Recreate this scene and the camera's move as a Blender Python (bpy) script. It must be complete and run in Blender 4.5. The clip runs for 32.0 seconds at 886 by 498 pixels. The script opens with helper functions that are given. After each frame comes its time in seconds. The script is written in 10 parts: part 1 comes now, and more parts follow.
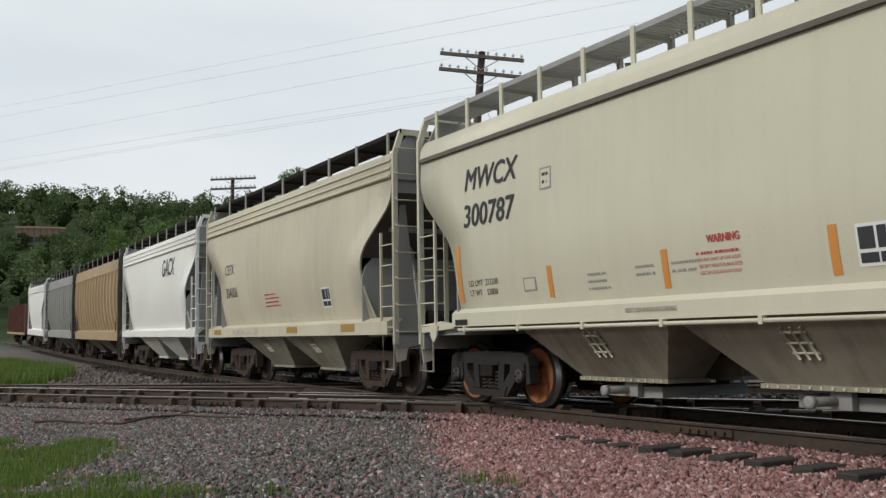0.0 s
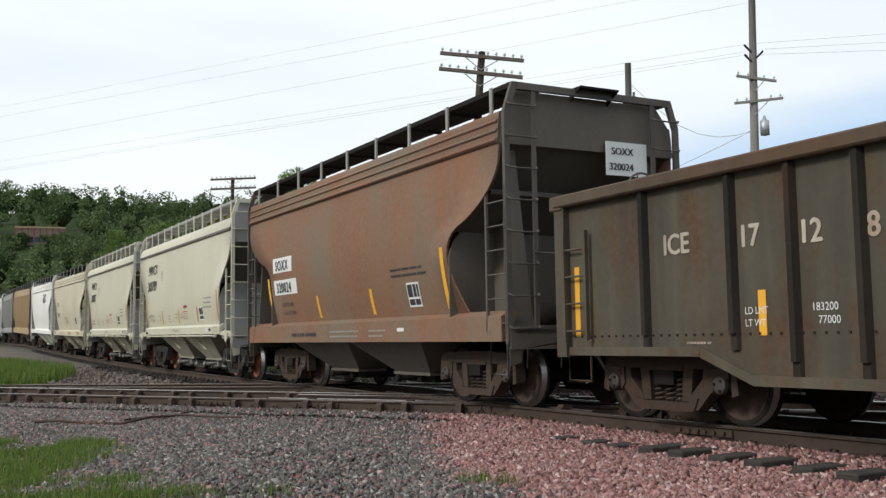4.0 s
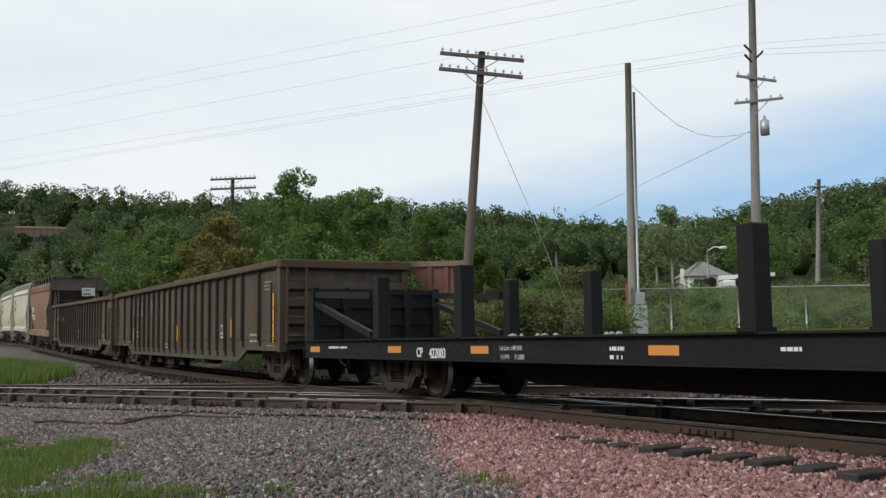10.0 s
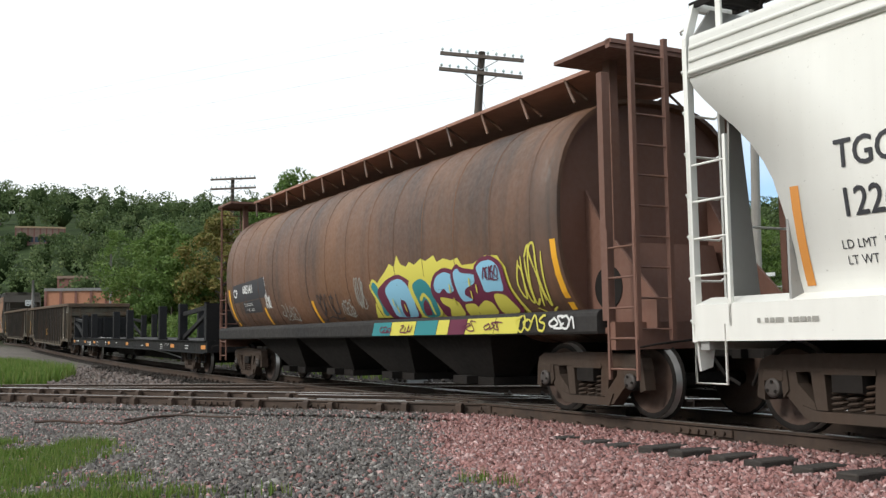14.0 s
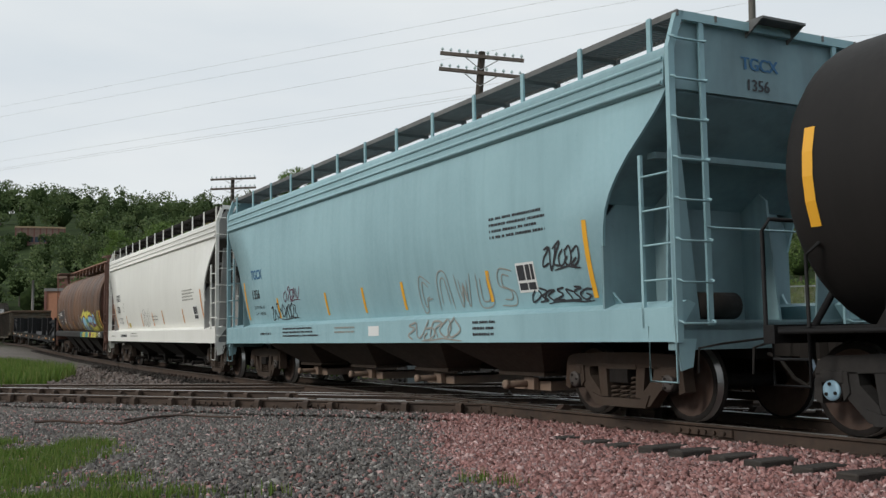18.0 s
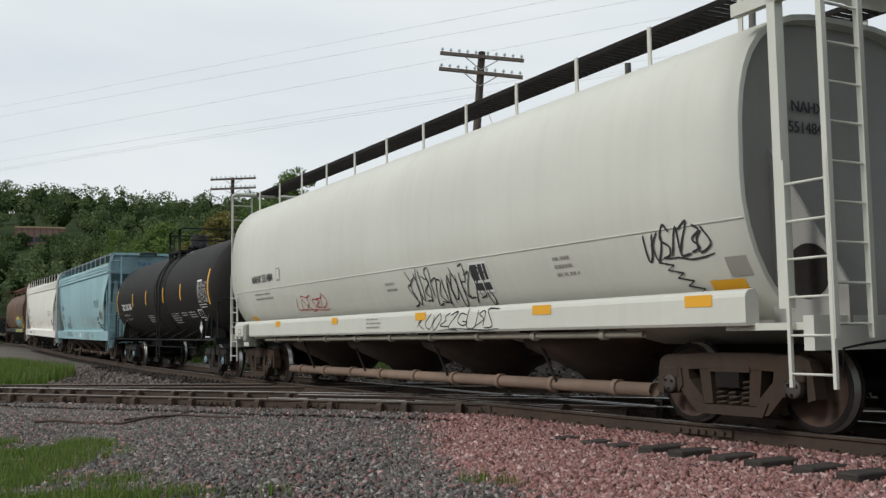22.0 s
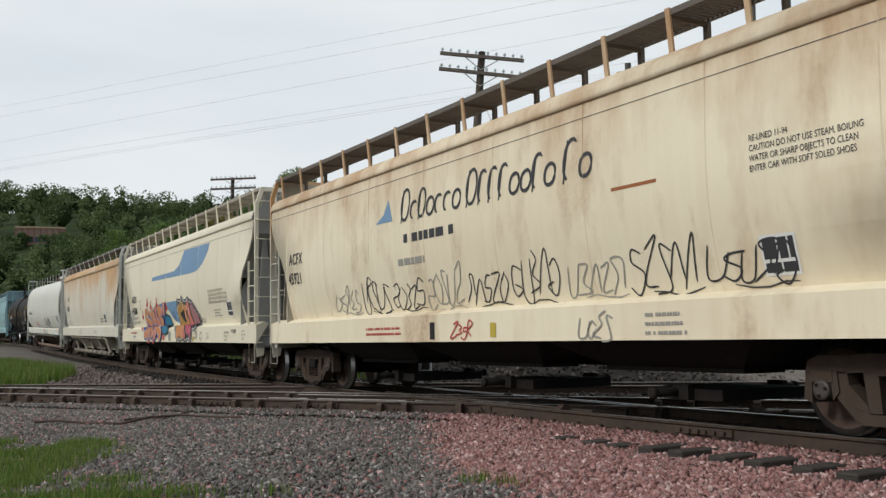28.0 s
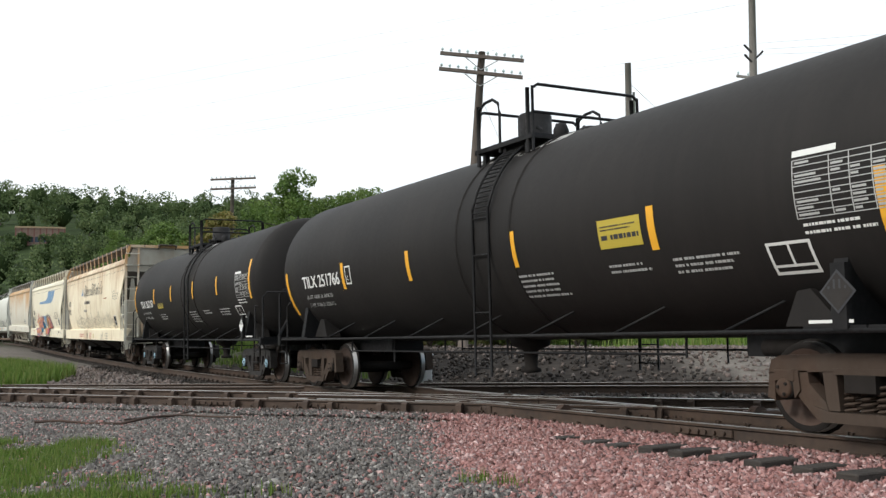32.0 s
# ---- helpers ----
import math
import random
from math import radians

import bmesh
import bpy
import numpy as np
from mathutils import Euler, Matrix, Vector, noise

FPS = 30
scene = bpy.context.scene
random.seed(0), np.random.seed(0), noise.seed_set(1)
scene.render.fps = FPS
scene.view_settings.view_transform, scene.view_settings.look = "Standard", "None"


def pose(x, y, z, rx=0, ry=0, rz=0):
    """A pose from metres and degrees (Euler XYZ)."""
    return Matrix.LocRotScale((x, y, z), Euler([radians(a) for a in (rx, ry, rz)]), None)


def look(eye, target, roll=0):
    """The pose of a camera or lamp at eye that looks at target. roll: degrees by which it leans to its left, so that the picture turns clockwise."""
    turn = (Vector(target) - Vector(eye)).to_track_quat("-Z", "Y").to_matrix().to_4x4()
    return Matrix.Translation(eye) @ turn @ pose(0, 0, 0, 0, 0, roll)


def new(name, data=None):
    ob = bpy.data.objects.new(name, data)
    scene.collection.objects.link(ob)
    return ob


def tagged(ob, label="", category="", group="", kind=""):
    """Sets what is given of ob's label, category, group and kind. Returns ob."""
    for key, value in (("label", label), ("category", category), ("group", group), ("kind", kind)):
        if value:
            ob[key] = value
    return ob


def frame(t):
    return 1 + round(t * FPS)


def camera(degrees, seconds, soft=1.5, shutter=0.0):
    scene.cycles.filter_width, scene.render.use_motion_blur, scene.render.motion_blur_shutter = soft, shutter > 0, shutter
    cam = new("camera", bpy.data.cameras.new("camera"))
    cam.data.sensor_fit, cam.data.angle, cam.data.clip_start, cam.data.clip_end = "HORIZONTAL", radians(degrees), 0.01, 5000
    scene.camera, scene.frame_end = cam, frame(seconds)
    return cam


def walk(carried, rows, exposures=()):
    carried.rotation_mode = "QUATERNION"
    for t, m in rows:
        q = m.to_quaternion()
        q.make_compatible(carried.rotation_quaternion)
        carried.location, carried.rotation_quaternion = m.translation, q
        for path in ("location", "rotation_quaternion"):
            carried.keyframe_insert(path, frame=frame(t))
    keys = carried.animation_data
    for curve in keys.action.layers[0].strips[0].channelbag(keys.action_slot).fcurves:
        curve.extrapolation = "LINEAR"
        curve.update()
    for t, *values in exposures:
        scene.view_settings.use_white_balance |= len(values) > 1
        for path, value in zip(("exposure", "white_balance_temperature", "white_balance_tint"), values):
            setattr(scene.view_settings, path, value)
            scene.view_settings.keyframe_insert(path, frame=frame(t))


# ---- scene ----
# Camera: stands still beside the crossing, a little above rail height.
EYE = (0.0, 0.0, 0.985)
PITCH = radians(5.166)
cam = camera(47.56, 32.0, soft=1.4)
STILL = look(EYE, (0.0, math.cos(PITCH), EYE[2] + math.sin(PITCH)), -0.915)
EXPOSURES = [(0.0, 0.06), (2.0, 0.03), (3.0, 0.18), (4.0, 0.38), (7.0, 0.35), (9.0, 0.25), (11.0, 0.19), (12.0, 0.28), (13.0, 0.55), (14.0, 0.62), (14.5, 0.5), (17.0, -0.01), (18.0, 0.03),
             (19.0, 0.4), (20.0, 0.42), (21.5, 0.13), (23.0, 0.02), (24.0, -0.06), (25.0, 0.03), (26.0, 0.03), (28.5, 0.13), (29.0, 0.2), (30.0, 0.36), (31.0, 0.5), (32.0, 0.62)]
walk(cam, [(0.0, STILL), (32.0, STILL)], EXPOSURES)

# ---------------------------------------------------------------- light
SUN_AZ, SUN_EL = 238.0, 34.0          # compass-like: degrees clockwise from +y


def build_world():
    w = bpy.data.worlds.new("sky")
    scene.world = w
    w.use_nodes = True
    nt = w.node_tree
    nt.nodes.clear()
    N, L = nt.nodes.new, nt.links.new
    out, bg = N("ShaderNodeOutputWorld"), N("ShaderNodeBackground")
    sky = N("ShaderNodeTexSky")
    sky.sky_type, sky.sun_disc = "NISHITA", False
    sky.sun_elevation, sky.sun_rotation = radians(SUN_EL), radians(SUN_AZ)
    sky.air_density, sky.dust_density, sky.ozone_density = 1.0, 1.5, 1.5
    tc, mp = N("ShaderNodeTexCoord"), N("ShaderNodeMapping")
    mp.inputs["Scale"].default_value = (1.2, 1.2, 5.0)
    mp.inputs["Rotation"].default_value = (0.0, radians(9), 0.0)
    no = N("ShaderNodeTexNoise")
    no.inputs["Scale"].default_value, no.inputs["Detail"].default_value = 1.6, 5.0
    L(tc.outputs["Generated"], mp.inputs["Vector"])
    L(mp.outputs["Vector"], no.inputs["Vector"])
    # the cloud deck closes towards the zenith and opens in a strip low to the right
    sep = N("ShaderNodeSeparateXYZ")
    L(tc.outputs["Generated"], sep.inputs[0])
    ax = N("ShaderNodeMath"); ax.operation = "MULTIPLY"; ax.inputs[1].default_value = -0.16
    L(sep.outputs["X"], ax.inputs[0])
    zz = N("ShaderNodeMath"); zz.operation = "ADD"
    L(sep.outputs["Z"], zz.inputs[0]); L(ax.outputs[0], zz.inputs[1])
    zn = N("ShaderNodeMath"); zn.operation = "MULTIPLY_ADD"; zn.inputs[1].default_value = 0.10; 
    L(no.outputs["Fac"], zn.inputs[0]); L(zz.outputs[0], zn.inputs[2])
    ramp = N("ShaderNodeValToRGB")
    ramp.color_ramp.elements[0].position, ramp.color_ramp.elements[0].color = 0.145, (0, 0, 0, 1)
    ramp.color_ramp.elements[1].position, ramp.color_ramp.elements[1].color = 0.215, (1, 1, 1, 1)
    L(zn.outputs[0], ramp.inputs[0])
    tone = N("ShaderNodeValToRGB")
    tone.color_ramp.elements[0].position, tone.color_ramp.elements[0].color = 0.3, (6.1, 6.7, 7.2, 1)
    tone.color_ramp.elements[1].position, tone.color_ramp.elements[1].color = 0.75, (7.6, 7.9, 8.0, 1)
    L(no.outputs["Fac"], tone.inputs[0])
    blue = N("ShaderNodeMix"); blue.data_type = "RGBA"; blue.inputs[0].default_value = 0.55
    L(sky.outputs[0], blue.inputs[6]); blue.inputs[7].default_value = (3.0, 5.0, 7.6, 1)
    mix = N("ShaderNodeMix"); mix.data_type = "RGBA"
    L(ramp.outputs[0], mix.inputs[0]); L(blue.outputs[2], mix.inputs[6]); L(tone.outputs[0], mix.inputs[7])
    L(mix.outputs[2], bg.inputs[0])
    bg.inputs[1].default_value = 0.105
    L(bg.outputs[0], out.inputs[0])


build_world()
sun_data = bpy.data.lights.new("sun", "SUN")
sun_data.energy, sun_data.angle, sun_data.color = 1.5, radians(12), (1.0, 0.965, 0.9)
sun = new("sun", sun_data)
_az, _el = radians(SUN_AZ), radians(SUN_EL)
sun.matrix_world = look((0, 0, 60), (-math.sin(_az) * math.cos(_el), -math.cos(_az) * math.cos(_el), 60 - math.sin(_el)))

# ---------------------------------------------------------------- materials


def material(name, color, rough=0.6, metal=0.0, spec=0.5):
    m = bpy.data.materials.new(name)
    m.use_nodes = True
    b = m.node_tree.nodes["Principled BSDF"]
    b.inputs["Base Color"].default_value = (*color, 1)
    b.inputs["Roughness"].default_value = rough
    b.inputs["Metallic"].default_value = metal
    b.inputs["Specular IOR Level"].default_value = spec
    return m


def noise_node(nt, scale, detail=4.0, stretch=None, coord="Object", rough=0.55):
    tc, no = nt.nodes.new("ShaderNodeTexCoord"), nt.nodes.new("ShaderNodeTexNoise")
    no.inputs["Scale"].default_value, no.inputs["Detail"].default_value, no.inputs["Roughness"].default_value = scale, detail, rough
    src = tc.outputs[coord]
    if coord == "Object":
        # each object takes its own stretch of the pattern
        oi, ml, ad = nt.nodes.new("ShaderNodeObjectInfo"), nt.nodes.new("ShaderNodeMath"), nt.nodes.new("ShaderNodeVectorMath")
        ml.operation, ml.inputs[1].default_value, ad.operation = "MULTIPLY", 37.0, "ADD"
        nt.links.new(oi.outputs["Random"], ml.inputs[0])
        nt.links.new(src, ad.inputs[0]); nt.links.new(ml.outputs[0], ad.inputs[1])
        src = ad.outputs[0]
    if stretch:
        mp = nt.nodes.new("ShaderNodeMapping")
        mp.inputs["Scale"].default_value = stretch
        nt.links.new(src, mp.inputs["Vector"])
        src = mp.outputs["Vector"]
    nt.links.new(src, no.inputs["Vector"])
    return no


def ramp_node(nt, src, stops):
    r = nt.nodes.new("ShaderNodeValToRGB")
    els = r.color_ramp.elements
    while len(els) < len(stops):
        els.new(0.5)
    for e, (p, c) in zip(els, stops):
        e.position, e.color = p, (c, c, c, 1) if isinstance(c, (int, float)) else (*c, 1)
    nt.links.new(src, r.inputs[0])
    return r


def mix_node(nt, fac, a, b):
    x = nt.nodes.new("ShaderNodeMix")
    x.data_type = "RGBA"
    for sock, v in ((x.inputs[0], fac), (x.inputs[6], a), (x.inputs[7], b)):
        if isinstance(v, (int, float)):
            sock.default_value = v
        elif isinstance(v, tuple):
            sock.default_value = (*v, 1)
        else:
            nt.links.new(v, sock)
    return x.outputs[2]


def bump_on(m, src, strength, dist=0.01):
    nt = m.node_tree
    bp = nt.nodes.new("ShaderNodeBump")
    bp.inputs["Strength"].default_value, bp.inputs["Distance"].default_value = strength, dist
    nt.links.new(src, bp.inputs["Height"])
    nt.links.new(bp.outputs[0], nt.nodes["Principled BSDF"].inputs["Normal"])


def paint(name, color, dirt=(0.16, 0.13, 0.10), dirty=0.35, rust=0.0, rust_color=(0.30, 0.12, 0.045), rough=0.5, rust_scale=0.55, streak=1.0, runs=None, spec=0.5, specks=0.35, grit=1.0):
    """Weathered enamel: soft blotches, vertical grime streaks, and rust that shows in patches and runs."""
    m = material(name, color, rough, 0.0, spec)
    nt = m.node_tree
    b = nt.nodes["Principled BSDF"]
    blot = ramp_node(nt, noise_node(nt, 0.45, 5).outputs["Fac"], [(0.35, 0.0), (0.75, 1.0)])
    run = ramp_node(nt, noise_node(nt, 2.2, 4, (2.2 * streak, 1.0, 0.16)).outputs["Fac"], [(0.45, 0.0), (0.8, 1.0)])
    fine = noise_node(nt, 14.0, 3)
    mul = nt.nodes.new("ShaderNodeMath"); mul.operation = "MULTIPLY_ADD"
    nt.links.new(run.outputs[0], mul.inputs[0]); mul.inputs[1].default_value = 0.6
    nt.links.new(blot.outputs[0], mul.inputs[2])
    sc = nt.nodes.new("ShaderNodeMath"); sc.operation = "MULTIPLY"; sc.use_clamp = True
    nt.links.new(mul.outputs[0], sc.inputs[0]); sc.inputs[1].default_value = dirty * 0.62
    col = mix_node(nt, sc.outputs[0], tuple(color), dirt)
    if rust > 0:
        rn = noise_node(nt, rust_scale, 6, (1.5 * streak, 1.0, 0.5))
        r1 = ramp_node(nt, rn.outputs["Fac"], [(0.62 - 0.35 * rust, 0.0), (0.86 - 0.3 * rust, 1.0)])
        r2 = ramp_node(nt, fine.outputs["Fac"], [(0.3, 0.55), (0.7, 1.0)])
        rm = nt.nodes.new("ShaderNodeMath"); rm.operation = "MULTIPLY"
        nt.links.new(r1.outputs[0], rm.inputs[0]); nt.links.new(r2.outputs[0], rm.inputs[1])
        tint = mix_node(nt, fine.outputs["Fac"], rust_color, tuple(c * 0.55 for c in rust_color))
        col = mix_node(nt, rm.outputs[0], col, tint)
    if runs:
        # stain that has run down from the eaves: lowest and highest height, amount, colour
        z0, z1, amount, stain = runs
        tc, sp = nt.nodes.new("ShaderNodeTexCoord"), nt.nodes.new("ShaderNodeSeparateXYZ")
        nt.links.new(tc.outputs["Object"], sp.inputs[0])
        mr = nt.nodes.new("ShaderNodeMapRange")
        mr.inputs["From Min"].default_value, mr.inputs["From Max"].default_value = z0, z1
        mr.inputs["To Max"].default_value = 0.42
        nt.links.new(sp.outputs["Z"], mr.inputs["Value"])
        n1 = noise_node(nt, 1.0, 7, (1.0, 1.0, 0.36), rough=0.66)
        n2 = noise_node(nt, 0.9, 4, (0.45, 1.0, 0.75))
        ad = nt.nodes.new("ShaderNodeMath"); ad.operation = "ADD"
        nt.links.new(n1.outputs["Fac"], ad.inputs[0]); nt.links.new(mr.outputs[0], ad.inputs[1])
        a2 = nt.nodes.new("ShaderNodeMath"); a2.operation = "MULTIPLY_ADD"; a2.inputs[1].default_value = 0.5
        nt.links.new(n2.outputs["Fac"], a2.inputs[0]); nt.links.new(ad.outputs[0], a2.inputs[2])
        hf = nt.nodes.new("ShaderNodeMath"); hf.operation = "MULTIPLY"; hf.inputs[1].default_value = 0.5
        nt.links.new(a2.outputs[0], hf.inputs[0])
        rk = ramp_node(nt, hf.outputs[0], [(0.41, 0.0), (0.50, amount * 0.3), (0.57, amount * 0.75), (0.66, amount)])
        deep = mix_node(nt, fine.outputs["Fac"], stain, tuple(c * 0.72 for c in stain))
        col = mix_node(nt, rk.outputs[0], col, deep)
    speck = ramp_node(nt, noise_node(nt, 34.0, 2).outputs["Fac"], [(0.70, 0.0), (0.76, specks)])
    col = mix_node(nt, speck.outputs[0], col, dirt)
    nt.links.new(col, b.inputs["Base Color"])
    rr = ramp_node(nt, fine.outputs["Fac"], [(0.2, max(rough - 0.12 * grit, 0.1)), (0.8, min(rough + 0.2 * grit, 1.0))])
    nt.links.new(rr.outputs[0], b.inputs["Roughness"])
    bump_on(m, noise_node(nt, 1.6, 3).outputs["Fac"], 0.15 * grit, 0.02)
    return m


def grain(name, c1, c2, scale=6.0, rough=0.8, bump=0.3, dist=0.01, coord="Object", stretch=None, metal=0.0, spread=(0.3, 0.7)):
    m = material(name, c1, rough, metal)
    nt = m.node_tree
    n1, n2 = noise_node(nt, scale, 6, stretch, coord), noise_node(nt, scale * 0.13, 3, stretch, coord)
    add = nt.nodes.new("ShaderNodeMath"); add.operation = "ADD"
    nt.links.new(n1.outputs["Fac"], add.inputs[0]); nt.links.new(n2.outputs["Fac"], add.inputs[1])
    half = nt.nodes.new("ShaderNodeMath"); half.operation = "MULTIPLY"; half.inputs[1].default_value = 0.5
    nt.links.new(add.outputs[0], half.inputs[0])
    r = ramp_node(nt, half.outputs[0], [(spread[0], c1), (spread[1], c2)])
    nt.links.new(r.outputs[0], nt.nodes["Principled BSDF"].inputs["Base Color"])
    bump_on(m, n1.outputs["Fac"], bump, dist)
    return m


def islands(name, colors, rough=0.9, coord_noise=0.0, trans=0.0):
    """A colour picked per loose piece (stones, leaves)."""
    m = material(name, colors[0], rough, spec=0.3)
    nt = m.node_tree
    g = nt.nodes.new("ShaderNodeNewGeometry")
    n = len(colors)
    src = g.outputs["Random Per Island"]
    if coord_noise:
        no = noise_node(nt, coord_noise, 2)
        mm = nt.nodes.new("ShaderNodeMath"); mm.operation = "MULTIPLY_ADD"; mm.inputs[1].default_value = 0.45
        nt.links.new(src, mm.inputs[0])
        m2 = nt.nodes.new("ShaderNodeMath"); m2.operation = "MULTIPLY_ADD"; m2.inputs[1].default_value = 1.5; m2.inputs[2].default_value = -0.45
        nt.links.new(no.outputs["Fac"], m2.inputs[0]); nt.links.new(m2.outputs[0], mm.inputs[2])
        src = mm.outputs[0]
    r = ramp_node(nt, src, [(i / max(n - 1, 1), c) for i, c in enumerate(colors)])
    b = nt.nodes["Principled BSDF"]
    nt.links.new(r.outputs[0], b.inputs["Base Color"])
    if trans:
        b.inputs["Subsurface Weight"].default_value = 0.0
        tr, mx = nt.nodes.new("ShaderNodeBsdfTranslucent"), nt.nodes.new("ShaderNodeMixShader")
        mx.inputs[0].default_value = trans
        nt.links.new(r.outputs[0], tr.inputs[0])
        nt.links.new(b.outputs[0], mx.inputs[1]); nt.links.new(tr.outputs[0], mx.inputs[2])
        nt.links.new(mx.outputs[0], nt.nodes["Material Output"].inputs[0])
    return m


M = {}
M["beige"] = paint("beige_enamel", (0.60, 0.57, 0.44), dirty=0.22, rough=0.42)
M["beige2"] = paint("tan_beige_enamel", (0.58, 0.53, 0.40), dirty=0.35, rough=0.5)
M["white"] = paint("white_enamel", (0.82, 0.81, 0.76), dirty=0.16, rough=0.45)
M["white2"] = paint("off_white_enamel", (0.63, 0.63, 0.57), dirt=(0.36, 0.35, 0.31), dirty=0.3, rust=0.0, rough=0.5)
M["cream"] = paint("cream_enamel", (0.78, 0.72, 0.565), dirt=(0.46, 0.41, 0.32), dirty=0.25, rust=0.0, rough=0.5)
M["cream_rust"] = paint("rust_streaked_cream_enamel", (0.82, 0.74, 0.565), dirt=(0.50, 0.36, 0.21), dirty=0.4, rust=0.20, rust_color=(0.42, 0.22, 0.09), rough=0.6, rust_scale=0.9, runs=(2.7, 4.3, 0.85, (0.46, 0.23, 0.09)))
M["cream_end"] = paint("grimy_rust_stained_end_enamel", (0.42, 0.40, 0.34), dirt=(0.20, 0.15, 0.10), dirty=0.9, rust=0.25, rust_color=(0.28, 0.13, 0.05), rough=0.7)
M["grey_rust"] = paint("rust_stained_pale_grey_enamel", (0.62, 0.60, 0.52), dirt=(0.50, 0.38, 0.23), dirty=0.35, rust=0.12, rust_color=(0.48, 0.25, 0.09), rough=0.6, rust_scale=0.4, runs=(1.9, 4.0, 0.9, (0.58, 0.29, 0.08)))
# The blue car's ends: their shade is put into this darker blue.
M["blueend"] = paint("shaded_pale_blue_end_enamel", (0.22, 0.345, 0.375), dirt=(0.07, 0.085, 0.09), dirty=1.0, rough=0.55)
M["boardbrown"] = grain("rusted_expanded_metal", (0.24, 0.12, 0.085), (0.38, 0.21, 0.15), 5, 0.85)
M["pipetan"] = grain("dusty_tan_pipe", (0.24, 0.215, 0.175), (0.38, 0.35, 0.29), 4, 0.8)
M["pipedust"] = grain("dusty_worn_pipe_paint", (0.15, 0.125, 0.095), (0.28, 0.25, 0.20), 4, 0.8)
M["pipebrown"] = grain("dusty_brown_pipe", (0.17, 0.115, 0.085), (0.27, 0.19, 0.14), 4, 0.8)
M["blue"] = paint("pale_blue_enamel", (0.31, 0.485, 0.525), dirt=(0.12, 0.22, 0.26), dirty=0.55, rough=0.5)
M["rust"] = paint("rusted_brown_enamel", (0.235, 0.105, 0.055), dirt=(0.15, 0.15, 0.11), dirty=1.2, rust=0.35, rust_color=(0.27, 0.105, 0.05), rough=0.7)
M["brown"] = paint("rust_brown_enamel", (0.160, 0.080, 0.047), dirt=(0.045, 0.032, 0.026), dirty=1.6, streak=0.8, rust=0.42, rust_color=(0.24, 0.115, 0.052), rough=0.55, rust_scale=0.35)
M["brownend"] = paint("red_brown_end_enamel", (0.175, 0.085, 0.060), dirt=(0.08, 0.05, 0.04), dirty=0.6, rust=0.2, rust_color=(0.22, 0.10, 0.05), rough=0.7)
M["tan"] = paint("tan_enamel", (0.42, 0.30, 0.17), dirty=0.5, rough=0.6)
M["grey"] = paint("grey_enamel", (0.30, 0.30, 0.28), dirty=0.5, rough=0.6)
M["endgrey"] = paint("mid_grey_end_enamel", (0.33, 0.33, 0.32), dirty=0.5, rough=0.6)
# Grimy ladder enamel; on slope sheets the same dark colour carries their shade.
M["darkend"] = paint("grimy_end_and_shade_enamel", (0.085, 0.075, 0.065), dirty=0.5, rust=0.1, rough=0.7)
M["red"] = paint("dark_red_enamel", (0.13, 0.03, 0.025), dirty=0.6, rough=0.6)
M["gon"] = paint("weathered_olive_brown_steel", (0.058, 0.052, 0.041), dirt=(0.135, 0.115, 0.082), dirty=1.1, rust=0.42, rust_color=(0.125, 0.062, 0.03), rough=0.75, rust_scale=2.3, streak=0.9, spec=0.25)
M["gonchord"] = paint("rusty_brown_chord_steel", (0.085, 0.060, 0.043), dirt=(0.14, 0.115, 0.085), dirty=0.8, rust=0.3, rust_color=(0.16, 0.08, 0.04), rough=0.8, spec=0.2)
M["gonrib"] = paint("blackened_rib_steel", (0.018, 0.016, 0.014), dirt=(0.055, 0.044, 0.034), dirty=0.8, rust=0.2, rust_color=(0.08, 0.04, 0.022), rough=0.8, spec=0.2)
M["black"] = paint("black_enamel", (0.010, 0.010, 0.011), dirt=(0.028, 0.025, 0.023), dirty=0.6, spec=0.2, rough=0.6)
M["tank"] = paint("matt_black_tank_enamel", (0.0170, 0.0155, 0.0150), dirt=(0.032, 0.028, 0.026), dirty=0.8, spec=0.15, rough=0.62, specks=0.0, grit=0.2)
M["charcoal"] = paint("dark_charcoal_steel", (0.024, 0.023, 0.023), dirt=(0.05, 0.043, 0.038), dirty=0.7, spec=0.25, rough=0.75)
M["endbrown"] = paint("grey_brown_end_enamel", (0.14, 0.12, 0.10), dirt=(0.07, 0.055, 0.045), dirty=0.8, rough=0.7)
M["dullyellow"] = material("dull_yellow_sill_strip", (0.36, 0.22, 0.05), 0.6)
M["brownsteel"] = paint("dusty_brown_cast_steel", (0.048, 0.034, 0.026), dirt=(0.085, 0.062, 0.048), dirty=0.8, spec=0.25, rust=0.25, rust_color=(0.10, 0.05, 0.028), rough=0.85)
M["under"] = paint("grimy_underframe_steel", (0.014, 0.012, 0.011), dirt=(0.035, 0.029, 0.025), dirty=0.6, spec=0.2, rough=0.9)
M["wheelrust"] = paint("rusty_brown_wheel_plate", (0.072, 0.042, 0.030), dirt=(0.035, 0.028, 0.024), dirty=0.8, rough=0.8)
M["wheelorange"] = paint("orange_rusted_new_wheel_plate", (0.34, 0.115, 0.035), dirt=(0.12, 0.05, 0.025), dirty=0.6, rough=0.75)
M["tread"] = material("polished_wheel_tread", (0.34, 0.33, 0.32), 0.35, 0.9)
M["cap"] = material("pale_blue_bearing_cap", (0.27, 0.42, 0.52), 0.5)
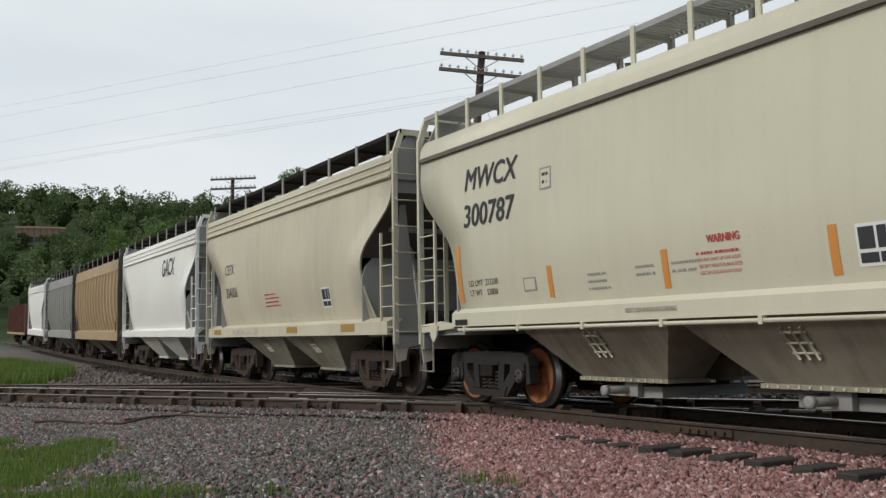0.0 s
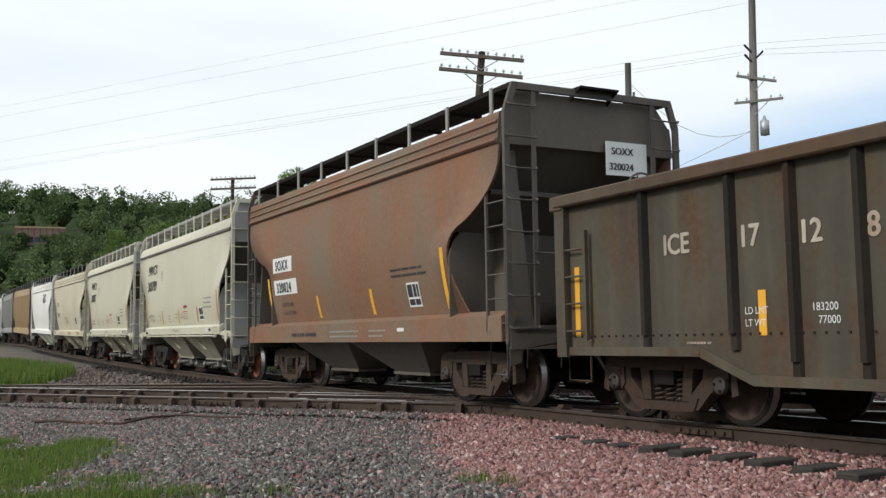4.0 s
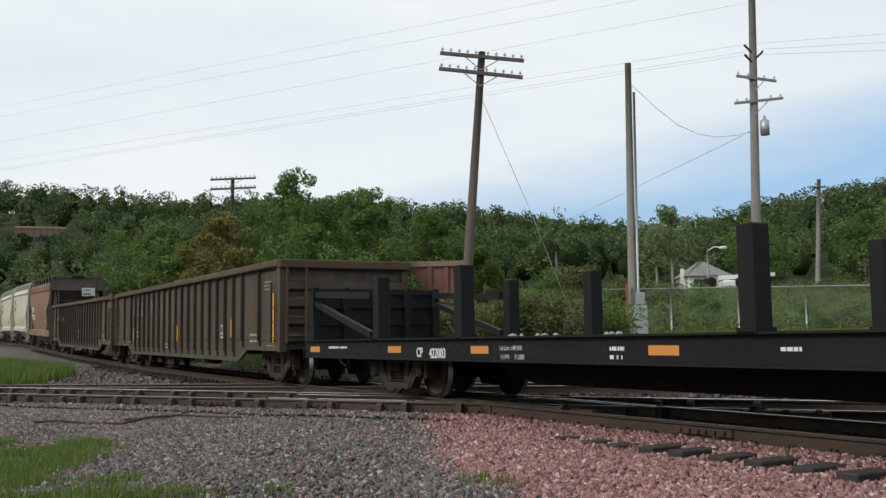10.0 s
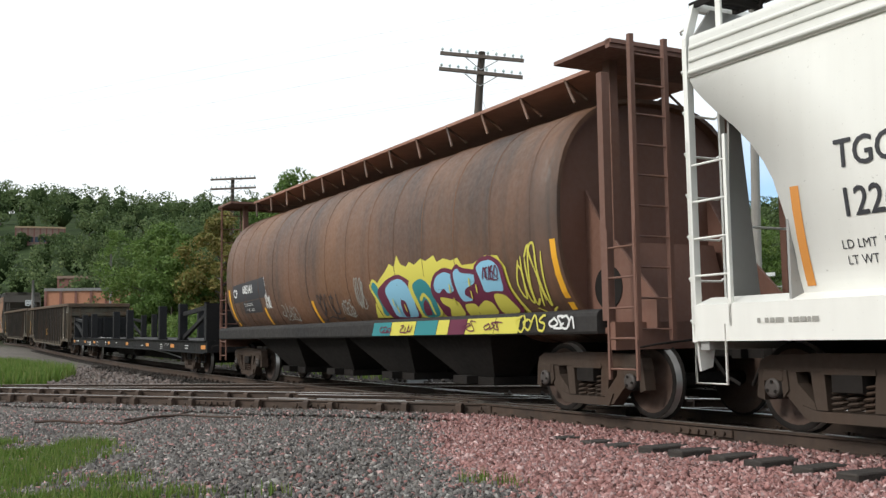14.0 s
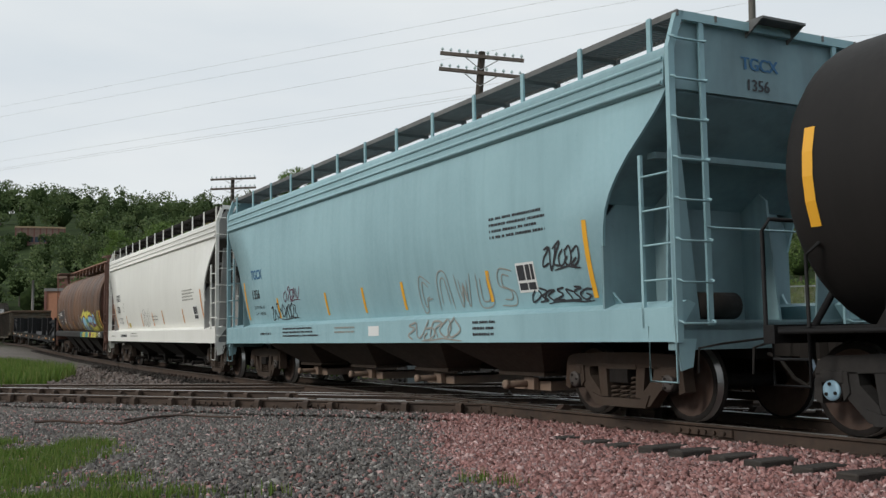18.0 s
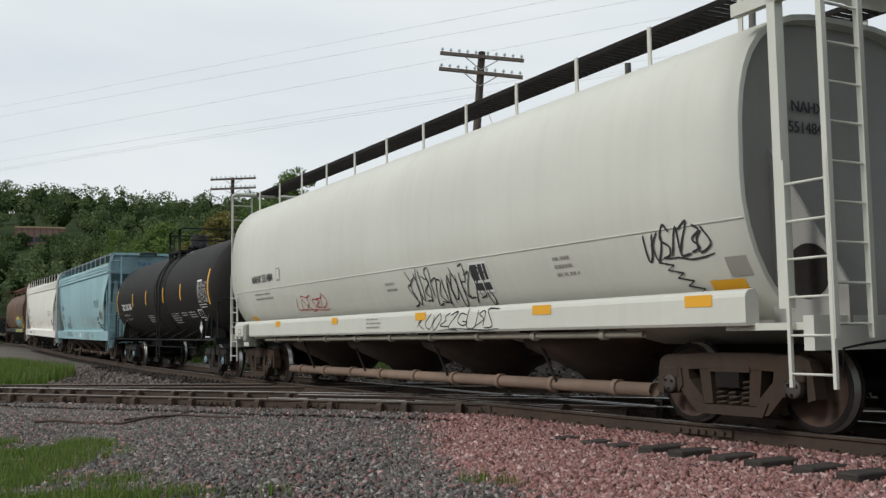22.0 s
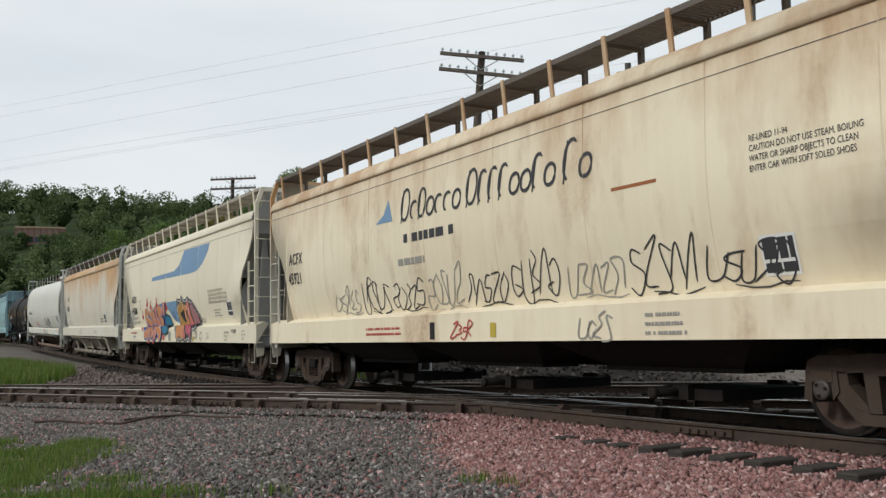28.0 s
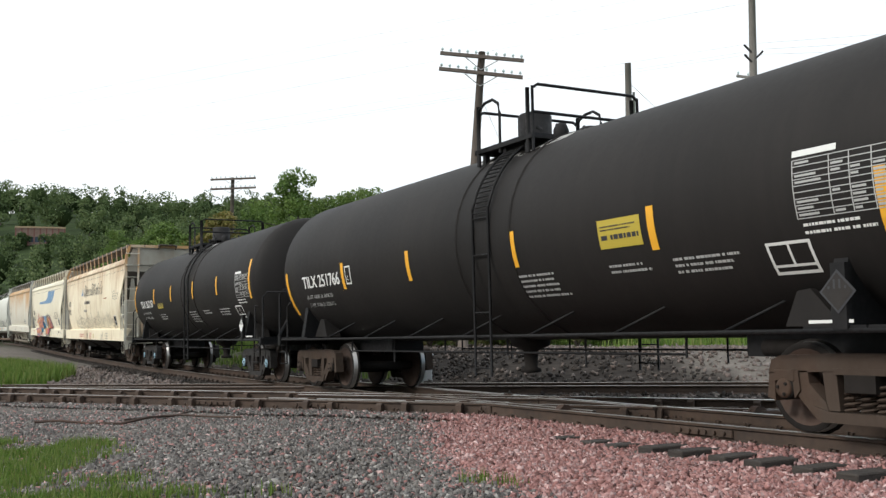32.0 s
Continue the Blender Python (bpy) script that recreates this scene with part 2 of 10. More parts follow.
M["capdark"] = material("dark_bearing_cap", (0.06, 0.05, 0.045), 0.6)
M["stripe"] = material("yellow_reflector_strip", (0.80, 0.40, 0.03), 0.45)
M["orange"] = material("orange_reflector_strip", (0.62, 0.26, 0.06), 0.45)
M["letter"] = material("black_stencil_paint", (0.035, 0.035, 0.04), 0.6)
M["letterwhite"] = material("white_stencil_paint", (0.72, 0.72, 0.70), 0.6)
M["letterblue"] = material("blue_stencil_paint", (0.03, 0.13, 0.27), 0.6)
M["letterred"] = material("red_stencil_paint", (0.45, 0.07, 0.06), 0.6)
M["lettergrey"] = material("faded_grey_stencil_paint", (0.30, 0.29, 0.26), 0.7)
M["galvgrate"] = grain("pale_galvanised_grating", (0.26, 0.26, 0.25), (0.36, 0.36, 0.35), 8, 0.6)
# Outlet bays: darker than the side beige, with dark blotches.
M["beigebay"] = paint("dark_beige_bay_enamel", (0.40, 0.37, 0.285), dirt=(0.10, 0.085, 0.065), dirty=1.1, rough=0.6)
M["letterworn"] = paint("worn_white_stencil_paint", (0.55, 0.50, 0.42), dirt=(0.16, 0.11, 0.07), dirty=1.1, rough=0.7, rust=0.2)
M["chalk"] = grain("pale_dust_stain", (0.20, 0.19, 0.185), (0.42, 0.41, 0.40), 7, 0.9)
M["grate"] = grain("galvanised_grating", (0.10, 0.10, 0.10), (0.17, 0.17, 0.165), 8, 0.7)
M["rail"] = grain("brown_rusted_rail_steel", (0.030, 0.020, 0.015), (0.078, 0.048, 0.032), 9, 0.8)
M["railtop"] = grain("worn_rail_head", (0.34, 0.31, 0.28), (0.20, 0.17, 0.15), 3, 0.38, metal=0.75, stretch=(0.3, 3, 3))
M["railbright"] = grain("polished_rail_head", (0.62, 0.60, 0.58), (0.45, 0.43, 0.41), 3, 0.3, metal=0.85)
M["tie"] = grain("creosoted_timber", (0.020, 0.016, 0.014), (0.055, 0.045, 0.038), 7, 0.9, 0.6, 0.02, stretch=(1, 6, 6))
M["pole"] = grain("weathered_pole_timber", (0.085, 0.066, 0.054), (0.15, 0.125, 0.105), 6, 0.9, 0.5, 0.02, stretch=(5, 5, 0.5))
M["polegrey"] = grain("silvered_pole_timber", (0.17, 0.155, 0.14), (0.29, 0.27, 0.245), 6, 0.9, 0.5, 0.02, stretch=(5, 5, 0.5))
M["glass"] = material("pale_glass_insulator", (0.55, 0.66, 0.66), 0.15, 0.0)
M["wire"] = material("dull_line_wire", (0.60, 0.60, 0.59), 0.6)
M["galv"] = material("galvanised_steel", (0.42, 0.43, 0.43), 0.5, 0.6)


def soil_material():
    """The ground sheet: gravelly dirt by the tracks, grassy turf beyond, woodland floor on the slopes."""
    m = grain("ground_soil", (0.090, 0.078, 0.069), (0.180, 0.162, 0.144), 9, 0.95, 0.8, 0.03)
    nt = m.node_tree
    b = nt.nodes["Principled BSDF"]
    base = b.inputs["Base Color"].links[0].from_socket
    att = nt.nodes.new("ShaderNodeVertexColor")
    att.layer_name = "cover"
    sep = nt.nodes.new("ShaderNodeSeparateColor")
    nt.links.new(att.outputs[0], sep.inputs[0])
    turf = ramp_node(nt, noise_node(nt, 1.7, 5).outputs["Fac"], [(0.3, (0.035, 0.055, 0.016)), (0.7, (0.085, 0.105, 0.032))])
    wood = ramp_node(nt, noise_node(nt, 0.3, 4).outputs["Fac"], [(0.3, (0.018, 0.030, 0.011)), (0.7, (0.040, 0.060, 0.021))])
    c = mix_node(nt, sep.outputs[0], base, turf.outputs[0])
    c = mix_node(nt, sep.outputs[1], c, wood.outputs[0])
    # oily soil along the track; the train's shade is in this dark too
    oil_shade = ramp_node(nt, noise_node(nt, 3.0, 4).outputs["Fac"], [(0.3, (0.020, 0.017, 0.015)), (0.7, (0.05, 0.042, 0.037))])
    c = mix_node(nt, sep.outputs[2], c, oil_shade.outputs[0])
    nt.links.new(c, b.inputs["Base Color"])
    return m


M["soil"] = soil_material()
M["stone_grey"] = islands("grey_crushed_ballast", [(0.040, 0.038, 0.038), (0.128, 0.118, 0.112), (0.075, 0.068, 0.064), (0.195, 0.18, 0.165), (0.105, 0.092, 0.084), (0.165, 0.155, 0.148), (0.34, 0.32, 0.295)], 0.9)
M["stone_pink"] = islands("pink_quartzite_ballast", [(0.085, 0.040, 0.036), (0.345, 0.170, 0.154), (0.185, 0.086, 0.078), (0.42, 0.240, 0.222), (0.28, 0.142, 0.130), (0.235, 0.160, 0.156), (0.60, 0.42, 0.395)], 0.9)
# Oily stones, also dark for the shade under and behind the train.
M["stone_dark"] = islands("oily_shaded_ballast", [(0.020, 0.017, 0.015), (0.042, 0.035, 0.031), (0.065, 0.054, 0.047), (0.03, 0.026, 0.023)], 0.9)
M["fineprint"] = material("worn_white_fine_print", (0.42, 0.42, 0.41), 0.7)
M["stone_brown"] = islands("dusty_brown_ballast", [(0.081, 0.062, 0.053), (0.136, 0.105, 0.093), (0.186, 0.149, 0.133), (0.105, 0.087, 0.077), (0.223, 0.192, 0.180)], 0.9)
M["grass"] = islands("fresh_grass_blades", [(0.055, 0.105, 0.016), (0.095, 0.165, 0.026), (0.13, 0.195, 0.036), (0.19, 0.20, 0.07)], 0.7, trans=0.35)
M["leaf"] = islands("deciduous_leaves", [(0.045, 0.085, 0.016), (0.085, 0.145, 0.030), (0.13, 0.20, 0.046), (0.19, 0.25, 0.07)], 0.6, 0.35, trans=0.35)
M["leafyellow"] = islands("yellowing_leaves", [(0.13, 0.13, 0.03), (0.20, 0.18, 0.05), (0.28, 0.21, 0.07), (0.13, 0.16, 0.04)], 0.6, trans=0.3)
M["leafpale"] = islands("pale_willow_leaves", [(0.11, 0.16, 0.06), (0.17, 0.22, 0.09), (0.24, 0.28, 0.13)], 0.6, trans=0.35)
M["leafweed"] = islands("dull_weed_leaves", [(0.07, 0.085, 0.03), (0.12, 0.125, 0.045), (0.17, 0.155, 0.07), (0.10, 0.13, 0.04)], 0.7, trans=0.3)
# Darker than the leaves: shade inside the crowns is in this colour.
M["leafdeep"] = grain("shaded_canopy_foliage", (0.014, 0.024, 0.009), (0.034, 0.052, 0.017), 1.6, 0.9, 1.0, 0.3)
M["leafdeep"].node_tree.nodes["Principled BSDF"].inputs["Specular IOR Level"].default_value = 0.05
M["soil"].node_tree.nodes["Principled BSDF"].inputs["Specular IOR Level"].default_value = 0.1
M["leafdark"] = islands("woodland_canopy_leaves", [(0.036, 0.062, 0.022), (0.066, 0.102, 0.034), (0.098, 0.138, 0.050), (0.15, 0.18, 0.072)], 0.7, 0.12, trans=0.3)
M["bark"] = grain("grey_brown_bark", (0.06, 0.05, 0.04), (0.12, 0.10, 0.085), 8, 0.95, 0.7, 0.03)

# ---------------------------------------------------------------- mesh helpers


def obj(name, bm, mats, parent=None, label=""):
    me = bpy.data.meshes.new(name)
    bm.to_mesh(me)
    bm.free()
    for m in (mats if isinstance(mats, (list, tuple)) else [mats]):
        me.materials.append(m)
    ob = new(name, me)
    if parent is not None:
        ob.parent = parent
    if label:
        tagged(ob, label)
    return ob


def part(name, bm, mats, parent, label=""):
    return obj(name, bm, mats, parent, label)


def share(name, mesh, parent, m=None, label=""):
    """One more object on a mesh that another part already has."""
    ob = new(name, mesh)
    ob.parent = parent
    if m is not None:
        ob.matrix_basis = m
    if label:
        tagged(ob, label)
    return ob


def empty(name, label, category, group="", kind=""):
    return tagged(new(name), label, category, group, kind)


def box(bm, x0, x1, y0, y1, z0, z1, mat=0, bevel=0.0):
    v = [bm.verts.new((x, y, z)) for z in (z0, z1) for y in (y0, y1) for x in (x0, x1)]
    fs = [bm.faces.new([v[i] for i in f]) for f in ((0, 2, 3, 1), (4, 5, 7, 6), (0, 1, 5, 4), (2, 6, 7, 3), (0, 4, 6, 2), (1, 3, 7, 5))]
    for f in fs:
        f.material_index = mat
    if bevel:
        bmesh.ops.bevel(bm, geom=list({e for f in fs for e in f.edges}), offset=bevel, segments=1, affect="EDGES")
    return fs


def prism(bm, pts, axis, a0, a1, mat=0):
    """A polygon swept along an axis. axis 'y': pts are (x, z); 'x': (y, z); 'z': (x, y)."""
    def at(p, a):
        return {"y": (p[0], a, p[1]), "x": (a, p[0], p[1]), "z": (p[0], p[1], a)}[axis]
    lo, hi = [bm.verts.new(at(p, a0)) for p in pts], [bm.verts.new(at(p, a1)) for p in pts]
    fs = [bm.faces.new(lo), bm.faces.new(list(reversed(hi)))]
    for i in range(len(pts)):
        j = (i + 1) % len(pts)
        fs.append(bm.faces.new((lo[i], hi[i], hi[j], lo[j])))
    for f in fs:
        f.material_index = mat
    bmesh.ops.recalc_face_normals(bm, faces=fs)
    return fs


def tube(bm, pts, r, sides=6, mat=0, closed=False, ends=True):
    """A round bar along a line of points; r may be one radius or one for each point."""
    pts = [Vector(p) for p in pts]
    rings, n = [], len(pts)
    for i, p in enumerate(pts):
        a = pts[(i - 1) % n] if (i or closed) else p
        b = pts[(i + 1) % n] if (i < n - 1 or closed) else p
        d = (b - a).normalized()
        u = d.cross(Vector((0, 0, 1)) if abs(d.z) < 0.95 else Vector((1, 0, 0))).normalized()
        w = d.cross(u)
        rr = r[i] if isinstance(r, (list, tuple)) else r
        rings.append([bm.verts.new(p + (u * math.cos(k * math.tau / sides) + w * math.sin(k * math.tau / sides)) * rr) for k in range(sides)])
    fs = []
    for i in range(n if closed else n - 1):
        A, B = rings[i], rings[(i + 1) % n]
        for k in range(sides):
            fs.append(bm.faces.new((A[k], A[(k + 1) % sides], B[(k + 1) % sides], B[k])))
    if ends and not closed:
        fs += [bm.faces.new(rings[0]), bm.faces.new(list(reversed(rings[-1])))]
    for f in fs:
        f.material_index, f.smooth = mat, sides > 4
    return fs


def lathe(bm, prof, axis="y", n=28, mats=None, centre=(0, 0, 0)):
    """A profile of (along, radius) turned round an axis."""
    c = Vector(centre)
    rings = []
    for a, r in prof:
        ring = []
        for k in range(n):
            t = k * math.tau / n
            q = {"y": (r * math.cos(t), a, r * math.sin(t)), "x": (a, r * math.cos(t), r * math.sin(t)), "z": (r * math.cos(t), r * math.sin(t), a)}[axis]
            ring.append(bm.verts.new(c + Vector(q)))
        rings.append(ring)
    fs = []
    for i in range(len(rings) - 1):
        for k in range(n):
            f = bm.faces.new((rings[i][k], rings[i][(k + 1) % n], rings[i + 1][(k + 1) % n], rings[i + 1][k]))
            f.material_index, f.smooth = mats[i] if mats else 0, True
            fs.append(f)
    fs += [bm.faces.new(rings[0]), bm.faces.new(rings[-1])]
    fs[-1].material_index = mats[-1] if mats else 0
    fs[-2].material_index = mats[0] if mats else 0
    bmesh.ops.recalc_face_normals(bm, faces=fs)
    return fs


def raw(name, verts, faces, mats, parent=None, label="", smooth=False):
    me = bpy.data.meshes.new(name)
    me.from_pydata([tuple(v) for v in verts], [], [tuple(f) for f in faces])
    for m in (mats if isinstance(mats, (list, tuple)) else [mats]):
        me.materials.append(m)
    if smooth:
        me.polygons.foreach_set("use_smooth", [True] * len(me.polygons))
    ob = new(name, me)
    if parent is not None:
        ob.parent = parent
    if label:
        tagged(ob, label)
    return ob


def fast(name, V, F, mats, parent=None):
    """A mesh from numpy arrays: V (n, 3) and F (m, k) with k 3 or 4."""
    me = bpy.data.meshes.new(name)
    n, (m, k) = len(V), F.shape
    me.vertices.add(n)
    me.vertices.foreach_set("co", np.asarray(V, dtype=np.float32).ravel())
    me.loops.add(m * k)
    me.loops.foreach_set("vertex_index", F.astype(np.int32).ravel())
    me.polygons.add(m)
    me.polygons.foreach_set("loop_start", np.arange(0, m * k, k, dtype=np.int32))
    me.update(calc_edges=True)
    me.validate()
    for q in (mats if isinstance(mats, (list, tuple)) else [mats]):
        me.materials.append(q)
    ob = new(name, me)
    if parent is not None:
        ob.parent = parent
    return ob


# ---------------------------------------------------------------- the train's track, as a plan line
TX, TY, TH = 4.1419, 10.8611, radians(118.748)
K0, K1, K2, RISE = -0.0001198, -0.00010687, 6.2914e-06, 0.00038165


def heading(s):
    s = min(max(s, -10.0), 46.0)          # straight beyond
    return TH + K0 * s + K1 * s * s / 2 + K2 * s ** 3 / 6


def track_z(s):
    if s <= 0:
        return 0.0
    e = min(s, 78.0)
    return RISE * e * e / 2 + max(s - 78.0, 0.0) * RISE * 30


_S = np.arange(-330.0, 420.0, 0.25)
_H = np.array([heading(float(s)) for s in _S])
_CX = np.concatenate([[0], np.cumsum(np.cos((_H[1:] + _H[:-1]) / 2) * 0.25)])
_CY = np.concatenate([[0], np.cumsum(np.sin((_H[1:] + _H[:-1]) / 2) * 0.25)])
_CX += TX - np.interp(0.0, _S, _CX)
_CY += TY - np.interp(0.0, _S, _CY)


def track(s, lat=0.0, z=0.0):
    """A point beside the train's track: s metres along it, lat metres towards the camera, z above the rail."""
    h = heading(s)
    return Vector((float(np.interp(s, _S, _CX)) - math.sin(h) * lat, float(np.interp(s, _S, _CY)) + math.cos(h) * lat, track_z(s) + z))


# ---------------------------------------------------------------- ground
XD = Vector((-0.861, 0.508, 0))          # the crossing track runs this way, to the far left
XN = Vector((0.508, 0.861, 0))           # and this is across it, away from the camera
X0 = Vector((-4.72, 18.89, 0))           # a point on its near rail


def smooth(v):
    v = min(max(v, 0.0), 1.0)
    return v * v * (3 - 2 * v)


def train_side(x, y):
    """Signed distance to the train's track, towards the camera."""
    return (x - TX) * -math.sin(TH) + (y - TY) * math.cos(TH)


def behind(x, y):
    """Metres behind the last track."""
    return min(-train_side(x, y) - 2.4, (x - 1.34) * 0.274 + (y - 21.4) * 0.962 - 2.4)


SKYLINE = ((-60, 38), (-24, 37.0), (-16, 32.3), (-10.5, 34.5), (-2, 32), (3.7, 29), (7, 26.3), (13, 23), (16, 26.3), (18, 28.7), (24, 33), (60, 38))


def ground_z(x, y):
    r = math.hypot(x, y)
    s = (x - TX) * math.cos(TH) + (y - TY) * math.sin(TH)
    z = -0.24 + min(track_z(s), 1.3)
    d = behind(x, y)
    if d > 0:
        z += 0.78 * smooth(d / 4.6) + 0.28 * smooth((d - 6) / 20)
    if y > 0:
        z += 3.6 * smooth((r - 60) / 30) * smooth((-train_side(x, y) - 8) / 16)
    az = math.degrees(math.atan2(x, y))
    top = float(np.interp(az, [q[0] for q in SKYLINE], [q[1] for q in SKYLINE])) if y > 0 else 30.0
    z += (top - 4) * smooth((r - 98) / 205)
    if r > 500:
        z -= min((r - 500) * 0.01, 12)
    return z


def build_ground():
    def steps(lim):
        out, p, d = [], 0.0, 0.8
        while p < lim:
            out.append(p)
            p += d
            if p > 34:
                d *= 1.13
        return out + [lim]
    a = steps(2600)
    xs = [-q for q in reversed(a[1:])] + a
    ys = xs
    V, F, cols = [], [], []
    rnd = random.Random(2)
    for y in ys:
        for x in xs:
            near = math.hypot(x, y) < 60
            z = ground_z(x, y) + (noise.noise((x * 0.35, y * 0.35, 0)) * 0.05 if near else 0)
            V.append((x, y, z))
            back = behind(x, y)
            r = math.hypot(x, y)
            turf = min(max((back - (9.0 if x > -1 else 1.0)) / 3.0, 0), 1)
            if y < 5:
                turf = 0.6
            wood = min(max((r - 80) / 40, 0), 1)
            ts = train_side(x, y)
            # oily bed, widened so that the train's shade is in the soil colour
            oil_shade = 1.0 if -8.5 < ts < 1.0 and r < 60 and x > -9 else 0.0
            cols.append((turf, wood, oil_shade, 1))
    nx = len(xs)
    for j in range(len(ys) - 1):
        for i in range(nx - 1):
            k = j * nx + i
            F.append((k, k + 1, k + nx + 1, k + nx))
    ob = raw("ground", V, F, M["soil"], smooth=True)
    lay = ob.data.color_attributes.new("cover", "FLOAT_COLOR", "POINT")
    for i, c in enumerate(cols):
        lay.data[i].color = c
    tagged(ob, "dusty gravel ground rising to wooded hills", "ground", kind="structure")


build_ground()


def scatter_stones(name, label, spots, mat, rnd, lo=0.025, hi=0.055):
    """Crushed stone: each a jittered six-cornered lump."""
    n = len(spots)
    base = np.array([(1, 0, 0), (-1, 0, 0), (0, 1, 0), (0, -1, 0), (0, 0, 1), (0, 0, -1)], float)
    tri = np.array([(0, 2, 4), (2, 1, 4), (1, 3, 4), (3, 0, 4), (2, 0, 5), (1, 2, 5), (3, 1, 5), (0, 3, 5)])
    g = np.random.default_rng(rnd)
    size = g.uniform(lo, hi, (n, 1, 1)) * g.uniform(0.65, 1.2, (n, 1, 3))
    P = base[None] * size + g.normal(0, 0.016, (n, 6, 3)) * (hi / 0.055)
    q = g.normal(size=(n, 4))
    q /= np.linalg.norm(q, axis=1)[:, None]
    w, x, y, z = q.T
    R = np.stack([np.stack([1 - 2 * (y * y + z * z), 2 * (x * y - w * z), 2 * (x * z + w * y)], -1), np.stack([2 * (x * y + w * z), 1 - 2 * (x * x + z * z), 2 * (y * z - w * x)], -1), np.stack([2 * (x * z - w * y), 2 * (y * z + w * x), 1 - 2 * (x * x + y * y)], -1)], 1)
    P = np.einsum("nij,nkj->nki", R, P) + np.asarray(spots)[:, None, :]
    F = (tri[None] + 6 * np.arange(n)[:, None, None]).reshape(-1, 3)
    return tagged(fast(name, P.reshape(-1, 3), F, mat), label, "ballast", kind="stuff")


def build_ballast():
    g = np.random.default_rng(5)
    grey, pink, brown, dark = [], [], [], []
    # between the camera and the tracks
    for x, y in zip(g.uniform(-11, 8.5, 350000), g.uniform(6.2, 20.5, 350000)):
        if abs(x) > 0.47 * y + 0.4:
            continue
        d = (x - X0.x) * XN.x + (y - X0.y) * XN.y
        t = train_side(x, y)
        if d > -0.22 or t < 0.86:
            continue
        if g.random() > min(1.0, 0.42 + 4.4 / y):
            continue
        edge = x - float(np.interp(y, (7.6, 8.6, 9.8, 11.4, 16.1), (0.71, 0.38, -0.03, -0.12, -0.3))) + g.normal(0, 0.16)
        nz = noise.noise((x * 0.5, y * 0.5, 3))
        bare = noise.noise((x * 0.45 + 7, y * 0.45, 1))
        if x < -0.6 and y < 11.5 and bare > 0.05 and g.random() < 0.55:
            continue
        on = (x - TX) * math.cos(TH) + (y - TY) * math.sin(TH)
        bed = smooth((1.72 - t) / 0.3)
        if 1.42 < t < 2.02 and on < 1.0:
            near = abs((on + 9.02) / 0.52 - round((on + 9.02) / 0.52)) * 0.52
            if near < 0.15:
                continue
        z = -0.225 + 0.03 * nz * (1 - bed) + max(0.05 * bed, 0.05 if d > -1.0 else 0.0) + g.uniform(-0.012, 0.012)
        (pink if edge > 0 or g.random() < 0.09 else grey).append((x, y, z))
    # between and behind the tracks
    for x, y in zip(g.uniform(-30, 16, 80000), g.uniform(8, 44, 80000)):
        if abs(x) > 0.47 * y + 0.4:
            continue
        d = (x - X0.x) * XN.x + (y - X0.y) * XN.y
        t = train_side(x, y)
        if d < 0.1 and t > -0.9:
            continue
        if g.random() > 16.0 / y or behind(x, y) > 9.5 + 2 * noise.noise((x * 0.3, y * 0.3, 0)) or (x < -1.5 and behind(x, y) > 0.6):
            continue
        # oily stones between rails; farther back the train's shade darkens them
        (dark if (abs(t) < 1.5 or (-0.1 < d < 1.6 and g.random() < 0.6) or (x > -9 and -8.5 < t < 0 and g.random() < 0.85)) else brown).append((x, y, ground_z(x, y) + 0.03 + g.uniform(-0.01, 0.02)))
    scatter_stones("grey_ballast", "loose grey crushed-stone ballast", grey, M["stone_grey"], 1, 0.013, 0.032)
    scatter_stones("pink_ballast", "loose pink quartzite ballast beside the track", pink, M["stone_pink"], 2, 0.014, 0.035)
    scatter_stones("dark_ballast", "oily ballast by the rails, darkened for the train's shade", dark, M["stone_dark"], 4, 0.035, 0.07)
    scatter_stones("brown_ballast", "dusty brown ballast between the tracks", brown, M["stone_brown"], 3, 0.035, 0.075)


build_ballast()

# ---------------------------------------------------------------- tracks
RAIL = [(-0.070, -0.175), (0.070, -0.175), (0.068, -0.163), (0.012, -0.150), (0.009, -0.045), (0.036, -0.032), (0.037, -0.006), (0.030, 0.0), (-0.030, 0.0), (-0.037, -0.006), (-0.036, -0.032), (-0.009, -0.045), (-0.012, -0.150), (-0.068, -0.163)]


def rail_along(name, pts, parent, top="railtop"):
    """A flat-bottom rail along a line of points at its running surface."""
    V, F, n = [], [], len(RAIL)
    for i, p in enumerate(pts):
        a, b = pts[max(i - 1, 0)], pts[min(i + 1, len(pts) - 1)]
        d = (b - a).normalized()
        s = Vector((d.y, -d.x, 0)).normalized()
        for u, v in RAIL:
            V.append(p + s * u + Vector((0, 0, v)))
    for i in range(len(pts) - 1):
        for k in range(n):
            a, b = i * n + k, i * n + (k + 1) % n
            F.append((a, b, b + n, a + n))
    F += [tuple(range(n)), tuple(range((len(pts) - 1) * n, len(pts) * n))]
    ob = raw(name, V, F, [M["rail"], M[top]], parent)
    idx = [0] * len(F)
    for i in range(len(pts) - 1):
        for k in (6, 7, 8):
            idx[i * n + k] = 1
    ob.data.polygons.foreach_set("material_index", idx)
    return ob


def tie_mesh(length):
    bm = bmesh.new()
    box(bm, -0.115, 0.115, -length / 2, length / 2, -0.18, 0.0, bevel=0.012)
    me = bpy.data.meshes.new("tie")
    bm.to_mesh(me)
    bm.free()
    me.materials.append(M["tie"])
    return me


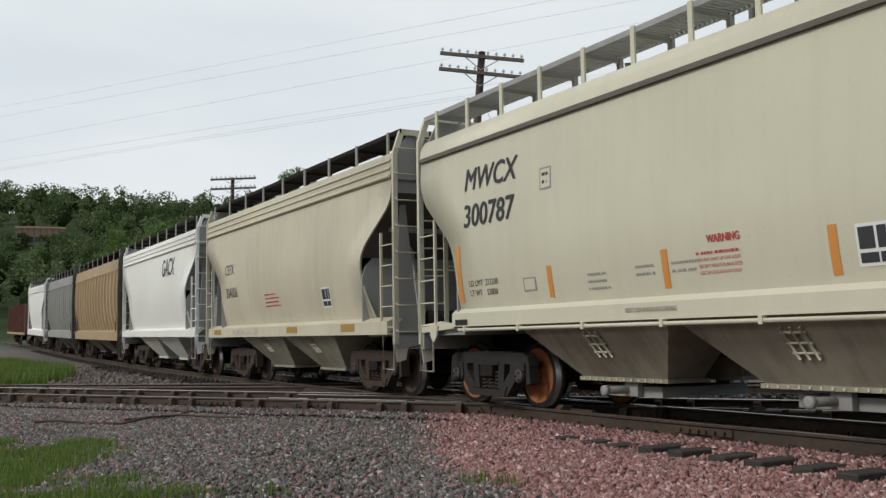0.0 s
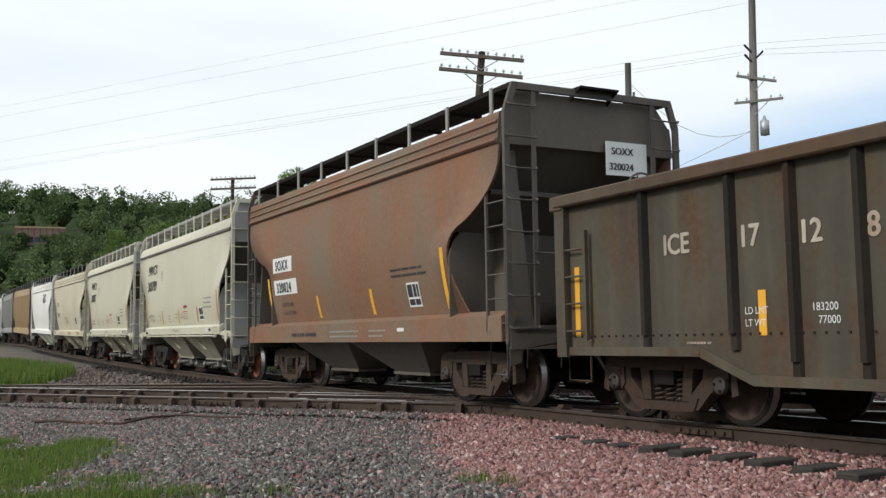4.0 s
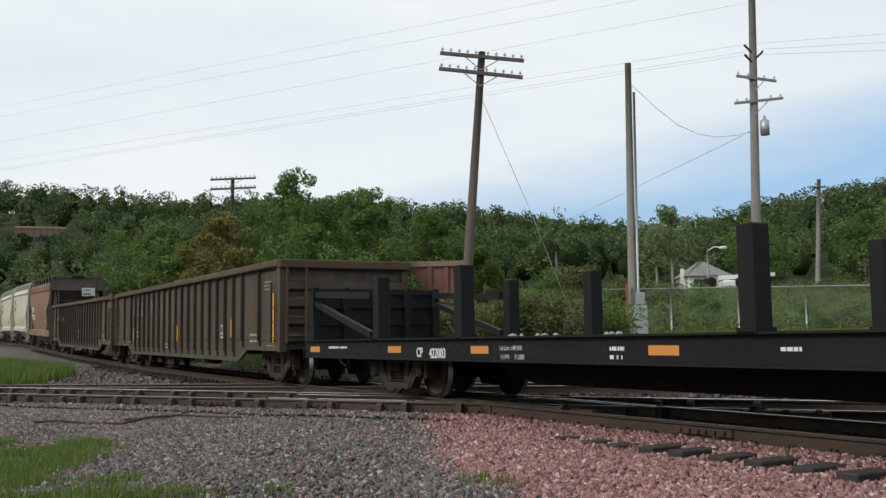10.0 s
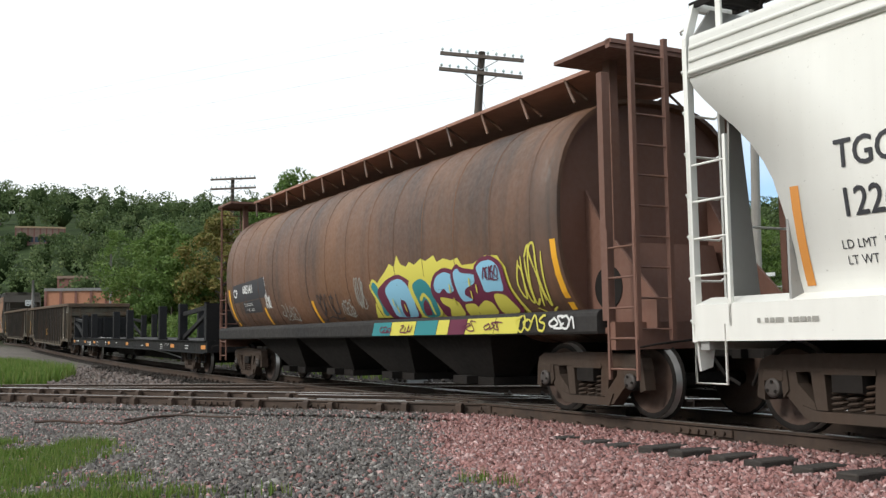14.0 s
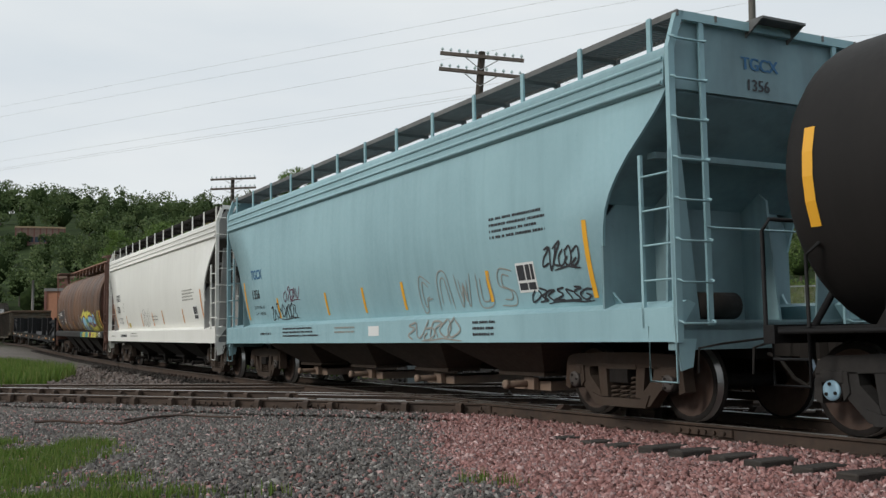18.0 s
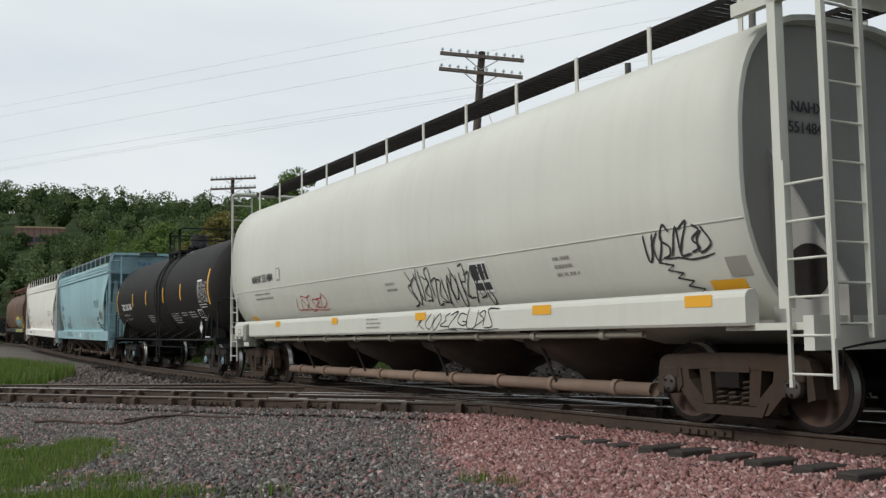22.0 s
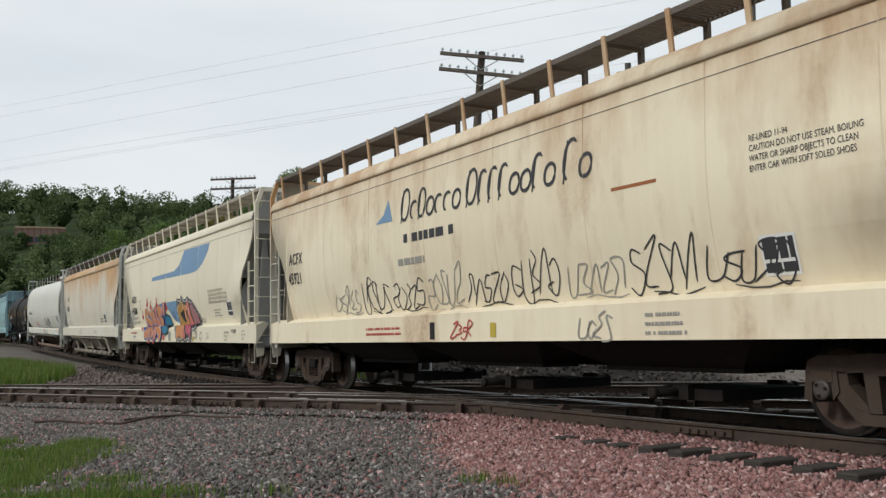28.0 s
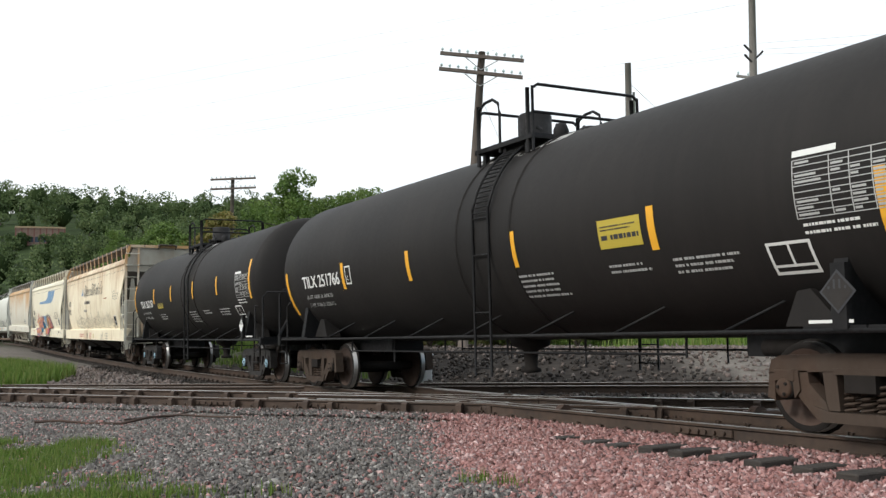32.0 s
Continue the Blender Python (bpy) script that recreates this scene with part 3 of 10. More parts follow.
def plate_mesh():
    """Tie plate with two spikes."""
    bm = bmesh.new()
    box(bm, -0.10, 0.10, -0.17, 0.17, 0.0, 0.018)
    for x, y in ((0.05, 0.085), (-0.05, -0.085), (-0.05, 0.13)):
        box(bm, x - 0.014, x + 0.014, y - 0.014, y + 0.014, 0.018, 0.05)
        box(bm, x - 0.022, x + 0.022, y - 0.03, y + 0.018, 0.045, 0.062)
    me = bpy.data.meshes.new("tie_plate")
    bm.to_mesh(me)
    bm.free()
    me.materials.append(M["rail"])
    return me


TIE, TIE_LONG, PLATE = tie_mesh(2.6), tie_mesh(3.6), plate_mesh()


def build_tracks():
    # the train's own line
    tr = empty("train_track", "brown rusted railway track curving away", "track", "tracks", "structure")
    ss = [-30 + i * 1.5 for i in range(100)]
    for lat in (0.755, -0.755):
        rail_along("rail", [track(s, lat) for s in ss], tr, "railtop" if lat > 0 else "railbright")
    for i in range(150):
        s = -9.02 + i * 0.52 + (0.05 * math.sin(i * 7.3) if i > 23 else 0.0)
        p = track(s, 0.0, -0.188)
        longer = s < 2.6
        h = math.degrees(heading(s)) + 1.5 * math.sin(i * 3.1)
        o = share("tie", TIE_LONG if longer else TIE, tr, pose(*(p + (Vector((-math.sin(heading(s)), math.cos(heading(s)), 0)) * (0.10 if longer else 0)) + Vector((0, 0, 0.026 if s < 0.95 else 0.0))), 0, 0, h))
        if i < 70:
            for lat in (0.755, -0.755):
                q = track(s, lat, -0.186)
                share("tie_plate", PLATE, tr, pose(*q, 0, 0, math.degrees(heading(s))))
    # the track that crosses it
    xr = empty("crossing_track", "rusted railway track crossing at an angle", "track", "tracks", "structure")
    yaw = math.degrees(math.atan2(XD.y, XD.x))
    for off, z in ((0.0, 0.0), (1.51, 0.03)):
        pts = [X0 + XD * k + XN * off + Vector((0, 0, z + 0.0)) for k in np.arange(-26, 40, 2.0)]
        rail_along("rail", pts, xr, "railtop" if off == 0 else "railbright")
    for i in range(96):
        k = -14 + i * 0.52 + 0.05 * math.sin(i * 5.7)
        p = X0 + XD * k + XN * 0.755 + Vector((0, 0, -0.165))
        share("tie", TIE, xr, pose(*p, 0, 0, yaw + 1.2 * math.sin(i * 2.3)))
        for off, z in ((0.0, 0.0), (1.51, 0.03)):
            share("tie_plate", PLATE, xr, pose(*(X0 + XD * k + XN * off + Vector((0, 0, -0.172 + z))), 0, 0, yaw))
    bm = bmesh.new()                               # braces and clips standing against the rails
    prism(bm, [(-0.06, -0.16), (0.06, -0.16), (0.05, -0.03), (0.02, 0.0), (-0.02, 0.0), (-0.05, -0.03)], "x", -0.05, 0.05)
    box(bm, -0.07, 0.07, -0.19, -0.13, 0.0, 0.03)
    brace_me = bpy.data.meshes.new("rail_brace")
    bm.to_mesh(brace_me)
    bm.free()
    brace_me.materials.append(M["rail"])
    for i in range(70):
        k = -10 + i * 0.52 + 0.05 * math.sin(i * 5.7)
        if math.sin(i * 4.1) > -0.6:
            for off, z in ((0.0, 0.0), (1.51, 0.03)):
                q = X0 + XD * k + XN * (off - 0.085) + Vector((0, 0, -0.02 + z + 0.012 * math.sin(i * 3.3)))
                share("rail_brace", brace_me, xr, pose(*q, 0, 0, yaw))
    # guard rails through the crossing
    for off in (0.22, 1.29):
        rail_along("guard_rail", [X0 + XD * k + XN * off + Vector((0, 0, 0.005)) for k in np.arange(-6.5, -1.2, 0.5)], xr, "railbright")
    for lat in (0.53, -0.53):
        rail_along("guard_rail", [track(s, lat, 0.005) for s in np.arange(3.5, 10.5, 0.5)], tr, "railtop")
    # a third line behind
    br = empty("back_track", "dark rusted railway track behind the crossing", "track", "tracks", "structure")
    B0, BD = Vector((1.34, 21.4, 0.0)), Vector((0.962, -0.274, 0))
    BN = Vector((0.274, 0.962, 0))
    byaw = math.degrees(math.atan2(BD.y, BD.x))
    for off in (0.0, 1.51):
        rail_along("rail", [B0 + BD * k + BN * off for k in np.arange(-16, 26, 2.0)], br, "railtop")
    for i in range(64):
        p = B0 + BD * (-12 + i * 0.54) + BN * 0.755 + Vector((0, 0, -0.175))
        share("tie", TIE, br, pose(*p, 0, 0, byaw + math.sin(i * 2.9)))


build_tracks()

# ---------------------------------------------------------------- woods


def leaf_cloud(centres, radii, count, size, g, squash=0.9):
    """Leaf quads scattered through clumps: arrays for fast()."""
    C = np.repeat(np.asarray(centres, float), count, axis=0)
    Rr = np.repeat(np.asarray(radii, float), count)
    n = len(C)
    d = g.normal(size=(n, 3))
    d /= np.linalg.norm(d, axis=1)[:, None]
    r = Rr * g.uniform(0.35, 1.0, n) ** 0.5
    P = C + d * r[:, None] * np.array([1, 1, squash])
    s = g.uniform(0.6, 1.3, n) * size
    u = g.normal(size=(n, 3)); u /= np.linalg.norm(u, axis=1)[:, None]
    nn = d * 0.6 + g.normal(size=(n, 3)) * 0.6 + np.array([0, 0, 0.35])
    v = np.cross(nn, u); v /= np.linalg.norm(v, axis=1)[:, None] + 1e-9
    u = np.cross(v, nn); u /= np.linalg.norm(u, axis=1)[:, None] + 1e-9
    a, b = u * s[:, None] * 0.5, v * s[:, None] * 0.36
    V = np.stack([P - a, P - a * 0.1 + b, P + a, P - a * 0.1 - b], 1).reshape(-1, 3)
    F = np.arange(n * 4).reshape(-1, 4)
    return V, F


def tree(name, label, x, y, height, spread, seed, mat="leaf", low=0.12, leaves=9000, leaf=0.17, z=None):
    g = np.random.default_rng(seed)
    rnd = random.Random(seed)
    z0 = ground_z(x, y) - 0.1 if z is None else z
    t = empty(name, label, "tree", "trees")
    t.location = (x, y, z0)
    bm = bmesh.new()
    lean = Vector((rnd.uniform(-0.3, 0.3), rnd.uniform(-0.3, 0.3), 0))
    trunk = [Vector((0, 0, 0)) + lean * f * f + Vector((0, 0, height * 0.8 * f)) for f in (0, 0.2, 0.45, 0.7, 1.0)]
    r0 = height * 0.022
    tube(bm, trunk, [r0, r0 * 0.8, r0 * 0.6, r0 * 0.4, r0 * 0.12], 8)
    tips = []
    for i in range(13):
        f = low + (0.78 - low) * i / 12
        a = i * 2.4 + rnd.uniform(-0.4, 0.4)
        b = Vector((0, 0, height * 0.8 * (f / 0.8) * 0.8)) + lean * f * f
        reach = spread * (0.55 + 0.45 * math.sin(math.pi * min(f * 1.15, 1))) * rnd.uniform(0.7, 1.05)
        e = b + Vector((math.cos(a) * reach, math.sin(a) * reach, height * rnd.uniform(0.05, 0.2)))
        tube(bm, [b, b.lerp(e, 0.5) + Vector((0, 0, 0.15)), e], [r0 * 0.35, r0 * 0.22, r0 * 0.08], 5)
        tips += [e, b.lerp(e, 0.6)]
    part("trunk", bm, M["bark"], t)
    cs, rs = [], []
    for e in tips:
        for _ in range(3):
            cs.append(e + Vector((rnd.gauss(0, 0.5), rnd.gauss(0, 0.5), rnd.gauss(0.1, 0.4))) * spread * 0.32)
            rs.append(rnd.uniform(0.16, 0.34) * spread)
    for i in range(16):
        a, rr = rnd.uniform(0, math.tau), rnd.uniform(0, 0.45) * spread
        cs.append(Vector((math.cos(a) * rr, math.sin(a) * rr, height * rnd.uniform(0.78, 0.97))) + lean)
        rs.append(rnd.uniform(0.12, 0.24) * spread)
    V, F = leaf_cloud(cs, rs, max(1, leaves // len(cs)), leaf, g)
    fast("crown", V, F, M[mat], t)
    return t


def bush(name, label, x, y, height, spread, seed, mat="leaf", leaves=2600, leaf=0.13):
    g = np.random.default_rng(seed)
    rnd = random.Random(seed)
    t = empty(name, label, "bush", "bushes")
    t.location = (x, y, ground_z(x, y) - 0.05)
    bm = bmesh.new()
    cs, rs = [], []
    for i in range(9):
        a = i * 2.4
        e = Vector((math.cos(a) * spread * rnd.uniform(0.2, 0.8), math.sin(a) * spread * rnd.uniform(0.2, 0.8), height * rnd.uniform(0.45, 0.9)))
        tube(bm, [(0, 0, 0), e * 0.5, e], [0.03, 0.02, 0.008], 4)
        cs += [e, e * 0.55]
        rs += [spread * rnd.uniform(0.25, 0.45), spread * rnd.uniform(0.3, 0.5)]
    part("stem", bm, M["bark"], t)
    V, F = leaf_cloud(cs, rs, leaves // len(cs), leaf, g, 0.8)
    V[:, 2] = np.abs(V[:, 2])
    fast("foliage", V, F, M[mat], t)
    return t


def px_dir(az):
    return math.sin(radians(az)), math.cos(radians(az))


def build_hill_woods():
    """The wooded slopes round the valley, as one mass of trees."""
    g = np.random.default_rng(11)
    cs, rs = [], []
    core = []
    tv, tf = [], []
    rnd = random.Random(6)
    for ring, r in enumerate((112, 124, 137, 151, 166, 182, 199, 217, 236, 256, 277, 300, 322)):
        n = int(60 * r * 1.05 / 57.3 / 4.7) + 2
        for i in range(n):
            az = -30 + 60 * (i + rnd.uniform(-0.4, 0.4)) / (n - 1)
            rr = r + rnd.uniform(-7, 7)
            x, y = rr * math.sin(radians(az)), rr * math.cos(radians(az))
            if ring < 1 and az > 9 or (train_side(x, y) > -7 and r < 135) :
                continue
            h = rnd.uniform(5.6, 9.0)
            z = ground_z(x, y)
            if -23.9 < az < -20.2 and rr < 206:            # the hillside building looks out over these
                h = min(h, 0.985 + rr * 0.1035 - z + 0.2)
                if h < 1.2:
                    continue
            sp = max(h, 4.0) * rnd.uniform(0.30, 0.42)
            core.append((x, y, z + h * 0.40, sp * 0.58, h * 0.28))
            for _ in range(9):
                a, q = rnd.uniform(0, math.tau), rnd.uniform(0, 1) ** 0.6 * sp
                cs.append((x + math.cos(a) * q, y + math.sin(a) * q, z + h * rnd.uniform(0.3, 0.92) - q * 0.25))
                rs.append(rnd.uniform(0.26, 0.46) * sp + 0.25)
            k = len(tv)
            tv += [(x - 0.2, y, z - 0.3), (x + 0.2, y, z - 0.3), (x, y, z + h * 0.7), (x, y - 0.2, z - 0.3)]
            tf += [(k, k + 1, k + 2), (k, k + 3, k + 2), (k + 1, k + 3, k + 2)]
    cs, rs = np.array(cs), np.array(rs)
    near = np.hypot(cs[:, 0], cs[:, 1]) < 178
    for name, pick, n, size in (("hill_woods", ~near, 42, 0.55), ("foothill_woods", near, 64, 0.40)):
        V, F = leaf_cloud(cs[pick], rs[pick], n, size, g)
        tagged(fast(name, V, F, M["leafdark"]), "dense green deciduous woods on the hills", "woods", kind="stuff")
    # dense inner foliage as an uneven many-sided core, dark for shade between leaves
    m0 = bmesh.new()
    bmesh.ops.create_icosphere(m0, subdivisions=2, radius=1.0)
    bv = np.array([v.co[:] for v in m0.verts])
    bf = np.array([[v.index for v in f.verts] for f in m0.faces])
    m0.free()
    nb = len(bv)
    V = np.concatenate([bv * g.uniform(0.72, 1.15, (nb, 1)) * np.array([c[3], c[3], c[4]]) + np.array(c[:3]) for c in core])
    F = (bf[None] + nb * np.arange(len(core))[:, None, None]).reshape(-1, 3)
    tagged(fast("inner_canopy", V, F, M["leafdeep"]), "inner foliage of the hill woods, coloured dark for shaded gaps", "woods", kind="stuff")
    raw("woodland_trunks", tv, tf, M["bark"])
    tagged(bpy.data.objects["woodland_trunks"], "bare trunks under the woodland canopy", "woods", kind="stuff")


build_hill_woods()
for i, (x, y, h, s, m) in enumerate([(-8.4, 58, 10.2, 3.3, "leaf"), (-5.0, 60, 9.2, 3.2, "leaf"), (-12.6, 57, 7.6, 2.3, "leafyellow"), (-4.0, 57, 8.3, 2.5, "leaf"), (-15.3, 60, 6.6, 2.4, "leaf"), (-0.6, 62, 8.0, 2.3, "leaf"), (-19.0, 66, 7.8, 3.0, "leaf"),
                                     (-10.8, 64, 8.9, 3.0, "leaf"), (-37.0, 131, 8.2, 3.2, "leaf"), (-6.6, 55, 6.6, 2.6, "leaf"), (-15.4, 57, 5.2, 1.9, "leaf"), (2.6, 66, 5.6, 2.2, "leaf"), (-44.0, 136, 8.5, 3.4, "leaf"), (-4.4, 54, 5.0, 1.7, "leaf"), (22.6, 100, 8.6, 3.4, "leafpale"), (36, 84, 7.5, 3.0, "leaf"), (32, 102, 7.6, 3.2, "leaf"), (42, 90, 8.5, 3.4, "leaf"), (46, 98, 9.0, 3.6, "leaf")]):
    tree("tree", "leafy green broadleaf tree" if m == "leaf" else "pale green broadleaf tree behind the white house" if m == "leafpale" else "yellowing broadleaf tree among green ones", x, y, h, s, 40 + i, m, low=0.05, leaves=17500 if i < 12 else 10000, leaf=0.165 if i < 12 else 0.23)
rb = random.Random(9)
for i in range(34):
    y = rb.uniform(37, 50)
    x = -6 + 18 * i / 33 + rb.uniform(-0.6, 0.6)
    if x > 7.5:
        x = rb.uniform(0.5, 7.0)
    x *= y / 44
    bush("bush", "overgrown green bush in tall weeds", x, y, rb.uniform(1.3, 2.3), rb.uniform(0.9, 1.6), 200 + i, ("leaf", "leafweed", "leafyellow", "leaf", "leafweed", "leaf")[i % 6], 1900, 0.12)
for i in range(26):
    x = 9.5 + i * 0.72 + rb.uniform(-0.4, 0.4)
    bush("bush", "tangled weedy bush beyond the fence", x * 1.02, rb.uniform(54.3, 57), rb.uniform(0.7, 1.5), rb.uniform(0.8, 1.3), 400 + i, ("leaf", "leafweed", "leaf")[i % 3], 1300, 0.12)
for i in range(22):
    bush("bush", "shrub on the rough slope below the woods", 9 + i * 1.5 + rb.uniform(-0.6, 0.6), rb.uniform(68, 84), rb.uniform(1.3, 2.6), rb.uniform(1.4, 2.2), 440 + i, ("leaf", "leafweed")[i % 2], 1300, 0.2) if not 6 < i < 20 else None
for i in range(18):
    x = 9 + i * 1.35 + rb.uniform(-0.5, 0.5)
    bush("bush", "low green bush beyond the fence", x * 1.1, rb.uniform(58, 66), rb.uniform(0.6, 1.1) if 4 < i < 15 else rb.uniform(1.2, 2.2), rb.uniform(1.1, 1.9), 300 + i, "leaf", 1500, 0.16)
for i in range(7):
    bush("bush", "leafy sapling growing beside the track", -11.4 - i * 0.72 + rb.uniform(-0.2, 0.2), 47 + i * 1.4, rb.uniform(1.5, 2.6), rb.uniform(0.8, 1.3), 340 + i, "leaf", 2000, 0.13)

def build_weeds():
    """Rough tall weeds over the field behind the tracks."""
    g = np.random.default_rng(77)
    for name, mat, seed in (("tall_weeds", "leafweed", 1), ("green_weeds", "leaf", 2)):
        cs, rs = [], []
        for x, y in zip(g.uniform(-6, 42, 5200), g.uniform(50, 86, 5200)):
            if not -0.06 * y < x < 0.5 * y or g.random() > 0.33 * (1.3 - y / 120) or (21 < x < 28.5 and y > 80):
                continue
            if noise.noise((x * 0.16, y * 0.16, seed)) < -0.08:
                continue
            cs.append((x, y, ground_z(x, y) + g.uniform(0.05, 0.42)))
            rs.append(g.uniform(0.4, 0.85))
        V, F = leaf_cloud(cs, rs, 60, 0.15, g, 0.75)
        tagged(fast(name, V, F, M[mat]), "rough tall weeds covering the field", "weeds", kind="stuff")


build_weeds()

# ---------------------------------------------------------------- grass


def grass(name, label, spots, high, seed, wide=0.009):
    """Tufts of bent blades, three-cornered."""
    g = np.random.default_rng(seed)
    P = np.asarray(spots, float)
    n = len(P)
    a = g.uniform(0, math.tau, n)
    h = g.uniform(0.45, 1.0, n) * high
    bend = g.uniform(0.1, 0.55, n) * h
    side = np.stack([np.cos(a + 1.57), np.sin(a + 1.57), np.zeros(n)], 1) * wide
    lean = np.stack([np.cos(a), np.sin(a), np.zeros(n)], 1) * bend[:, None]
    up = np.stack([np.zeros(n), np.zeros(n), h], 1)
    V = np.stack([P - side, P + side, P + lean * 0.45 + up * 0.62 + side * 0.6, P + lean + up, P + lean * 0.45 + up * 0.62 - side * 0.6], 1).reshape(-1, 3)
    i = 5 * np.arange(n)[:, None]
    F = np.concatenate([i + np.array([[0, 1, 2]]), i + np.array([[0, 2, 4]]), i + np.array([[4, 2, 3]])])
    return tagged(fast(name, V, F, M["grass"]), label, "grass", kind="stuff")


def build_grass():
    g = np.random.default_rng(21)
    spots = []
    for x, y in zip(g.uniform(-7.5, -1.4, 90000), g.uniform(7.0, 14.2, 90000)):
        if x < -0.47 * y - 0.3:
            continue
        lim = -2.1 - 0.50 * (y - 8.6) + 0.8 * noise.noise((x * 1.3, y * 1.3, 2))
        patchy = noise.noise((x * 1.1 + 4, y * 1.1, 5))
        if x > lim or y > 12.7 + 0.6 * noise.noise((x, 1, 1)) or g.random() > 0.75 * smooth((lim - x) / 0.9) * smooth((patchy + 0.32) / 0.4):
            continue
        spots.append((x, y, -0.235))
    for bx, by, bn in ((0.25, 8.65, 60), (0.5, 8.4, 30), (-1.4, 8.2, 25)):
        for a, b in zip(g.normal(bx, 0.07, bn), g.normal(by, 0.09, bn)):
            spots.append((a, b, -0.225))
    grass("grass_patch", "patchy fresh green grass in the gravel", spots, 0.14, 1, 0.0062)
    spots = []
    for x, y in zip(g.uniform(-26, -9.5, 110000), g.uniform(26.5, 46, 110000)):
        if x < -0.50 * y or train_side(x, y) < 2.6:
            continue
        if x > -0.455 * y + 3.3 - 0.2 * abs(36 - y) + 0.5 * noise.noise((x, y, 2)) or g.random() > 0.5:
            continue
        spots.append((x, y, ground_z(x, y) - 0.02))
    grass("tall_grass", "tall bright green grass between the tracks", spots, 0.58, 2, 0.016)
    spots = []
    for x, y in zip(g.uniform(-16, 30, 150000), g.uniform(24, 54, 150000)):
        b = behind(x, y)
        if b < (0.7 if x < -1.5 else 10.5) or abs(x) > 0.5 * y or g.random() > 0.32:
            continue
        if noise.noise((x * 0.25, y * 0.25, 9)) < -0.25:
            continue
        spots.append((x, y, ground_z(x, y) - 0.02))
    grass("field_grass", "rough green field grass behind the tracks", spots, 0.42, 3, 0.025)


build_grass()

# ---------------------------------------------------------------- poles and wires


def pole(name, label, foot, top, r0, r1, mat):
    t = empty(name, label, "utility pole", "utility poles")
    bm = bmesh.new()
    a, b = Vector(foot), Vector(top)
    tube(bm, [a.lerp(b, f) for f in (0, 0.3, 0.6, 1.0)], [r0, r0 * 0.7 + r1 * 0.3, r0 * 0.4 + r1 * 0.6, r1], 12)
    part("pole_shaft", bm, M[mat], t)
    return t


def crossarm(t, a, b, mat, pins, size=0.06, brace=0.0, shaft=None):
    bm = bmesh.new()
    a, b = Vector(a), Vector(b)
    d = (b - a).normalized()
    u = Vector((0, 0, 1))
    v = d.cross(u).normalized()
    u = v.cross(d)
    vs = [[bm.verts.new(p + u * i * size + v * j * size) for i, j in ((-1, -1), (1, -1), (1, 1), (-1, 1))] for p in (a, b)]
    for k in range(4):
        bm.faces.new((vs[0][k], vs[0][(k + 1) % 4], vs[1][(k + 1) % 4], vs[1][k]))
    bm.faces.new(vs[0])
    bm.faces.new(vs[1][::-1])
    bmesh.ops.recalc_face_normals(bm, faces=bm.faces)
    part("crossarm", bm, M[mat], t)
    for f in pins:
        p = a.lerp(b, f)
        bm = bmesh.new()
        lathe(bm, [(size, 0.018), (size + 0.06, 0.018), (size + 0.065, 0.05), (size + 0.10, 0.055), (size + 0.15, 0.035), (size + 0.17, 0.01)], "z", 8, None, p)
        part("insulator", bm, M["glass"], t)
    if shaft is not None:
        for k in (0.3, 0.7):
            bm = bmesh.new()
            tube(bm, [a.lerp(b, k) - u * size, Vector(shaft)], 0.018, 4)
            part("brace", bm, M["galv"], t)


PINS = [0.03, 0.13, 0.23, 0.33, 0.43, 0.57, 0.67, 0.77, 0.87, 0.97]
p1 = pole("telegraph_pole", "leaning dark timber telegraph pole with two crossarms", (0.62, 36, 0.4), (1.54, 36, 11.45), 0.19, 0.13, "pole")
crossarm(p1, (0.01, 35.85, 11.40), (3.06, 35.85, 11.06), "pole", PINS, 0.06, shaft=(1.48, 35.86, 10.75))
crossarm(p1, (-0.04, 35.85, 10.82), (3.0, 35.85, 10.44), "pole", PINS, 0.06, shaft=(1.44, 35.86, 10.15))
p2 = pole("telegraph_pole", "distant timber telegraph pole with two crossarms", (-14.3, 67, 1.0), (-14.08, 67, 12.1), 0.18, 0.12, "pole")
crossarm(p2, (-15.55, 66.85, 11.95), (-12.5, 66.85, 12.02), "pole", PINS, 0.06, shaft=(-14.06, 66.86, 11.6))
crossarm(p2, (-15.55, 66.85, 11.30), (-12.5, 66.85, 11.38), "pole", PINS, 0.06, shaft=(-14.06, 66.86, 10.95))
p3 = pole("service_pole", "silvered timber pole with a conduit and meter box", (8.22, 44, 0.4), (8.39, 44, 13.15), 0.2, 0.14, "polegrey")
bm = bmesh.new()
tube(bm, [(8.46, 43.85, 1.0), (8.58, 43.85, 11.8)], 0.055, 8)
part("conduit", bm, M["galv"], p3)
bm = bmesh.new()
box(bm, 8.18, 8.78, 43.4, 43.75, 1.05, 2.35, bevel=0.02)
box(bm, 8.28, 8.68, 43.38, 43.42, 2.36, 2.9, bevel=0.02)
part("meter_box", bm, M["galv"], p3, "grey steel meter box")
bm = bmesh.new()
box(bm, 7.92, 8.02, 43.6, 43.7, 1.0, 3.3)
part("marker_board", bm, M["wheelorange"], p3, "rust-red marker board")
p4 = pole("utility_pole", "tall silvered power pole with crossarms and a transformer", (13.98, 45, 0.5), (14.42, 45, 18.2), 0.24, 0.15, "polegrey")
crossarm(p4, (13.45, 44.8, 12.72), (15.25, 44.8, 12.45), "polegrey", [0.05, 0.3, 0.7, 0.95], 0.055, shaft=(14.25, 44.8, 12.0))
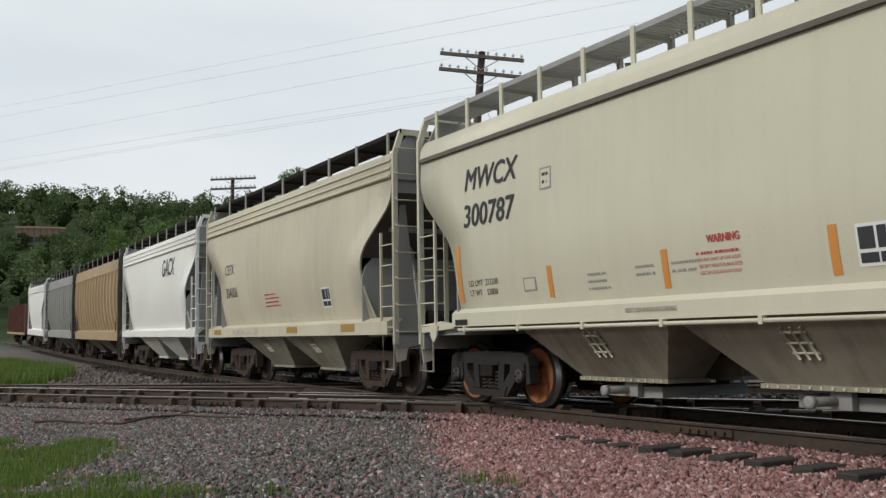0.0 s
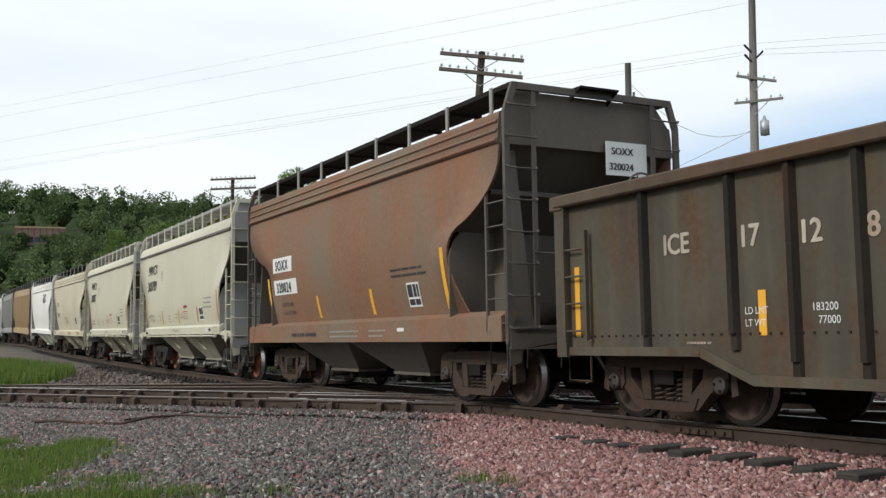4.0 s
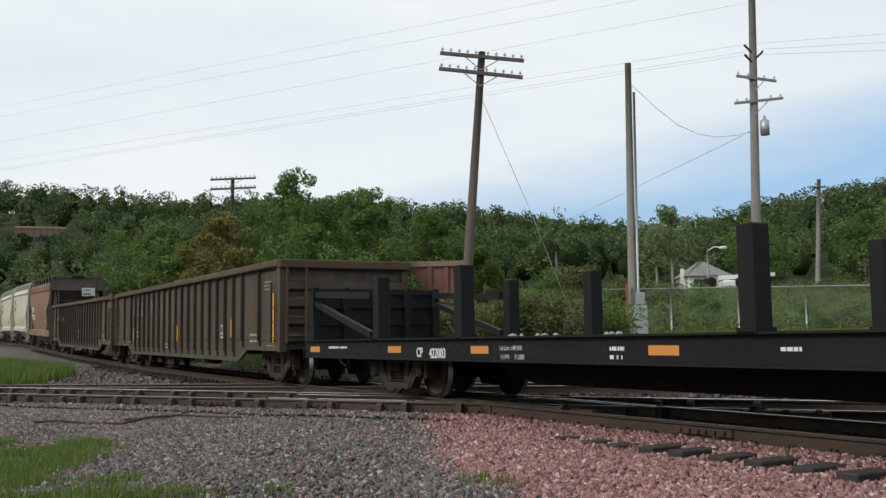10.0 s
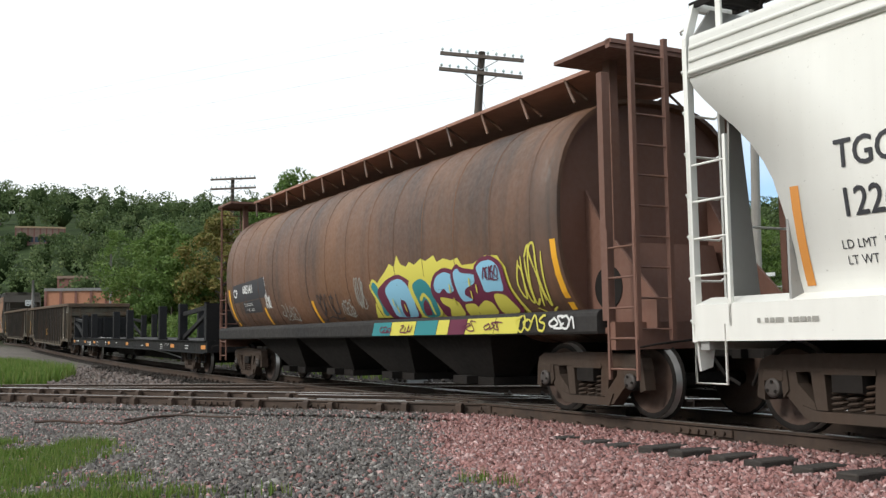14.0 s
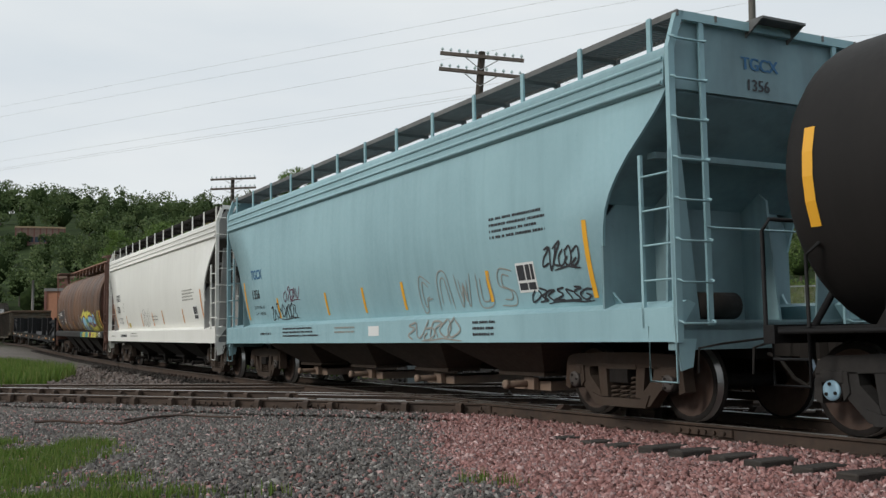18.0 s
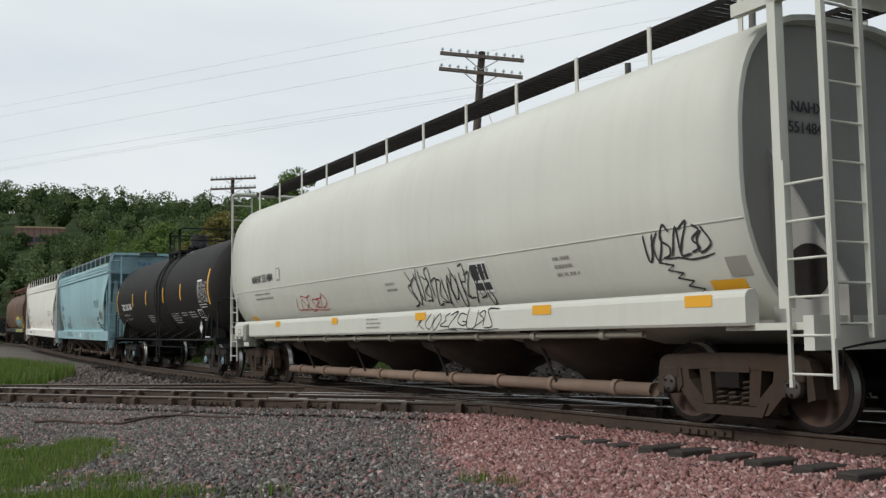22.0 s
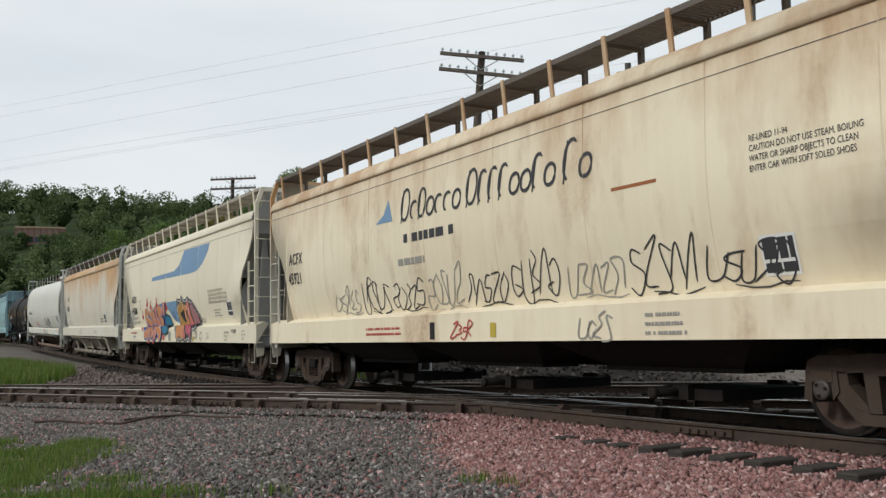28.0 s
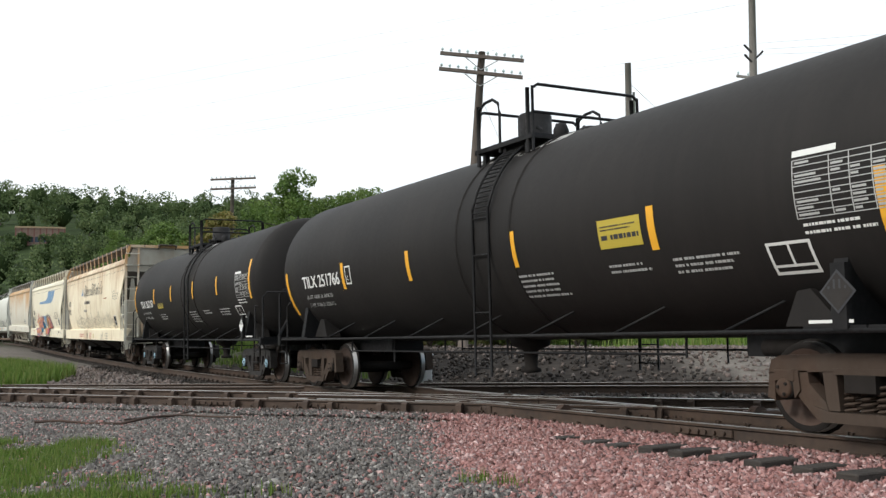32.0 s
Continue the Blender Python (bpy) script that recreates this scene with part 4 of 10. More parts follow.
crossarm(p4, (13.32, 44.8, 11.45), (15.52, 44.8, 11.66), "polegrey", [0.05, 0.25, 0.75, 0.95], 0.055, shaft=(14.2, 44.8, 10.9))
for k, z in ((-1, 14.05), (1, 13.75), (-1, 13.6)):
    bm = bmesh.new()
    tube(bm, [(14.3, 44.9, z - 0.3), (14.3 + k * 0.32, 44.85, z), (14.3 + k * 0.42, 44.85, z + 0.12)], 0.05, 6)
    part("insulator_bracket", bm, M["charcoal"], p4)
bm = bmesh.new()
lathe(bm, [(9.95, 0.05), (9.96, 0.2), (10.62, 0.2), (10.66, 0.1), (10.85, 0.04)], "z", 14, None, (14.62, 44.75, 0))
part("transformer", bm, M["galv"], p4, "grey pole-top transformer can")
p5 = pole("utility_pole", "plain distant silvered power pole", (29.7, 80, 3.4), (30.28, 80, 13.35), 0.2, 0.15, "polegrey")
crossarm(p5, (29.8, 79.8, 12.7), (30.75, 79.8, 12.7), "pole", [0.1, 0.9], 0.06)
for x, y, z in ((9.6, 85, 8.3), (20.2, 95, 7.7), (21.0, 92, 8.2), (-31.5, 95, 9.6), (-36.8, 90, 6.9)):
    g0 = ground_z(x, y)
    pole("utility_pole", "thin grey distant utility pole", (x, y, g0 - 0.2), (x, y, z), 0.13, 0.1, "polegrey")
lp = pole("street_lamp", "grey street lamp with a curved arm", (23.2, 88, ground_z(23.2, 88) - 0.2), (23.2, 88, 8.6), 0.1, 0.07, "galv")
bm = bmesh.new()
tube(bm, [(23.2, 88, 8.4), (23.8, 88, 8.75), (24.3, 88, 8.7)], 0.05, 6)
lathe(bm, [(-0.35, 0.05), (-0.2, 0.14), (0.25, 0.14), (0.35, 0.05)], "x", 8, None, (24.6, 88, 8.66))
part("lamp_head", bm, M["letterwhite"], lp)


def wire(label, pts, r=0.012):
    bm = bmesh.new()
    P = [Vector(p) for p in pts]
    fine = []
    for a, b in zip(P, P[1:]):
        fine += [a.lerp(b, f) for f in (0, 0.25, 0.5, 0.75)]
    tube(bm, fine + [P[-1]], r, 4)
    return tagged(obj("overhead_wire", bm, M["wire"]), label, "wire", "overhead wires")


for a, b in (((14.33, 45, 18.1), (-34.6, 72, 17.95)), ((14.27, 45, 17.29), (-34.6, 72, 17.24)), ((14.22, 45, 16.19), (-34.5, 72, 15.37)), ((14.0, 44.85, 14.2), (-34.5, 72, 14.04)), ((14.0, 44.85, 13.85), (-34.5, 72, 13.5)), ((14.7, 44.85, 13.8), (-34.5, 72, 13.37))):
    wire("thin grey overhead wire strung between poles", [a, b], 0.007)
for a, b in (((14.0, 44.85, 14.2), (25.8, 52, 16.87)), ((14.7, 44.85, 13.95), (25.76, 52, 16.38)), ((14.0, 44.85, 13.7), (25.73, 52, 15.89)), ((14.3, 45, 17.3), (25.9, 52, 19.2))):
    wire("thin grey overhead wire leading from the power pole", [a, b], 0.007)
wire("slack service wire between two poles", [(8.5, 44, 12.19), (9.6, 44.25, 11.2), (10.65, 44.5, 10.42), (11.6, 44.7, 10.05), (12.54, 45, 9.95), (13.4, 45, 10.02), (14.09, 45, 10.21)], 0.014)
wire("service wire leading off to the woods", [(14.09, 45, 10.2), (7.87, 60, 8.19)], 0.014)
wire("thin guy wire of the telegraph pole", [(1.45, 36, 9.82), (3.28, 38, 6.01), (5.4, 40.3, 1.1)], 0.012)


# ---------------------------------------------------------------- fence, buildings and odds and ends
def build_fence():
    f = empty("chain_link_fence", "galvanised chain-link fence round a field", "fence")
    y, x0, x1, z0, z1 = 53.0, 8.4, 30.0, 1.05, 3.5
    for i in range(7):
        x = 8.4 + i * 3.55
        bm = bmesh.new()
        tube(bm, [(x, y, z0 - 0.3), (x, y, z1 + 0.05)], 0.05 if i else 0.06, 8)
        part("post", bm, M["galv"], f)
    bm = bmesh.new()
    tube(bm, [(x0, y, z1), (x1, y, z1)], 0.035, 6)
    part("top_rail", bm, M["galv"], f)
    V, F = [], []
    n = int((x1 - x0 + (z1 - z0)) / 0.14)
    for k in (1, -1):
        for i in range(n):
            a = x0 - (z1 - z0) + i * 0.14
            p, q = (a, a + (z1 - z0)) if k > 0 else (a + (z1 - z0), a)
            if min(p, q) < x0 or max(p, q) > x1:
                continue
            j = len(V)
            V += [(p - 0.0028, y, z0), (p + 0.0028, y, z0), (q + 0.0028, y + 0.002, z1), (q - 0.0028, y + 0.002, z1)]
            F.append((j, j + 1, j + 2, j + 3))
    tagged(raw("mesh_wire", V, F, M["galv"], f), kind="stuff")


build_fence()
M["brick"] = grain("orange_brick", (0.34, 0.15, 0.09), (0.42, 0.20, 0.12), 3, 0.9)
M["darkbrick"] = grain("dark_red_brick", (0.15, 0.07, 0.055), (0.22, 0.10, 0.08), 3, 0.9)
M["roofing"] = grain("grey_shingles", (0.16, 0.15, 0.145), (0.24, 0.23, 0.22), 4, 0.9)
M["brownroof"] = grain("brown_roofing", (0.20, 0.13, 0.10), (0.27, 0.19, 0.15), 2, 0.9)
M["whitewall"] = grain("white_clapboard", (0.70, 0.70, 0.68), (0.78, 0.78, 0.76), 2, 0.7, stretch=(0.2, 0.2, 12))
M["pane"] = material("dark_window_glass", (0.03, 0.04, 0.05), 0.08)
M["awning"] = material("green_awning", (0.05, 0.25, 0.15), 0.7)


def flat_building(name, label, x0, x1, y0, y1, z0, z1, wall, trim, bays, yaw=0.0):
    b = empty(name, label, "building", "buildings")
    b.location, b.rotation_euler = ((x0 + x1) / 2, (y0 + y1) / 2, 0), (0, 0, radians(yaw))
    hx, hy = (x1 - x0) / 2, (y1 - y0) / 2
    bm = bmesh.new()
    box(bm, -hx, hx, -hy, hy, z0, z1)
    part("wall", bm, M[wall], b)
    bm = bmesh.new()
    box(bm, -hx - 0.15, hx + 0.15, -hy - 0.15, hy + 0.15, z1 - 0.05, z1 + 0.25)
    part("parapet", bm, M[trim], b)
    for i in range(bays + 1):
        x = -hx + 2 * hx * i / bays
        bm = bmesh.new()
        box(bm, x - 0.12, x + 0.12, -hy - 0.12, -hy, z0, z1 - 0.05)
        part("pilaster", bm, M["darkbrick"], b)
    for i in range(bays):
        x = -hx + 2 * hx * (i + 0.5) / bays
        bm = bmesh.new()
        box(bm, x - 0.5, x + 0.5, -hy - 0.03, -hy + 0.02, z0 + 1.0, z0 + 2.0)
        part("window", bm, M["pane"], b)
    return b


flat_building("brick_building", "low orange brick building with a flat roof", -43.0, -33.5, 108, 118, 1.5, 6.9, "brick", "roofing", 6, 4)
flat_building("brick_building", "dark red brick building behind the orange one", -46.5, -32, 121, 129, 2.0, 9.1, "darkbrick", "brownroof", 5, 4)
flat_building("brick_building", "dark red brick building half hidden by trees", -1.45, 1.35, 57, 62, 1.2, 5.2, "darkbrick", "brownroof", 3, -6)
flat_building("hillside_building", "long brown-roofed building high on the wooded hill", -81.2, -72.6, 188, 194, 19.5, 23.2, "brownroof", "tan", 8, 22)


def build_house():
    h = empty("house", "small white house with a grey hipped roof", "house", "houses")
    h.location = (23.6, 91, 0)
    bm = bmesh.new()
    box(bm, -1.75, 1.75, -1.6, 3.4, 3.6, 6.35)
    part("wall", bm, M["whitewall"], h)
    bm = bmesh.new()
    c = [bm.verts.new(p) for p in ((-2.1, -1.95, 6.3), (2.1, -1.95, 6.3), (2.1, 3.75, 6.3), (-2.1, 3.75, 6.3), (-0.3, 0.6, 7.75), (0.3, 1.2, 7.75))]
    for f in ((0, 1, 5, 4), (1, 2, 5), (2, 3, 4, 5), (3, 0, 4), (3, 2, 1, 0)):
        bm.faces.new([c[i] for i in f])
    part("roof", bm, M["roofing"], h)
    for x in (-1.0, 0.15, 1.2):
        bm = bmesh.new()
        box(bm, x - 0.32, x + 0.32, -1.66, -1.58, 5.0, 6.0)
        part("window", bm, M["pane"], h)
    bm = bmesh.new()
    box(bm, -2.3, -2.0, -1.0, -0.7, 4.5, 7.0)
    part("chimney_pipe", bm, M["whitewall"], h)
    b = empty("bucket_truck", "green and white bucket truck parked by the house", "truck")
    b.location = (24.6, 88, 0)
    gz = ground_z(24.6, 88)
    bm = bmesh.new()
    box(bm, -2.1, 1.9, -0.9, 0.9, 4.45, 5.15, bevel=0.06)
    part("truck_body", bm, M["awning"], b)
    bm = bmesh.new()
    box(bm, -0.3, 1.1, -0.85, 0.85, 5.16, 5.75, bevel=0.1)
    part("cab", bm, M["whitewall"], b)
    bm = bmesh.new()
    prism(bm, [(-0.5, 5.8), (-0.5, 6.2), (4.4, 6.42), (4.4, 6.12)], "y", -0.2, 0.2)
    box(bm, -0.1, 0.3, -0.2, 0.2, 5.1, 5.9)
    part("boom", bm, M["whitewall"], b)
    for x in (-1.4, 1.2):
        for y in (-0.8, 0.8):
            bm = bmesh.new()
            lathe(bm, [(-0.14, 0.1), (-0.13, 0.5), (0.13, 0.5), (0.14, 0.1)], "y", 16, None, (x, y, gz + 0.48))
            part("wheel", bm, M["under"], b)


build_house()
flat_building("house", "grey hillside house among trees", 50, 54, 120, 125, 7.0, 11.5, "roofing", "brownroof", 2, 0)


def build_small_bits():
    # a loose cable lying in the ballast by the rail
    bm = bmesh.new()
    pts = [(-6.3, 15.6), (-5.86, 15.42), (-5.4, 15.44), (-4.83, 15.1), (-4.62, 15.84), (-4.45, 16.8), (-4.45, 17.6), (-4.6, 18.1)]
    tube(bm, [(x, y, -0.17 + 0.03 * math.sin(i * 2)) for i, (x, y) in enumerate(pts)], 0.022, 6)
    tagged(obj("loose_cable", bm, M["wheelrust"]), "rusty cable lying across the grey ballast", "cable")
    bm = bmesh.new()
    pts = [(-4.96, 15.68), (-4.61, 16.29), (-4.33, 16.59), (-3.75, 16.11), (-3.2, 15.9)]
    tube(bm, [(x, y, -0.165) for x, y in pts], 0.018, 6)
    tagged(obj("loose_cable", bm, M["wheelrust"]), "second rusty cable beside the rail", "cable")
    # switch rod with a yellow end between the rails
    bm = bmesh.new()
    c = track(1.9, -1.35)
    box(bm, -0.55, 0.55, -0.09, 0.09, -0.12, 0.05, bevel=0.02)
    for x in (-0.4, 0.0, 0.4):
        box(bm, x - 0.04, x + 0.04, -0.11, 0.11, -0.16, 0.07)
    o = tagged(obj("switch_rod", bm, M["rail"]), "rusty switch rod fitting between the rails", "switch rod")
    o.matrix_world = pose(c.x, c.y, -0.05, 0, 0, 160)
    for s, lat in ((4.05, 0.62), (2.15, -1.1)):
        bm = bmesh.new()
        prism(bm, [(-0.13, -0.03), (0.13, -0.03), (0.05, 0.035), (-0.05, 0.04)], "y", -0.06, 0.06)
        o = tagged(obj("rail_clip", bm, M["wheelrust"]), "rusty rail clip on the track", "rail clip")
        q = track(s, lat, 0.02)
        o.matrix_world = pose(q.x, q.y, q.z, 0, 0, 30)
    # bolted joint bars on the near rails
    for s in (1.15, 6.2):
        bm = bmesh.new()
        box(bm, -0.46, 0.46, 0.010, 0.045, -0.135, -0.05, bevel=0.008)
        for x in (-0.35, -0.2, -0.06, 0.06, 0.2, 0.35):
            lathe(bm, [(0.045, 0.024), (0.075, 0.024)], "y", 6, None, (x, 0, -0.09))
        o = tagged(obj("joint_bar", bm, M["rail"]), "bolted rusty joint bar on the rail web", "joint bar", "joint bars")
        q = track(s, 0.755)
        o.matrix_world = pose(q.x, q.y, q.z, 0, 0, math.degrees(heading(s)))
    for k in (0.6, 2.9, -3.4):
        bm = bmesh.new()
        box(bm, -0.5, 0.5, -0.045, -0.010, -0.135, -0.05, bevel=0.008)
        for x in (-0.38, -0.22, -0.07, 0.07, 0.22, 0.38):
            lathe(bm, [(-0.078, 0.024), (-0.045, 0.024)], "y", 6, None, (x, 0, -0.09))
        o = tagged(obj("joint_bar", bm, M["rail"]), "bolted rusty joint bar on the rail web", "joint bar", "joint bars")
        q = X0 - XD * k
        o.matrix_world = pose(q.x, q.y, 0, 0, 0, math.degrees(math.atan2(-XD.y, -XD.x)))
    # low signal case behind the tracks
    bm = bmesh.new()
    box(bm, -0.32, 0.32, -0.2, 0.2, 0, 0.75, bevel=0.03)
    box(bm, -0.36, 0.36, -0.24, 0.24, 0.75, 0.82, bevel=0.02)
    o = tagged(obj("signal_case", bm, M["galv"]), "small grey signal case on the gravel bank", "signal case")
    o.location = (-0.65, 26.0, ground_z(-0.65, 26.0) - 0.03)


build_small_bits()
# ================================================================ rolling stock
# A car's own space: x ahead (the way it travels), y to the side that faces the camera, z up from the rail.
CARS = []
TRUCK = {}


def side_frame_mesh():
    bm = bmesh.new()
    y0, y1 = 0.93, 1.09
    prism(bm, [(-1.11, 0.60), (-1.07, 0.73), (-0.95, 0.78), (-0.62, 0.785), (-0.40, 0.80), (0.40, 0.80), (0.62, 0.785), (0.95, 0.78), (1.07, 0.73), (1.11, 0.60), (0.80, 0.61), (0.34, 0.63), (-0.34, 0.63), (-0.80, 0.61)], "y", y0, y1)
    for k in (-1, 1):
        prism(bm, [(k * 1.10, 0.61), (k * 1.13, 0.36), (k * 1.03, 0.33), (k * 1.03, 0.61)], "y", y0, y1)
        prism(bm, [(k * 0.66, 0.63), (k * 0.80, 0.63), (k * 0.78, 0.42), (k * 0.52, 0.17), (k * 0.36, 0.17), (k * 0.41, 0.33), (k * 0.60, 0.51), (k * 0.62, 0.63)], "y", y0, y1)
        prism(bm, [(k * 0.26, 0.26), (k * 0.40, 0.26), (k * 0.45, 0.64), (k * 0.29, 0.64)], "y", y0 + 0.01, y1 - 0.01)
        prism(bm, [(k * 0.77, 0.36), (k * 0.80, 0.63), (k * 0.72, 0.63), (k * 0.70, 0.44)], "y", y0, y1 + 0.02)
        box(bm, k * 0.889 - 0.13, k * 0.889 + 0.13, y0 + 0.02, y1 + 0.03, 0.52, 0.64, bevel=0.012)
    prism(bm, [(-0.54, 0.30), (-0.46, 0.15), (0.46, 0.15), (0.54, 0.30), (0.36, 0.25), (-0.36, 0.25)], "y", y0 - 0.05, y1 + 0.02)
    box(bm, -0.30, 0.30, y0 - 0.03, y1 + 0.01, 0.60, 0.66)
    return bm


def spring_mesh():
    bm = bmesh.new()
    pts = []
    for k in range(37):
        a = k * math.tau / 7.2
        pts.append((0.07 * math.cos(a), 1.0 + 0.064 * math.sin(a), 0.26 + 0.27 * k / 36))
    tube(bm, pts, 0.0165, 4)
    return bm


def wheelset_mesh():
    """Two wheels on their axle, with bearing caps; turned about its own middle."""
    bm = bmesh.new()
    for k in (-1, 1):
        prof = [(0.675, 0.10), (0.675, 0.33), (0.66, 0.36), (0.66, 0.455), (0.672, 0.483), (0.695, 0.483), (0.712, 0.458), (0.798, 0.450), (0.803, 0.440), (0.803, 0.385), (0.770, 0.36), (0.740, 0.25), (0.765, 0.14), (0.80, 0.12), (0.80, 0.085)]
        lathe(bm, [(k * a, r) for a, r in prof], "y", 26, [0, 0, 0, 2, 2, 2, 1, 2, 3, 0, 0, 0, 0, 0, 0])
        lathe(bm, [(k * 0.79, 0.085), (k * 0.94, 0.085), (k * 0.94, 0.115), (k * 1.10, 0.115), (k * 1.115, 0.10)], "y", 18, [0, 3, 3, 3, 3])
        lathe(bm, [(k * 1.108, 0.10), (k * 1.135, 0.095), (k * 1.140, 0.06)], "y", 18, [4, 4, 4])
        for a in range(3):
            t = a * math.tau / 3
            c = Vector((0.06 * math.cos(t), k * 1.14, 0.06 * math.sin(t)))
            lathe(bm, [(-0.012, 0.017), (0.014, 0.017)], "y", 6, [3, 3], c)
    lathe(bm, [(-0.68, 0.09), (0, 0.082), (0.68, 0.09)], "y", 12, [3, 3, 3])
    return bm


def bolster_mesh():
    bm = bmesh.new()
    prism(bm, [(-1.12, 0.44), (-1.12, 0.60), (-0.5, 0.66), (0.5, 0.66), (1.12, 0.60), (1.12, 0.44), (0.5, 0.30), (-0.5, 0.30)], "x", -0.17, 0.17)
    lathe(bm, [(0.64, 0.22), (0.74, 0.20)], "z", 16)
    for k in (-1, 1):
        box(bm, k * 0.36 - 0.04, k * 0.36 + 0.04, -0.85, 0.85, 0.36, 0.44)      # brake beams
        box(bm, -0.10, 0.10, k * 0.62 - 0.08, k * 0.62 + 0.08, 0.64, 0.76)       # side bearings
    return bm


STYLES = {  # side frame, wheel plate, cap, springs
    "brown": ("brownsteel", "wheelrust", "capdark", "brownsteel"),
    "grey": ("charcoal", "wheelorange", "capdark", "brownsteel"),
    "black": ("charcoal", "wheelrust", "cap", "brownsteel"),
    "dark": ("brownsteel", "wheelrust", "brownsteel", "brownsteel"),
}


def add_truck(car, x, style):
    if style not in TRUCK:
        fr, wp, cp, sp = STYLES[style]
        t = {}
        for key, bm, mats in (("bolster", bolster_mesh(), [M["under"]]), ("side_frame", side_frame_mesh(), [M[fr]]), ("spring", spring_mesh(), [M[sp]]),
                              ("wheelset", wheelset_mesh(), [M[wp], M["tread"], M["under"], M["under"], M[cp]])):
            me = bpy.data.meshes.new(style + "_" + key)
            bm.to_mesh(me)
            bm.free()
            for m in mats:
                me.materials.append(m)
            t[key] = me
        TRUCK[style] = t
    t = TRUCK[style]
    tr = share("truck", t["bolster"], car, pose(x, 0, 0))
    flip = pose(0, 0, 0, 0, 0, 180)
    for m in (Matrix.Identity(4), flip):
        share("side_frame", t["side_frame"], tr, m)
        for x in (-0.18, 0.0, 0.18):
            share("spring", t["spring"], tr, m @ pose(x, 0, 0))
    sets = [share("wheelset", t["wheelset"], tr, pose(k * 0.889, 0, 0.457)) for k in (-1, 1)]
    return tr, sets


def register(car, front, rear, style):
    d = (front - rear) / 2
    trucks = [add_truck(car, d, style), add_truck(car, -d, style)]
    CARS.append((car, front, rear, trucks))


def couplers(car, half, mat, z=0.86):
    """Drawbar, knuckle, cut lever and air hose at both ends."""
    for k in (-1, 1):
        bm = bmesh.new()
        box(bm, min(k * (half - 1.1), k * (half - 0.22)), max(k * (half - 1.1), k * (half - 0.22)), -0.09, 0.09, z - 0.11, z + 0.09)
        e = k * (half - 0.22)
        prism(bm, [(e, -0.12), (e + k * 0.20, -0.17), (e + k * 0.26, -0.09), (e + k * 0.12, -0.02), (e + k * 0.14, 0.12), (e + k * 0.05, 0.17), (e, 0.10)], "z", z - 0.14, z + 0.13)
        part("coupler", bm, mat, car)
        bm = bmesh.new()
        tube(bm, [(k * (half - 0.5), 0.30, 0.78), (k * (half - 0.32), 0.31, 0.72), (k * (half - 0.16), 0.28, 0.52), (k * (half - 0.02), 0.20, 0.42)], 0.022, 6)
        part("air_hose", bm, M["under"], car)
        bm = bmesh.new()
        tube(bm, [(k * (half - 0.42), 1.40, 0.60), (k * (half - 0.42), 1.38, 0.86), (k * (half - 0.36), 1.15, 0.90), (k * (half - 0.34), 0.15, 0.98)], 0.013, 5)
        part("cut_lever", bm, mat, car)


def text_mesh(body, size, shear=0.0, spacing=1.0):
    cu = bpy.data.curves.new("lettering", "FONT")
    cu.body, cu.size, cu.shear, cu.space_character = body, size, shear, spacing
    cu.resolution_u = 3
    ob = bpy.data.objects.new("lettering", cu)
    me = bpy.data.meshes.new_from_object(ob)
    bpy.data.objects.remove(ob)
    bpy.data.curves.remove(cu)
    return me


def letters(car, body, u, z, size, surf, mat, wide=1.0, shear=0.0, bold=0.0, name="lettering", side=1, spacing=1.0):
    """Stencilled words on the car's side: u is where the text begins (it runs towards the rear), z its foot; surf gives the side's half width at a height."""
    me = text_mesh(body, size, shear, spacing)
    base = [tuple(v.co) for v in me.vertices]
    polys = [tuple(p.vertices) for p in me.polygons]
    bpy.data.meshes.remove(me)
    V, F = [], []
    for i, (dx, dy) in enumerate(((0, 0), (bold, 0), (-bold, 0), (0, bold), (0, -bold)) if bold else ((0, 0),)):
        n = len(V)
        V += [(u - side * (x + 1.6 * dx) * wide, side * (surf(z + y + dy) + 0.007 + 0.0007 * i), z + y + dy) for x, y, _ in base]
        F += [tuple(n + q for q in p) for p in polys]
    return tagged(raw(name, V, F, mat, car), kind="stuff")


def end_letters(car, body, e, x, y, z, size, mat, bold=0.0, head=None):
    """Words on a car's end, starting at y and running across it; head gives the end's x at a distance from the axis for a domed one."""
    me = text_mesh(body, size)
    base = [tuple(v.co) for v in me.vertices]
    polys = [tuple(p.vertices) for p in me.polygons]
    bpy.data.meshes.remove(me)
    V, F = [], []
    for i, dx in enumerate((0.0, bold, -bold) if bold else (0.0,)):
        n = len(V)
        for a, b, _ in base:
            yy, zz = -e * (y - a - 1.6 * dx), z + b
            V.append((e * ((head(yy, zz) if head else x) + 0.005 + 0.0007 * i), yy, zz))
        F += [tuple(n + q for q in p) for p in polys]
    return tagged(raw("end_lettering", V, F, mat, car), kind="stuff")


def patch(car, name, pts, surf, mat, lift=0.005, label="", rows=4):
    """A flat painted shape or plate on the side, from an outline in (u, z), four points."""
    (a, b, c, d) = pts
    V, F = [], []
    for r in range(rows + 1):
        f = r / rows
        for p, q in ((a, d), (b, c)):
            u, z = p[0] + (q[0] - p[0]) * f, p[1] + (q[1] - p[1]) * f
            V.append((u, surf(z) + lift, z))
    for r in range(rows):
        F.append((2 * r, 2 * r + 1, 2 * r + 3, 2 * r + 2))
    return raw(name, V, F, mat, car, label)


